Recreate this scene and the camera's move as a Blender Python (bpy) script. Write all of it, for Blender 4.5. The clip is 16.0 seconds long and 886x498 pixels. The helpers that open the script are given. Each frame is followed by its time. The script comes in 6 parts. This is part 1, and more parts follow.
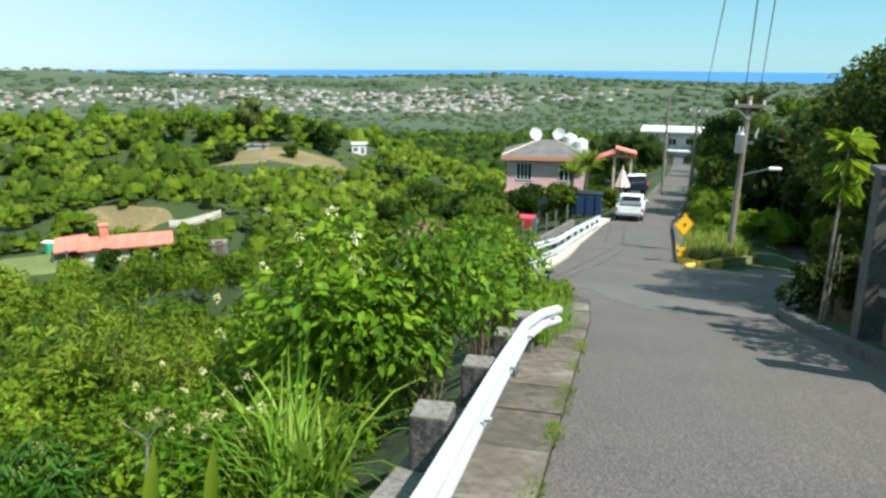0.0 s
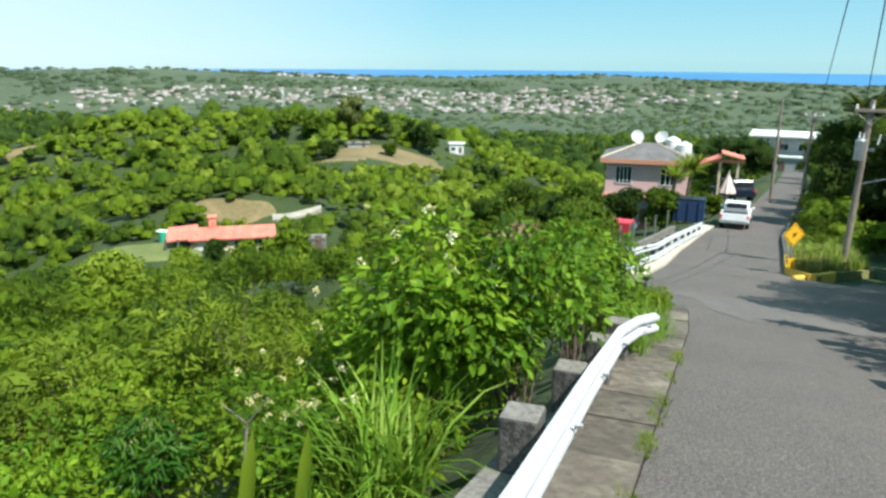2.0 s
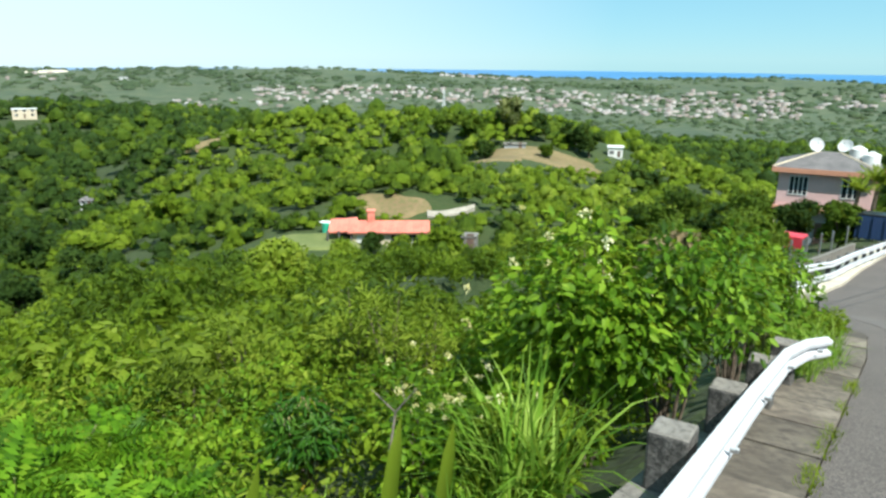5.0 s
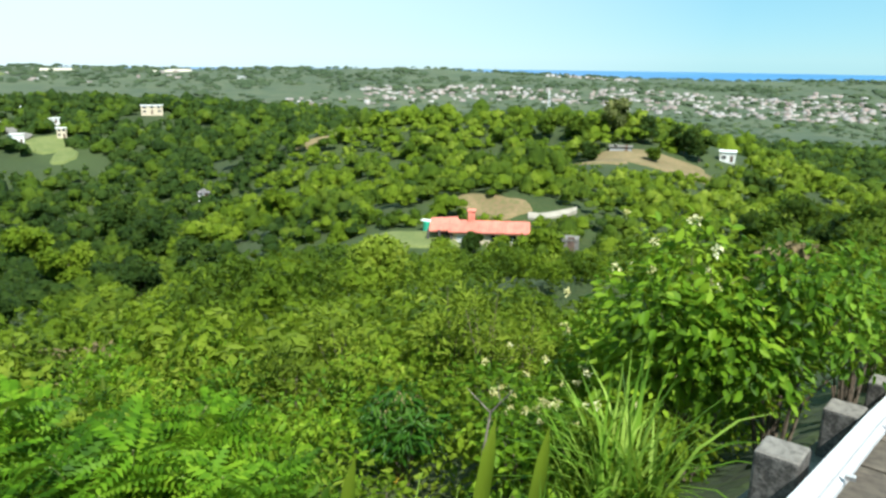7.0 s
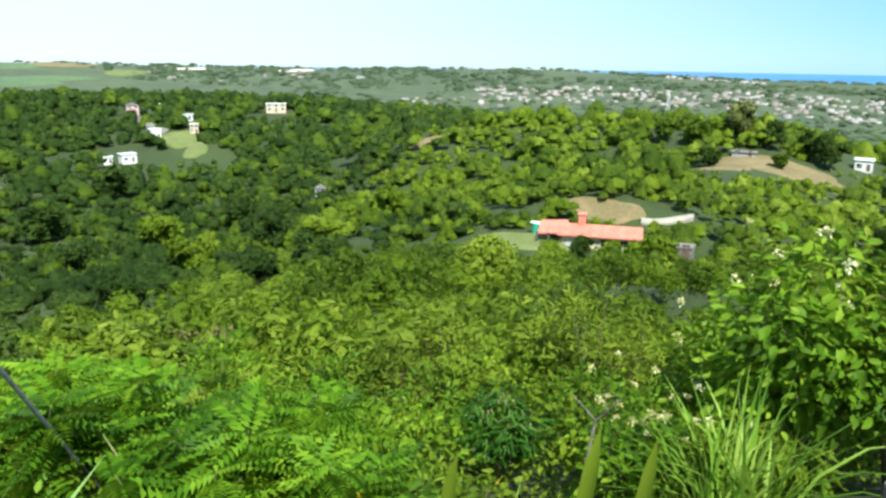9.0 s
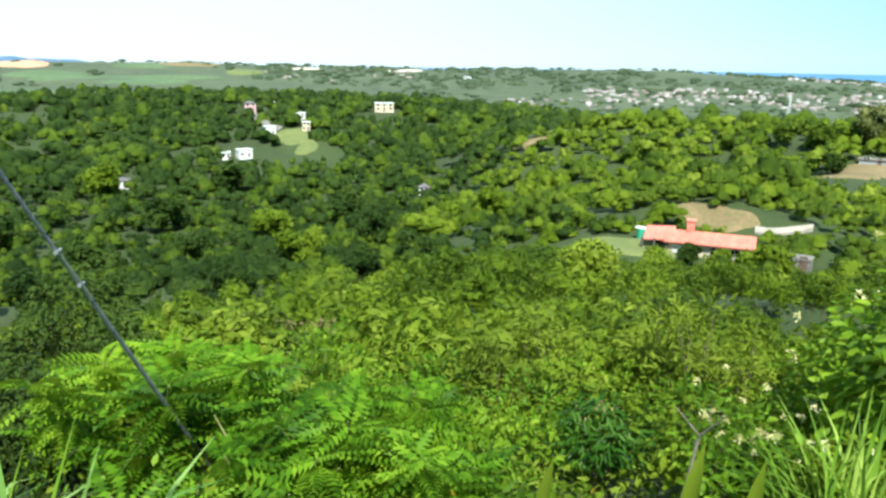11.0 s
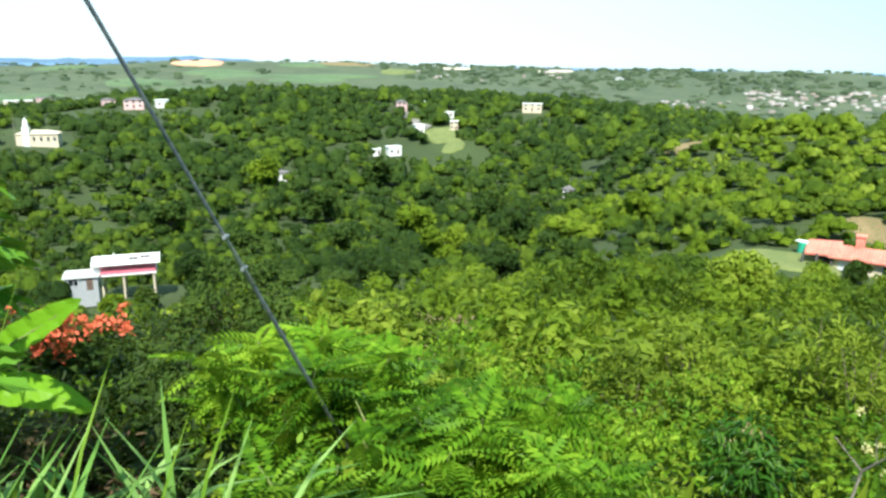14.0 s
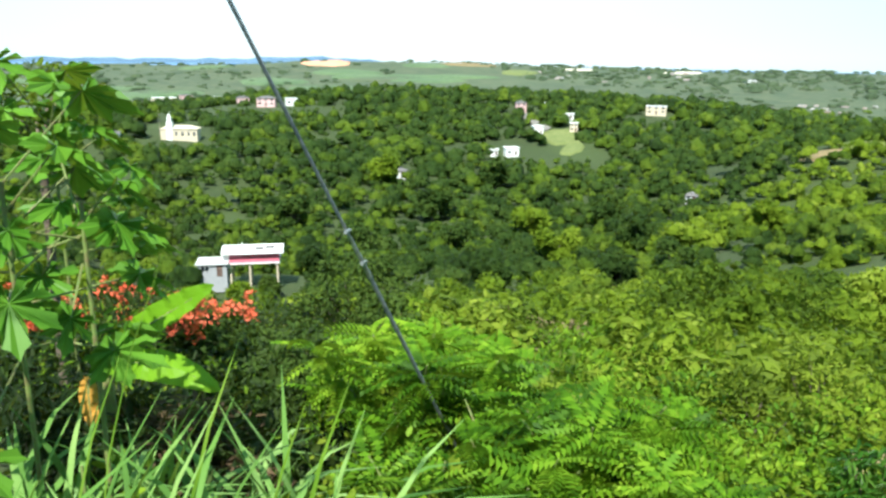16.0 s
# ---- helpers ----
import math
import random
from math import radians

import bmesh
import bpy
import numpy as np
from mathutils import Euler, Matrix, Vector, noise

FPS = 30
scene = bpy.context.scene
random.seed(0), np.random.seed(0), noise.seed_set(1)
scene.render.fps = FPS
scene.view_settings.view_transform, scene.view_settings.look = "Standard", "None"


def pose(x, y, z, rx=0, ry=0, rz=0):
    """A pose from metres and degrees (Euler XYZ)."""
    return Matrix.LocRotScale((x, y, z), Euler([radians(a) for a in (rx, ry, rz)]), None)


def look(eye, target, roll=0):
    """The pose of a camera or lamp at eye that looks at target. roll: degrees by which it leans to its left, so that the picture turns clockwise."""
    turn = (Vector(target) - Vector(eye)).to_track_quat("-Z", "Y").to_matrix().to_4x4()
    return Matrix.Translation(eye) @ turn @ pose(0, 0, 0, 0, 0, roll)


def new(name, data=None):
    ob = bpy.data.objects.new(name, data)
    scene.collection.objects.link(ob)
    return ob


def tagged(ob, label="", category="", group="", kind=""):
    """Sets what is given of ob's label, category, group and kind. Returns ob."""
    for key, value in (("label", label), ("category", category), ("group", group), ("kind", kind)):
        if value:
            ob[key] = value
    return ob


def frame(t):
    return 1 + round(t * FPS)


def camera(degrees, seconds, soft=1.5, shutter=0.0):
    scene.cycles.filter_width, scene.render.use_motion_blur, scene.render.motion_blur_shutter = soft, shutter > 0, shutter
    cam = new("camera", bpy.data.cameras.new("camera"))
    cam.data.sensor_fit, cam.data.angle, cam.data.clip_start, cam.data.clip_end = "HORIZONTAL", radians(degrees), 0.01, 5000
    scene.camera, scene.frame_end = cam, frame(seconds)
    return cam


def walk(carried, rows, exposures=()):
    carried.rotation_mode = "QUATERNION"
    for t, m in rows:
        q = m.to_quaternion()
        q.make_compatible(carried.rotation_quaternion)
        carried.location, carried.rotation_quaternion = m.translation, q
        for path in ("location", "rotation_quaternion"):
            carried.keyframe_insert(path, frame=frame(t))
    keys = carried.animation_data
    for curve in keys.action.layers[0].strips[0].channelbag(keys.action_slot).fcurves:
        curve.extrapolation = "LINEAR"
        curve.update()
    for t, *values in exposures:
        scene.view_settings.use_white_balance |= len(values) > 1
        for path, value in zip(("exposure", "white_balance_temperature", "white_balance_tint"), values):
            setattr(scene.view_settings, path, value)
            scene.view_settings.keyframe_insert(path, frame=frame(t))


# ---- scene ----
# ---------------------------------------------------------------- camera
EYE = 1.75      # lens height over the road
ARM = 0.086     # lens ahead of the tripod's axis
EXPO = 0.95
cam = camera(62.4, 16.0, soft=2.7)
# seconds, turn to the left, tilt, lean (degrees)
PAN = (
    (0.0, 0.00, -14.67, 0.24),
    (0.5, 1.55, -14.68, 0.26),
    (1.0, 3.73, -14.69, 0.28),
    (1.5, 5.63, -14.69, 0.30),
    (2.0, 7.57, -14.68, 0.38),
    (2.5, 9.46, -14.69, 0.39),
    (3.0, 11.35, -14.70, 0.42),
    (3.5, 13.39, -14.71, 0.46),
    (4.0, 15.51, -14.71, 0.48),
    (6.5, 25.82, -14.72, 0.57),
    (7.0, 27.74, -14.74, 0.60),
    (7.5, 29.62, -14.73, 0.65),
    (8.0, 31.91, -14.75, 0.66),
    (8.5, 34.24, -14.76, 0.69),
    (9.0, 36.46, -14.78, 0.68),
    (11.5, 46.72, -14.85, 0.77),
    (12.0, 48.81, -14.87, 0.81),
    (12.5, 50.28, -14.89, 0.79),
    (13.0, 51.66, -14.93, 0.78),
    (13.5, 53.64, -14.94, 0.79),
    (14.0, 55.93, -14.96, 0.80),
    (14.5, 58.27, -14.99, 0.78),
    (15.0, 60.85, -15.01, 0.75),
    (15.5, 63.10, -15.00, 0.84),
    (16.0, 65.10, -15.03, 0.87),
)


def pan_row(t, turn, tilt, lean):
    a, e = radians(turn), radians(tilt)
    eye = Vector((-math.sin(a) * ARM, math.cos(a) * ARM, EYE))
    way = Vector((-math.sin(a) * math.cos(e), math.cos(a) * math.cos(e), math.sin(e)))
    return t, look(eye, eye + way * 10, lean)


walk(cam, [pan_row(*r) for r in PAN], exposures=[(0.0, EXPO - 0.17, 6150, 6), (5.0, EXPO - 0.16, 6150, 6), (10.0, EXPO, 6150, 6), (16.0, EXPO + 0.13, 6150, 6)])

# ---------------------------------------------------------------- light
SUN_AZ, SUN_EL = -128.0, 54.0      # degrees to the left of +y, and up
world = bpy.data.worlds.new("world")
scene.world = world
world.use_nodes = True
wn = world.node_tree
sky = wn.nodes.new("ShaderNodeTexSky")
sky.sky_type = 'NISHITA'
sky.sun_disc = False
sky.sun_elevation = radians(SUN_EL)
sky.sun_rotation = radians(-SUN_AZ)
sky.altitude = 50
sky.air_density = 0.75
sky.dust_density = 0.05
sky.ozone_density = 3.5
haze = wn.nodes.new("ShaderNodeMix")          # thin tropical haze over the clear sky
haze.data_type = 'RGBA'
haze.inputs[0].default_value = 0.6
haze.inputs[7].default_value = (3.5, 7.9, 9.2, 1)
wn.links.new(sky.outputs[0], haze.inputs[6])
veil = wn.nodes.new("ShaderNodeMix")          # bright thin cloud over the inland side
veil.data_type = 'RGBA'
veil.inputs[7].default_value = (9.6, 10.6, 11.0, 1)
wco = wn.nodes.new("ShaderNodeTexCoord")
dot = wn.nodes.new("ShaderNodeVectorMath")
dot.operation = 'DOT_PRODUCT'
dot.inputs[1].default_value = (-0.93, 0.33, 0.15)
span = wn.nodes.new("ShaderNodeMapRange")
span.inputs[1].default_value, span.inputs[2].default_value, span.inputs[4].default_value = 0.45, 1.0, 0.8
wn.links.new(wco.outputs["Generated"], dot.inputs[0])
wn.links.new(dot.outputs["Value"], span.inputs[0])
wn.links.new(span.outputs[0], veil.inputs[0])
wn.links.new(haze.outputs[2], veil.inputs[6])
wn.links.new(veil.outputs[2], wn.nodes["Background"].inputs[0])
wn.nodes["Background"].inputs[1].default_value = 0.062
sun = new("sun", bpy.data.lights.new("sun", 'SUN'))
sun.data.energy = 5.0
sun.data.angle = radians(0.55)
sun.data.color = (1.0, 0.96, 0.88)
sa, se = radians(SUN_AZ), radians(SUN_EL)
sun_dir = Vector((-math.sin(sa) * math.cos(se), math.cos(sa) * math.cos(se), math.sin(se)))
sun.matrix_world = look(sun_dir * 200, (0, 0, 0))


# ---------------------------------------------------------------- materials
def material(name):
    m = bpy.data.materials.new(name)
    m.use_nodes = True
    nt = m.node_tree
    return m, nt, nt.nodes["Principled BSDF"]


def node(nt, kind, **kw):
    n = nt.nodes.new(kind)
    for k, v in kw.items():
        n.inputs[k.replace("_", " ")].default_value = v
    return n


def ramp(nt, fac, stops):
    n = nt.nodes.new("ShaderNodeValToRGB")
    while len(n.color_ramp.elements) < len(stops):
        n.color_ramp.elements.new(0.5)
    for e, (p, c) in zip(n.color_ramp.elements, stops):
        e.position, e.color = p, (*c, 1)
    nt.links.new(fac, n.inputs[0])
    return n.outputs[0]


def mix(nt, fac, a, b, blend='MIX'):
    n = nt.nodes.new("ShaderNodeMix")
    n.data_type, n.blend_type = 'RGBA', blend
    for sock, v in ((n.inputs[0], fac), (n.inputs[6], a), (n.inputs[7], b)):
        if isinstance(v, (int, float)):
            sock.default_value = v
        elif isinstance(v, tuple):
            sock.default_value = (*v, 1)
        else:
            nt.links.new(v, sock)
    return n.outputs[2]


def surface(name, a, b, c=None, scale=3.0, fine=40.0, rough=0.8, metal=0.0, bump=0.3, bump_scale=None, depth=0.02, spread=(0.35, 0.65), vary=0.0):
    """Two tones in broad stains, a third in fine grain, with relief."""
    m, nt, p = material(name)
    co = nt.nodes.new("ShaderNodeTexCoord").outputs["Object"]
    n1 = node(nt, "ShaderNodeTexNoise", Scale=scale, Detail=6.0, Roughness=0.6)
    n2 = node(nt, "ShaderNodeTexNoise", Scale=fine, Detail=4.0, Roughness=0.7)
    for n in (n1, n2):
        nt.links.new(co, n.inputs["Vector"])
    col = ramp(nt, n1.outputs[0], [(spread[0], a), (spread[1], b)])
    if c:
        fac = ramp(nt, n2.outputs[0], [(0.42, (0, 0, 0)), (0.68, (1, 1, 1))])
        col = mix(nt, fac, col, c)
    if vary:
        info = nt.nodes.new("ShaderNodeObjectInfo")
        hsv = nt.nodes.new("ShaderNodeHueSaturation")
        mp = nt.nodes.new("ShaderNodeMapRange")
        mp.inputs[3].default_value, mp.inputs[4].default_value = 1 - vary, 1 + vary
        nt.links.new(info.outputs["Random"], mp.inputs[0])
        nt.links.new(mp.outputs[0], hsv.inputs["Value"])
        nt.links.new(col, hsv.inputs["Color"])
        col = hsv.outputs[0]
    nt.links.new(col, p.inputs["Base Color"])
    p.inputs["Roughness"].default_value, p.inputs["Metallic"].default_value = rough, metal
    if bump:
        b_ = node(nt, "ShaderNodeBump", Strength=bump, Distance=depth)
        if bump_scale:
            n3 = node(nt, "ShaderNodeTexNoise", Scale=bump_scale, Detail=5.0)
            nt.links.new(co, n3.inputs["Vector"])
            nt.links.new(n3.outputs[0], b_.inputs["Height"])
        else:
            nt.links.new(n2.outputs[0], b_.inputs["Height"])
        nt.links.new(b_.outputs[0], p.inputs["Normal"])
    return m


def leafy(name, dark, mid, light, patch=0.25, shine=0.45, through_light=0.35, island=0.45, contrast=1.5, relief=0.0, depth=0.5):
    """Foliage: tone varies from leaf to leaf and in broad patches; some light passes through the blades."""
    m, nt, p = material(name)
    geo = nt.nodes.new("ShaderNodeNewGeometry")
    co = geo.outputs["Position"]
    n1 = node(nt, "ShaderNodeTexNoise", Scale=patch, Detail=3.0)
    nt.links.new(co, n1.inputs["Vector"])
    add = nt.nodes.new("ShaderNodeMath")
    add.operation = 'MULTIPLY_ADD'
    nt.links.new(geo.outputs["Random Per Island"], add.inputs[0])
    add.inputs[1].default_value = island
    sub = nt.nodes.new("ShaderNodeMath")
    sub.operation = 'MULTIPLY_ADD'
    nt.links.new(n1.outputs[0], sub.inputs[0])
    sub.inputs[1].default_value, sub.inputs[2].default_value = contrast, 0.25 - contrast / 2 + 0.25 - island / 2 + 0.0
    nt.links.new(sub.outputs[0], add.inputs[2])
    tone = add.outputs[0]
    if relief:
        # sprays of leaves: fine tone and relief over the broad form of a crown
        n2 = node(nt, "ShaderNodeTexNoise", Scale=relief, Detail=5.0, Roughness=0.7)
        nt.links.new(co, n2.inputs["Vector"])
        fine = nt.nodes.new("ShaderNodeMath")
        fine.operation = 'MULTIPLY_ADD'
        nt.links.new(n2.outputs[0], fine.inputs[0])
        fine.inputs[1].default_value = 1.1
        off = nt.nodes.new("ShaderNodeMath")
        off.operation = 'SUBTRACT'
        nt.links.new(tone, off.inputs[0])
        off.inputs[1].default_value = 0.55
        nt.links.new(off.outputs[0], fine.inputs[2])
        tone = fine.outputs[0]
        bu = node(nt, "ShaderNodeBump", Strength=1.0, Distance=depth)
        nt.links.new(n2.outputs[0], bu.inputs["Height"])
        nt.links.new(bu.outputs[0], p.inputs["Normal"])
    col = ramp(nt, tone, [(0.15, dark), (0.5, mid), (0.9, light)])
    nt.links.new(col, p.inputs["Base Color"])
    p.inputs["Roughness"].default_value = shine
    p.inputs["Specular IOR Level"].default_value = 0.10
    tr = nt.nodes.new("ShaderNodeBsdfTranslucent")
    tcol = mix(nt, 0.6, col, (0.36, 0.44, 0.03))
    nt.links.new(tcol, tr.inputs[0])
    ms = nt.nodes.new("ShaderNodeMixShader")
    ms.inputs[0].default_value = through_light
    nt.links.new(p.outputs[0], ms.inputs[1])
    nt.links.new(tr.outputs[0], ms.inputs[2])
    nt.links.new(ms.outputs[0], nt.nodes["Material Output"].inputs[0])
    return m


ASPHALT = surface("asphalt", (0.046, 0.038, 0.034), (0.077, 0.063, 0.055), (0.20, 0.168, 0.148), 0.4, 48, 0.85, bump=0.6, depth=0.012)
CONCRETE = surface("weathered_concrete", (0.15, 0.135, 0.115), (0.27, 0.25, 0.22), (0.10, 0.09, 0.08), 2.2, 25, 0.9, bump=0.4)
DARK_CONCRETE = surface("dark_concrete", (0.035, 0.033, 0.030), (0.095, 0.088, 0.08), (0.14, 0.13, 0.12), 3.0, 30, 0.95, bump=0.5)
EARTH = surface("ground_cover", (0.018, 0.034, 0.005), (0.036, 0.060, 0.009), (0.044, 0.058, 0.013), 0.04, 0.8, 0.95, bump=0.6, depth=0.4)
DRY = surface("dry_grass", (0.17, 0.115, 0.055), (0.26, 0.18, 0.09), (0.11, 0.11, 0.035), 0.12, 1.2, 0.95, bump=0.6, depth=0.2)
LAWN = surface("lawn", (0.115, 0.14, 0.035), (0.18, 0.195, 0.06), (0.085, 0.115, 0.026), 0.2, 3.0, 0.95, bump=0.4, depth=0.05)
SEA = surface("sea_water", (0.03, 0.14, 0.34), (0.05, 0.19, 0.42), None, 0.002, 0.02, 0.35, bump=0.1, depth=0.3)
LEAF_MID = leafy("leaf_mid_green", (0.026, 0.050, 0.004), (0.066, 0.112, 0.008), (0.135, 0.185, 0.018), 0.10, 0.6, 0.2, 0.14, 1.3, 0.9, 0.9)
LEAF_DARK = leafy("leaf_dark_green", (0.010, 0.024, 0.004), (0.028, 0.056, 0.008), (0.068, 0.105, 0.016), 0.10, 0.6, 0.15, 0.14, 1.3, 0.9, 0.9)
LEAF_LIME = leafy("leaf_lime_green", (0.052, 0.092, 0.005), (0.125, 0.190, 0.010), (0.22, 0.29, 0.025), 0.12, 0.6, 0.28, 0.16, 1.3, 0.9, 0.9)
# dark leaf green, deepened so that its colour stands for shade
LEAF_DEEP = leafy("leaf_deep_shade_green", (0.005, 0.012, 0.003), (0.016, 0.030, 0.006), (0.05, 0.075, 0.015), 0.35, 0.5, 0.15, 0.3, 1.7)
# far leaves and plain: distance haze painted in by greying the green
LEAF_FAR = leafy("leaf_far_hazed_green", (0.036, 0.058, 0.030), (0.058, 0.086, 0.044), (0.088, 0.116, 0.056), 0.010, 0.8, 0.1, 0.08, 1.2, 0.12, 3.0)
PLAIN = surface("plain_hazed_fields_woods", (0.036, 0.058, 0.029), (0.064, 0.089, 0.040), (0.092, 0.104, 0.051), 0.007, 0.035, 0.95, bump=0.5, depth=3.0)


# ---------------------------------------------------------------- building helpers
def part(name, bm, mat, parent=None, label=""):
    me = bpy.data.meshes.new(name)
    bm.to_mesh(me)
    bm.free()
    me.materials.append(mat)
    ob = new(name, me)
    ob.parent = parent
    return tagged(ob, label)


def raw(name, verts, faces, mat, parent=None, smooth=False, label=""):
    me = bpy.data.meshes.new(name)
    me.from_pydata(verts, [], faces)
    me.materials.append(mat)
    if smooth:
        me.polygons.foreach_set("use_smooth", [True] * len(me.polygons))
    ob = new(name, me)
    ob.parent = parent
    return tagged(ob, label)


def base(name, x, y, z, turn=0.0):
    e = new(name)
    e.matrix_world = pose(x, y, z, 0, 0, turn)
    return e


def box(bm, x0, x1, y0, y1, z0, z1, bevel=0.0):
    g = bmesh.ops.create_cube(bm, size=1.0, matrix=Matrix.Translation(((x0 + x1) / 2, (y0 + y1) / 2, (z0 + z1) / 2)) @ Matrix.Diagonal((x1 - x0, y1 - y0, z1 - z0, 1)))
    if bevel:
        ed = list({e for v in g["verts"] for e in v.link_edges})
        bmesh.ops.bevel(bm, geom=ed, offset=bevel, segments=2, affect='EDGES', profile=0.5)
    return bm


def boxes(*dims, bevel=0.0):
    bm = bmesh.new()
    for d in dims:
        box(bm, *d, bevel=bevel)
    return bm


def tube(bm, a, b, r0, r1, n=8):
    a, b = Vector(a), Vector(b)
    m = Matrix.Translation((a + b) / 2) @ (b - a).to_track_quat('Z', 'Y').to_matrix().to_4x4()
    bmesh.ops.create_cone(bm, cap_ends=True, segments=n, radius1=r0, radius2=r1, depth=(b - a).length, matrix=m)
    return bm


def tubes(*rows, n=8):
    bm = bmesh.new()
    for a, b, r0, r1 in rows:
        tube(bm, a, b, r0, r1, n)
    return bm


def polar(az, d, z=0.0):
    a = radians(az)
    return Vector((-math.sin(a) * d, math.cos(a) * d, z))


# ---------------------------------------------------------------- lie of the land
ROAD_TURN = -14.0
RU = np.array([math.sin(radians(14)), math.cos(radians(14))])
RV = np.array([RU[1], -RU[0]])
# the road's middle: distance along, offset to the right, height
ROAD_U = np.array([-60, -20, 0, 8, 16, 25, 41, 60, 90, 140, 230, 400])
ROAD_V = np.array([4.0, 2.2, 1.5, 1.4, 0.9, 0.4, 1.0, 3.3, 6.2, 10, 20, 45])
ROAD_Z = np.array([11.5, 4.0, 0.0, -1.6, -3.2, -5.0, -7.3, -8.9, -11.6, -17, -30, -52])


def road_at(u):
    v, z = np.interp(u, ROAD_U, ROAD_V), np.interp(u, ROAD_U, ROAD_Z)
    return RU[0] * u + RV[0] * v, RU[1] * u + RV[1] * v, z


def road_line():
    us = np.array([-60, -20, 0, 8, 16, 25, 41, 60, 90, 140, 230, 400])
    x, y, z = road_at(us)
    return [(a, b, c) for a, b, c in zip(x, y, z)]


def P(az, d, z):
    v = polar(az, d)
    return (v.x, v.y, z)


# crest lines with the fall of their sides and the roundness of their tops
RIDGES = [
    (road_line(), 0.44, 3.0),
    ([(-1.5, 2, -1.0), (-8, 15, -5.0), (-24, 48, -15.5), (-40, 84, -26.5), (-48, 104, -28.5), P(23.5, 138, -22.3), P(20, 165, -24.5), P(14, 235, -29), P(14.5, 285, -24)], 0.30, 10.0),
    ([P(5, 250, -36), P(14.5, 285, -24), P(22, 290, -25), P(30, 300, -26), P(35.4, 300, -27.5), P(38.2, 280, -35), P(41.8, 250, -42), P(44.6, 215, -48), P(47.4, 180, -52)], 0.33, 14.0),
    ([P(28, 285, -26), P(28, 240, -33), P(29, 200, -40), P(31, 165, -45)], 0.38, 10.0),
    ([P(36, 620, -46), P(49, 490, -30), P(64, 520, -27), P(75, 500, -29), P(86, 410, -33), P(97, 380, -35)], 0.16, 40.0),
    ([P(104, 45, -9), P(104, 140, -34), P(97, 240, -44)], 0.40, 10.0),
    ([P(-30, 2200, -70), P(-10, 2100, -66), P(-6, 2050, -58), P(-3, 2000, -43), P(0, 2020, -50), P(6, 2000, -56), P(12, 2000, -52), P(20, 1900, -42), P(30, 1800, -27), P(38, 1800, -29), P(47, 1800, -32), P(55, 1900, -30), P(64, 1900, -24), P(72, 1900, -28), P(84, 2000, -40), P(96, 2100, -42), P(112, 2300, -50)], 0.055, 60.0),
    ([P(71.5, 1800, -25), P(75.5, 1800, -23), P(77, 1820, -32)], 0.20, 18.0),
]


def seg_height(x, y, line, fall, rnd):
    best = np.full(x.shape, -1e9)
    for (ax, ay, az), (bx, by, bz) in zip(line[:-1], line[1:]):
        dx, dy = bx - ax, by - ay
        t = np.clip(((x - ax) * dx + (y - ay) * dy) / (dx * dx + dy * dy), 0, 1)
        d = np.hypot(x - ax - t * dx, y - ay - t * dy)
        best = np.maximum(best, az + t * (bz - az) - fall * (np.sqrt(d * d + rnd * rnd) - rnd))
    return best


def wave(x, y, s, seed):
    r = np.random.RandomState(seed)
    out = np.zeros(np.shape(x))
    for k in range(7):
        a, ph, f = r.uniform(0, 6.28), r.uniform(0, 6.28), s * (0.6 + 0.35 * k)
        out = out + np.sin(f * (x * math.cos(a) + y * math.sin(a)) + ph) / (1 + 0.5 * k)
    return out / 3


def ground(x, y):
    x, y = np.asarray(x, float), np.asarray(y, float)
    d = np.hypot(x, y)
    z = -54 - 22 * np.clip((d - 420) / 450, 0, 1) ** 1.0 + np.clip(d / 400, 0, 1) * 2.0 * wave(x, y, 0.012, 3)
    z = np.where(d > 2300, -76 - 8 * np.clip((d - 2300) / 300, 0, 1), z)
    for line, fall, rnd in RIDGES:
        h = seg_height(x, y, line, fall, rnd)
        k = 3.0 + 0.01 * d
        z = np.where(h > z - 6 * k, np.maximum(z, h) + k * 0.35 * np.exp(-np.abs(z - h) / k), z)
    z = z + np.clip((d - 10) / 60, 0, 1) * 0.9 * wave(x, y, 0.06, 5)
    z = terraced(x, y, hollowed(x, y, z))
    # the road's bench, cut flat
    u, v = x * RU[0] + y * RU[1], x * RV[0] + y * RV[1]
    rv, rz = np.interp(u, ROAD_U, ROAD_V), np.interp(u, ROAD_U, ROAD_Z)
    off = v - rv
    left = np.clip((-off - 2.9) / 1.6, 0, 1)
    right = np.clip((off - 5.5) / 4.0, 0, 1)
    w = np.maximum(np.where(off < 0, left, right), np.clip((u - 120) / 40, 0, 1))
    bank = rz - 0.12 - 0.5 * np.clip(-off - 2.9, 0, 3) 
    return bank * (1 - w) + np.minimum(z, np.where((off < 0) & (off > -14) & (u > -20) & (u < 110), rz - 0.9 - 0.2 * (-off - 4.5), 1e9)) * w


def gz(x, y):
    return float(ground(np.array([x]), np.array([y]))[0])


def terraced(x, y, z):
    """Levelled ground under the houses on the slopes."""
    for az, d, level, rad in ((24.4, 116, -27.6, 13.0), (30.0, 113, -26.4, 10.0), (80.1, 136, -41.0, 10.0)):
        px, py, _ = P(az, d, 0)
        w = np.clip(1.6 - np.hypot(x - px, y - py) / rad, 0, 1)
        z = z * (1 - w) + level * w
    return z


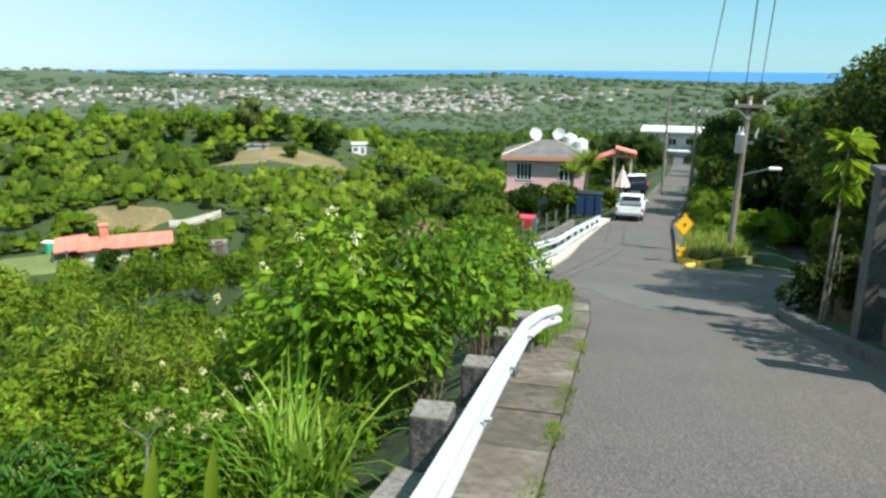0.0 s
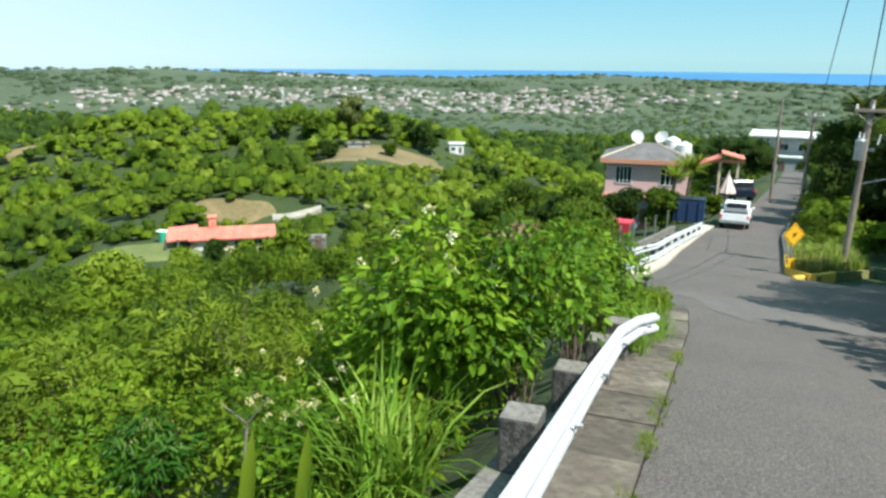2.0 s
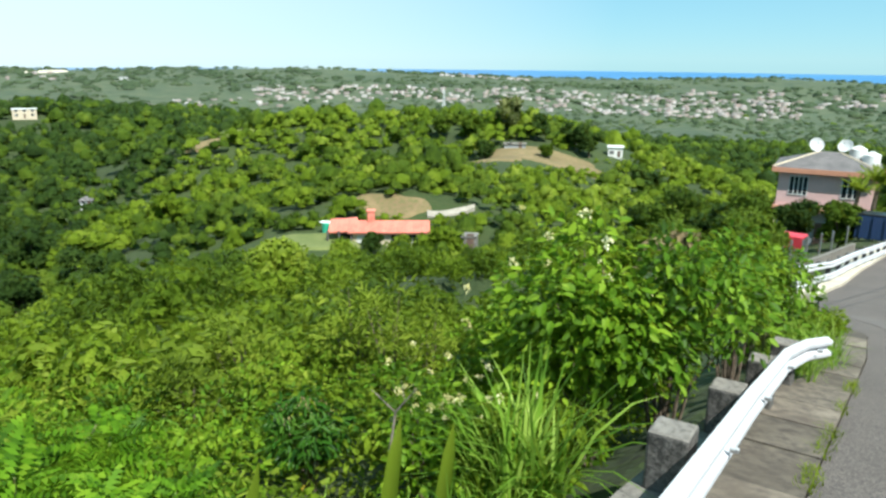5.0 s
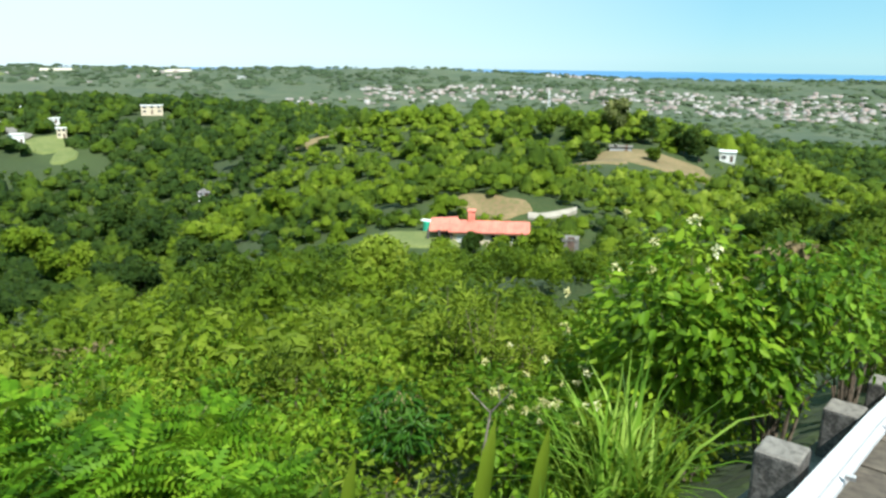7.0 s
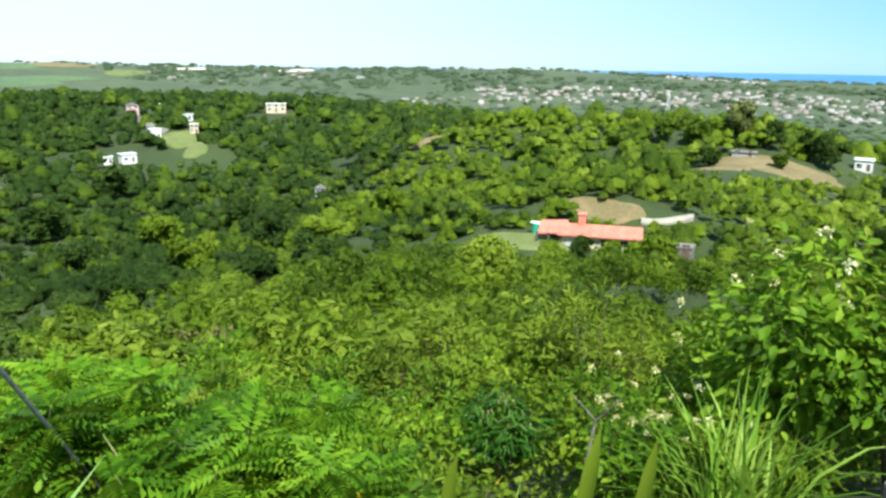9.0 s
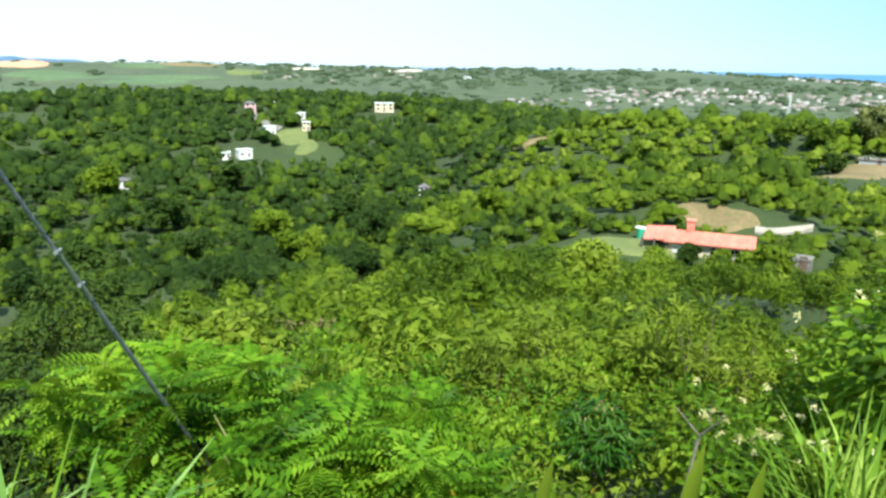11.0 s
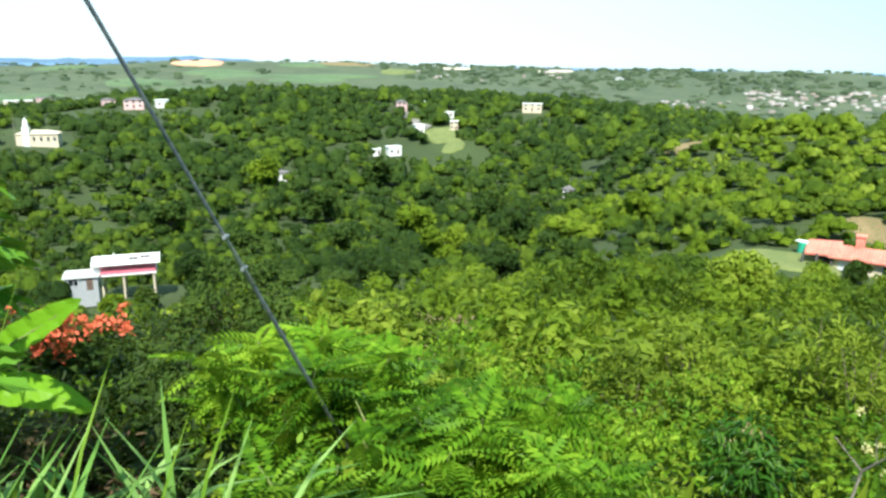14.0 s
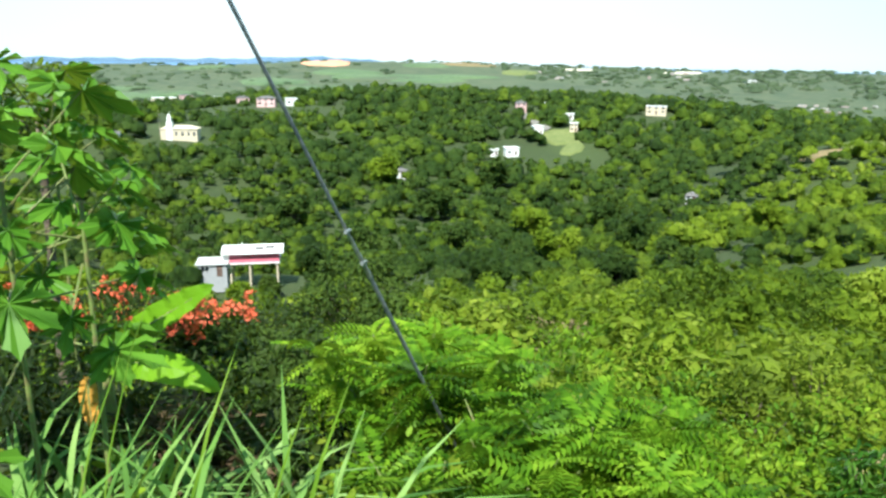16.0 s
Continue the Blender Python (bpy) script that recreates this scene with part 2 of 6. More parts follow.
def hollowed(x, y, z):
    """Shallow gullies in the slope."""
    for az, d, depth, rad in ((79, 70, 8.0, 36.0), (79, 110, 5.0, 24.0), (23, 80, 4.5, 20.0), (31, 82, 3.5, 18.0), (55, 80, 4.0, 30.0)):
        px, py, _ = P(az, d, 0)
        z = z - depth * np.exp(-((x - px) ** 2 + (y - py) ** 2) / rad ** 2)
    return z


def spot(az, el, d):
    """The point at a bearing, an elevation from the lens and a distance."""
    v = polar(az, d)
    return Vector((v.x, v.y, EYE + d * math.tan(radians(el))))


def land_spot(az, el, start=20.0):
    """Where the line of sight at a bearing and elevation meets the land."""
    d = np.arange(start, 2600, 0.5)
    an = radians(az)
    g = ground(-math.sin(an) * d, math.cos(an) * d)
    under = np.nonzero(g >= EYE + d * math.tan(radians(el)))[0]
    k = under[0] if len(under) else -1
    return Vector((-math.sin(an) * d[k], math.cos(an) * d[k], g[k])), float(d[k])


def land():
    az = np.concatenate([np.arange(-50, 110, 0.5), np.arange(110, 310, 4.0)])
    r = np.concatenate([[0.4, 1.0, 1.6], np.geomspace(2.2, 4900, 130)])
    A, R = np.meshgrid(np.radians(az), r)
    X, Y = -np.sin(A) * R, np.cos(A) * R
    Z = ground(X, Y)
    n, m = len(az), len(r)
    verts = np.stack([X, Y, Z], -1).reshape(-1, 3).tolist()
    faces = [(i * n + j, i * n + (j + 1) % n, (i + 1) * n + (j + 1) % n, (i + 1) * n + j) for i in range(m - 1) for j in range(n)]
    verts.append((0, 0, gz(0, 0)))
    faces += [(len(verts) - 1, (j + 1) % n, j) for j in range(n)]
    ob = raw("ground", verts, [f[::-1] for f in faces], EARTH, smooth=True)
    # ground past 620 m wears the colour with haze mixed in
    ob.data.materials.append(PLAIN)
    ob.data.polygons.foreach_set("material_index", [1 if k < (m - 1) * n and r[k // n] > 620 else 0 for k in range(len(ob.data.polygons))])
    return tagged(ob, "hilly ground under green scrub and woods", "ground", kind="structure")


land()
sea = raw("water", [P(a, r, -77) for r in (1500, 4930) for a in range(0, 360, 5)], [(i, (i + 1) % 72, 72 + (i + 1) % 72, 72 + i)[::-1] for i in range(72)], SEA)
tagged(sea, "calm blue sea along the coast", "sea", kind="structure")


# ---------------------------------------------------------------- more materials
def paint(name, col, rough=0.6, dirt=0.15, metal=0.0, scale=1.5, vary=0.0):
    d = tuple(c * (1 - dirt * 2) for c in col)
    g = tuple(c * (1 - dirt) * 0.9 for c in col)
    return surface(name, d, col, g, scale, scale * 14, rough, metal, bump=0.12, depth=0.01, spread=(0.25, 0.55), vary=vary)


WHITE = paint("white_paint", (0.80, 0.79, 0.76), 0.55, 0.08)
RAIL_WHITE = paint("rail_white", (0.60, 0.60, 0.62), 0.5, 0.10, scale=3.0)
PINK = paint("pink_render", (0.68, 0.44, 0.42), 0.85, 0.06, scale=0.7)
PINK_HOT = paint("hot_pink_paint", (0.72, 0.16, 0.22), 0.7, 0.08)
PEACH = paint("peach_fascia", (0.58, 0.27, 0.17), 0.8, 0.08)
CREAM = paint("cream_wall", (0.62, 0.52, 0.38), 0.85, 0.08)
GREY_WALL = paint("grey_wall", (0.36, 0.37, 0.38), 0.9, 0.12)
ROOF_GREY = surface("grey_roof", (0.11, 0.10, 0.098), (0.19, 0.17, 0.165), (0.085, 0.08, 0.08), 1.2, 14, 0.85, bump=0.3)
ROOF_TILE = surface("terracotta_tile", (0.60, 0.17, 0.12), (0.74, 0.28, 0.20), (0.48, 0.13, 0.09), 0.6, 6, 0.8, bump=0.3, vary=0.12)
WOOD_POLE = surface("weathered_pole_wood", (0.19, 0.15, 0.12), (0.34, 0.29, 0.24), (0.12, 0.09, 0.07), 2.0, 30, 0.9, bump=0.4)
BARK = surface("bark", (0.10, 0.075, 0.05), (0.22, 0.17, 0.12), (0.06, 0.045, 0.03), 3.0, 30, 0.95, bump=0.5)
STEM = surface("green_stem", (0.10, 0.16, 0.03), (0.20, 0.26, 0.06), (0.16, 0.12, 0.05), 4.0, 30, 0.7, bump=0.2)
RUST = surface("rusty_sheet", (0.10, 0.065, 0.05), (0.22, 0.13, 0.09), (0.07, 0.05, 0.045), 1.5, 20, 0.85, bump=0.4)
STEEL = surface("galvanised_steel", (0.36, 0.37, 0.38), (0.50, 0.51, 0.52), (0.28, 0.28, 0.28), 4.0, 40, 0.45, 0.8, bump=0.1)
WIRE = surface("cable_black", (0.03, 0.035, 0.05), (0.06, 0.065, 0.08), None, 2, 10, 0.6, bump=0.0)
GUY = surface("guy_cable_grey", (0.10, 0.12, 0.14), (0.20, 0.22, 0.24), (0.28, 0.28, 0.27), 3, 30, 0.6, 0.3, bump=0.2)
YELLOW = paint("sign_yellow", (0.80, 0.42, 0.015), 0.5, 0.05)
KERB_YELLOW = paint("kerb_yellow", (0.70, 0.45, 0.06), 0.8, 0.15, scale=4)
BLACK = paint("black_paint", (0.015, 0.015, 0.018), 0.35, 0.1)
CAR_WHITE = paint("car_white", (0.82, 0.82, 0.82), 0.25, 0.02)
CAR_DARK = paint("car_dark_blue", (0.012, 0.018, 0.035), 0.25, 0.05)
BIN_BLUE = paint("dumpster_blue", (0.02, 0.045, 0.12), 0.5, 0.12)
RUBBER = paint("tyre_rubber", (0.02, 0.02, 0.02), 0.9, 0.1)
RED = paint("red_plastic", (0.62, 0.05, 0.07), 0.5, 0.06)
TEAL = paint("green_plastic", (0.05, 0.42, 0.26), 0.5, 0.06)
GLASS, _nt, _p = material("dark_window_glass")
_p.inputs["Base Color"].default_value = (0.02, 0.025, 0.03, 1)
_p.inputs["Roughness"].default_value = 0.06
SOIL = surface("bare_red_soil", (0.55, 0.24, 0.13), (0.68, 0.34, 0.20), (0.5, 0.3, 0.2), 0.02, 0.2, 0.95, bump=0.3, depth=0.5)
GRAVEL = surface("pale_gravel", (0.50, 0.44, 0.34), (0.66, 0.60, 0.50), (0.4, 0.36, 0.28), 0.1, 2.0, 0.95, bump=0.3)
# blue of the distance haze, put into the mountains' base colour
MOUNTAIN = surface("haze_blue_mountain", (0.07, 0.13, 0.20), (0.10, 0.17, 0.26), None, 0.003, 0.02, 1.0, bump=0.0)
LEAF_NEAR = leafy("leaf_shrub", (0.028, 0.064, 0.004), (0.095, 0.190, 0.008), (0.22, 0.33, 0.022), 1.2, 0.5, 0.36, 0.5, 2.0)
LEAF_VINE = leafy("leaf_vine", (0.020, 0.050, 0.004), (0.070, 0.155, 0.009), (0.18, 0.29, 0.025), 1.5, 0.45, 0.34, 0.5, 2.0)
LEAF_FERN = leafy("leaf_feathery", (0.030, 0.085, 0.005), (0.11, 0.24, 0.011), (0.24, 0.38, 0.025), 1.0, 0.5, 0.4, 0.5, 1.9)
LEAF_GLOSS = leafy("leaf_glossy_dark", (0.008, 0.030, 0.003), (0.026, 0.080, 0.007), (0.07, 0.14, 0.018), 2.0, 0.3, 0.15)
LEAF_OLIVE = leafy("leaf_olive", (0.055, 0.085, 0.008), (0.135, 0.190, 0.014), (0.25, 0.30, 0.035), 0.6, 0.6, 0.3, 0.35, 1.4)
LEAF_STRAW = leafy("grass_straw", (0.11, 0.12, 0.03), (0.22, 0.20, 0.06), (0.36, 0.30, 0.12), 0.8, 0.7, 0.25, 0.5, 1.4)
GRASS_COARSE = leafy("grass_coarse_blade", (0.055, 0.13, 0.025), (0.13, 0.26, 0.05), (0.27, 0.41, 0.12), 1.5, 0.4, 0.3, 0.7, 1.2)
LEAF_DRY = leafy("leaf_dry_brown", (0.10, 0.08, 0.04), (0.20, 0.15, 0.08), (0.30, 0.25, 0.12), 0.6, 0.8, 0.2)
LEAF_DRYDARK = leafy("leaf_withered_brown", (0.035, 0.028, 0.015), (0.085, 0.055, 0.03), (0.16, 0.11, 0.06), 1.0, 0.8, 0.15)
LEAF_ORANGE = leafy("petal_orange", (0.48, 0.06, 0.03), (0.64, 0.12, 0.06), (0.75, 0.20, 0.11), 1.2, 0.6, 0.2)
PETAL = leafy("petal_cream", (0.55, 0.48, 0.18), (0.75, 0.68, 0.35), (0.85, 0.8, 0.55), 1.2, 0.6, 0.3)
PETAL_Y = leafy("petal_yellow", (0.7, 0.40, 0.02), (0.8, 0.5, 0.03), (0.85, 0.6, 0.06), 1.2, 0.6, 0.3)
GRASS = leafy("grass_blade", (0.055, 0.13, 0.012), (0.145, 0.27, 0.024), (0.31, 0.43, 0.075), 1.5, 0.5, 0.35, 0.7, 1.5)
PAPAYA = leafy("papaya_blade", (0.028, 0.090, 0.008), (0.055, 0.150, 0.012), (0.11, 0.24, 0.022), 2.5, 0.4, 0.22, 0.5, 1.4)
STRAP = leafy("strap_leaf_yellow_green", (0.12, 0.20, 0.012), (0.24, 0.34, 0.03), (0.34, 0.44, 0.06), 1.5, 0.4, 0.35, 0.5, 1.0)
BANANA = leafy("banana_blade", (0.13, 0.30, 0.010), (0.18, 0.38, 0.015), (0.24, 0.46, 0.03), 1.5, 0.4, 0.5)

PATCH = surface("asphalt_patch", (0.068, 0.059, 0.053), (0.10, 0.086, 0.077), (0.2, 0.175, 0.158), 0.8, 48, 0.88, bump=0.5, depth=0.01)
SLAB = surface("stained_slab", (0.085, 0.067, 0.050), (0.22, 0.185, 0.14), (0.065, 0.052, 0.042), 1.1, 9, 0.92, bump=0.3, vary=0.35)
DRYGRASS = surface("half_dry_grass", (0.16, 0.16, 0.05), (0.28, 0.24, 0.09), (0.10, 0.13, 0.03), 0.9, 9, 0.95, bump=0.4, depth=0.05)
RIDGE_GRASS = surface("ridge_grass", (0.12, 0.15, 0.03), (0.20, 0.22, 0.06), (0.09, 0.12, 0.025), 0.1, 1.5, 0.95, bump=0.5, depth=0.3)
PALE_CONCRETE = surface("pale_concrete", (0.30, 0.27, 0.22), (0.42, 0.38, 0.31), (0.24, 0.21, 0.17), 0.6, 6, 0.95, bump=0.3)
# duller green that carries distance haze in its colour
FAR_FIELD = surface("far_field_hazed_green", (0.075, 0.125, 0.05), (0.115, 0.165, 0.07), (0.06, 0.10, 0.045), 0.01, 0.1, 0.95, bump=0.3, depth=0.5)
GREY_PALE = paint("pale_grey", (0.58, 0.58, 0.57), 0.7, 0.07)
BLUSH = paint("blush_cloth", (0.78, 0.60, 0.55), 0.9, 0.08, scale=3)
LEAF_TWIG = leafy("leaf_grey_green", (0.035, 0.045, 0.012), (0.075, 0.09, 0.025), (0.16, 0.17, 0.06), 0.2, 0.6, 0.25)
LEAF_DRYORANGE = leafy("leaf_withered", (0.40, 0.18, 0.03), (0.55, 0.28, 0.05), (0.62, 0.35, 0.10), 1.0, 0.8, 0.3)
TOWNMAT = surface("town_walls_pale", (0.17, 0.155, 0.145), (0.40, 0.385, 0.37), (0.24, 0.17, 0.14), 0.04, 0.1, 0.85, bump=0.0, spread=(0.4, 0.6))


# ---------------------------------------------------------------- foliage kit
BLADE = np.array([(0, 0, 0), (0.3, -0.24, 0.05), (0.7, -0.2, 0.02), (1, 0, -0.12), (0.7, 0.2, 0.02), (0.3, 0.24, 0.05)])
BLADE_F = [(0, 1, 2, 3), (0, 3, 4, 5)]
LANCE = BLADE * np.array([1, 0.55, 1])
DIAMOND = np.array([(-1, 0, 0), (0, -0.55, 0), (1, 0, 0), (0, 0.55, 0)])
DIAMOND_F = [(0, 1, 2, 3)]


def frond(pairs=10):
    v, f = [], []
    for i in range(pairs):
        t = (i + 1) / pairs
        x, z = t * 0.95, -0.28 * t * t
        ln = 0.22 * math.sin(math.pi * min(0.98, 0.12 + 0.85 * t)) + 0.03
        for s in (-1, 1):
            k = len(v)
            v += [(x, 0, z), (x - 0.02, s * ln * 0.5, z + 0.01), (x + 0.08, s * ln, z - 0.07), (x + 0.075, s * ln * 0.45, z + 0.01)]
            f.append((k, k + 1, k + 2, k + 3) if s < 0 else (k, k + 3, k + 2, k + 1))
    return np.array(v), f


def grass_blade(bend):
    v, f = [], []
    for i in range(5):
        t = i / 4
        a = bend * t
        w = 0.013 * (1 - t) ** 0.7 + 0.0005
        x, z = (1 - math.cos(a)) / bend, math.sin(a) / bend
        v += [(x, -w, z), (x, w, z)]
    for i in range(4):
        f.append((2 * i, 2 * i + 1, 2 * i + 3, 2 * i + 2))
    return np.array(v), f


FROND, FROND_F = frond()


def fast_mesh(name, v, faces_idx):
    """A mesh from an array of points and an array of equal-sided faces."""
    me = bpy.data.meshes.new(name)
    nf, k = faces_idx.shape
    me.vertices.add(len(v))
    me.vertices.foreach_set("co", v.astype(np.float32).ravel())
    me.loops.add(nf * k)
    me.loops.foreach_set("vertex_index", faces_idx.astype(np.int32).ravel())
    me.polygons.add(nf)
    me.polygons.foreach_set("loop_start", np.arange(nf, dtype=np.int32) * k)
    me.polygons.foreach_set("loop_total", np.full(nf, k, np.int32))
    me.polygons.foreach_set("use_smooth", np.ones(nf, bool))
    me.update(calc_edges=True)
    return me


def unit(a):
    return a / np.maximum(np.linalg.norm(a, axis=-1, keepdims=True), 1e-9)


def leaves(shape, faces, pos, axis, normal, size):
    axis = unit(axis)
    normal = unit(normal - axis * (normal * axis).sum(1, keepdims=True))
    side = np.cross(normal, axis)
    T = shape
    v = pos[:, None] + size[:, None, None] * (T[None, :, 0:1] * axis[:, None] + T[None, :, 1:2] * side[:, None] + T[None, :, 2:3] * normal[:, None])
    F = np.array(faces)
    idx = (np.arange(len(pos)) * len(T))[:, None, None] + F[None]
    return v.reshape(-1, 3), idx.reshape(-1, F.shape[1])


def leaf_object(name, data, mat, parent=None, label=""):
    vs, fs, k = [], [], 0
    for v, f in data:
        vs.append(v)
        fs.append(f + k)
        k += len(v)
    me = fast_mesh(name, np.concatenate(vs), np.concatenate(fs))
    me.materials.append(mat)
    ob = new(name, me)
    ob.parent = parent
    return tagged(ob, label)


def puff_points(r, centres, radii, n, squash=0.85):
    k = r.choice(len(centres), n, p=radii ** 2 / (radii ** 2).sum())
    dirn = r.normal(0, 1, (n, 3))
    dirn[:, 2] += 0.3
    dirn = unit(dirn)
    depth = 1 - 0.45 * r.uniform(0, 1, n) ** 2
    c = centres[k] + dirn * (radii[k] * depth)[:, None] * np.array([1, 1, squash])
    return c, dirn


def shrub(name, label, x, y, h, w, mat, seed, n, size, shape=BLADE, faces=BLADE_F, puffs=9, droop=0.35, sink=0.0, z=None):
    """A shrub: leaning stems and leaves gathered on uneven puffs."""
    r = np.random.RandomState(seed)
    z0 = (gz(x, y) if z is None else z) - sink
    root = base(name, x, y, z0)
    a = r.uniform(0, 6.28, puffs)
    rad = np.sqrt(r.uniform(0, 1, puffs)) * w * 0.6
    top = h * (1 - 0.5 * (rad / w) ** 2) * r.uniform(0.55, 1.0, puffs)
    pr = r.uniform(0.26, 0.42, puffs) * min(w, h * 0.9)
    c = np.stack([np.cos(a) * rad, np.sin(a) * rad, np.maximum(top - pr * 0.8, pr * 0.5)], 1)
    bm = bmesh.new()
    for q in c:
        mid = Vector((q[0] * 0.35, q[1] * 0.35, q[2] * 0.5))
        tube(bm, (q[0] * 0.1, q[1] * 0.1, -0.25), mid, 0.012 + 0.006 * h, 0.010, 5)
        tube(bm, mid, tuple(q), 0.010, 0.004, 5)
    part("stem", bm, BARK, root)
    pos, dirn = puff_points(r, c, pr, n)
    ax = dirn * np.array([1, 1, 0.4]) + r.normal(0, 0.5, (n, 3)) - np.array([0, 0, droop])
    nm = dirn * 0.7 + np.array([0.25, 0, 0.8]) + r.normal(0, 0.35, (n, 3))
    leaf_object("foliage", [leaves(shape, faces, pos, ax, nm, size * r.uniform(0.6, 1.3, n))], mat, root)
    return tagged(root, label, "shrub")


def blossoms(root, mat, seed, h, w, heads, size, name="blossom"):
    """Flower heads: small rosettes of petals over a shrub's outer leaves."""
    r = np.random.RandomState(seed)
    for i in range(heads):
        a, q = r.uniform(0, 6.28), math.sqrt(r.uniform(0, 1)) * w * 0.8
        c = np.array([math.cos(a) * q, math.sin(a) * q, h * r.uniform(0.6, 1.0)])
        n = 26
        d = unit(r.normal(0, 1, (n, 3)) + np.array([0.2, -0.3, 0.8]))
        leaf_object(name, [leaves(DIAMOND, DIAMOND_F, c + d * size * r.uniform(0.5, 1, (n, 1)), d + r.normal(0, 0.6, (n, 3)), d + r.normal(0, 0.4, (n, 3)), np.full(n, size * 0.35))], mat, root)


def feathery(name, label, x, y, h, w, seed, fronds, size, mat=LEAF_FERN):
    r = np.random.RandomState(seed)
    z0 = gz(x, y)
    root = base(name, x, y, z0)
    bm = bmesh.new()
    tips = []
    for i in range(9):
        a = i * 0.7 + r.uniform(-0.3, 0.3)
        q = w * r.uniform(0.35, 0.85)
        mid = Vector((math.cos(a) * q * 0.4, math.sin(a) * q * 0.4, h * 0.5))
        tip = Vector((math.cos(a) * q, math.sin(a) * q, h * r.uniform(0.6, 0.98)))
        tube(bm, (0, 0, -0.2), mid, 0.022, 0.014, 6)
        tube(bm, mid, tip, 0.014, 0.005, 5)
        tips.append((mid, tip))
    part("stem", bm, STEM, root)
    pos = []
    for i in range(fronds):
        m, t = tips[i % len(tips)]
        pos.append(tuple(m.lerp(t, r.uniform(0.25, 1.02))))
    pos = np.array(pos)
    a = r.uniform(0, 6.28, fronds)
    ax = np.stack([np.cos(a), np.sin(a), r.uniform(-0.1, 0.75, fronds)], 1)
    nm = np.array([0.1, 0, 1.0]) + r.normal(0, 0.25, (fronds, 3))
    leaf_object("foliage", [leaves(FROND, FROND_F, pos, ax, nm, size * r.uniform(0.65, 1.25, fronds))], mat, root)
    return tagged(root, label, "shrub")


def grass_tuft(name, label, spots, seed, per, lo, hi, mat=GRASS, bends=(0.5, 0.9, 1.3, 1.8), wide=1.0, kind="stuff"):
    r = np.random.RandomState(seed)
    data = []
    for b in bends:
        sh, fc = grass_blade(b)
        sh = sh * np.array([1, wide, 1])
        p = []
        for (x, y, rad) in spots:
            n = max(1, per // len(bends))
            a, q = r.uniform(0, 6.28, n), rad * np.sqrt(r.uniform(0, 1, n))
            px, py = x + np.cos(a) * q, y + np.sin(a) * q
            p.append(np.stack([px, py, ground(px, py) - 0.05], 1))
        p = np.concatenate(p)
        n = len(p)
        a = r.uniform(0, 6.28, n)
        lean = r.uniform(0, 0.35, n)
        up = np.stack([np.cos(a) * lean, np.sin(a) * lean, np.ones(n)], 1)
        out = np.stack([np.cos(a), np.sin(a), np.zeros(n)], 1)
        data.append(leaves(sh, fc, p, out, up, r.uniform(lo, hi, n)))
    ob = leaf_object(name, data, mat)
    return tagged(ob, label, "grass", kind=kind)


# ---------------------------------------------------------------- woods
def shell(r, c, rad, segs, rows, low=-0.55):
    """Rough leafy skins of rounded clumps, as quads: the tops and sides of each."""
    vs, fs, k = [], [], 0
    for q, w in zip(c, rad):
        th = np.linspace(math.asin(low), 1.45, rows + 1)
        a = np.arange(segs) * 2 * math.pi / segs + r.uniform(0, 6.28)
        T, A = np.meshgrid(th, a, indexing="ij")
        g = w * (1 + r.uniform(-0.28, 0.24, T.shape))
        v = np.stack([np.cos(T) * np.cos(A) * g, np.cos(T) * np.sin(A) * g, np.sin(T) * g * 0.9], -1).reshape(-1, 3) + np.asarray(q)
        vs.append(v)
        fs += [(k + i * segs + j, k + i * segs + (j + 1) % segs, k + (i + 1) * segs + (j + 1) % segs, k + (i + 1) * segs + j) for i in range(rows) for j in range(segs)]
        k += len(v)
    return np.concatenate(vs), np.array(fs)


def crown_mesh(seed, n_leaf, leaf, puffs, segs=0, rows=0):
    """A dome-shaped crown, one metre in radius: uneven puffs of leaf blades over leafy skins."""
    r = np.random.RandomState(seed)
    a = r.uniform(0, 6.28, puffs)
    q = np.sqrt(r.uniform(0, 1, puffs)) * (0.62 if segs else 0.72)
    c = np.stack([np.cos(a) * q, np.sin(a) * q, r.uniform(-0.35, 0.45, puffs) - 0.35 * q], 1)
    if puffs == 1:
        c *= 0
    pr = r.uniform(0.22, 0.56, puffs) * (1.0 if puffs > 3 else 1.5 if puffs > 1 else 1.9)
    pos, dirn = puff_points(r, c, pr * (1.05 if segs else 1.0), n_leaf)
    nm = dirn + r.normal(0, 0.25, (n_leaf, 3))
    v, f = leaves(DIAMOND, DIAMOND_F, pos, np.cross(nm, r.normal(0, 1, (n_leaf, 3))), nm, leaf * r.uniform(0.6, 1.3, n_leaf))
    if segs:
        sv, sf = shell(r, c, pr * (0.80 if n_leaf > 10 else 1.0), segs, rows, -0.3)
        v, f = np.concatenate([v, sv]), np.concatenate([f, sf + len(v)])
    return v, f


def woods(name, mat, spots, kinds, label, flat=1.0):
    """Many crowns in one mesh; spots: x, y, z, size."""
    qs, fs, k = [], [], 0
    r = np.random.RandomState(len(spots) + 1)
    for x, y, z, s in spots:
        a = r.uniform(0, 6.28)
        rot = np.array([[math.cos(a), -math.sin(a), 0], [math.sin(a), math.cos(a), 0], [0, 0, flat * r.uniform(0.7, 1.15)]])
        kv, kf = kinds[r.randint(len(kinds))]
        qs.append((kv @ rot.T) * s + np.array([x, y, z]))
        fs.append(kf + k)
        k += len(kv)
    me = fast_mesh(name, np.concatenate(qs), np.concatenate(fs))
    me.materials.append(mat)
    return tagged(new(name, me), label, "woods", kind="stuff")


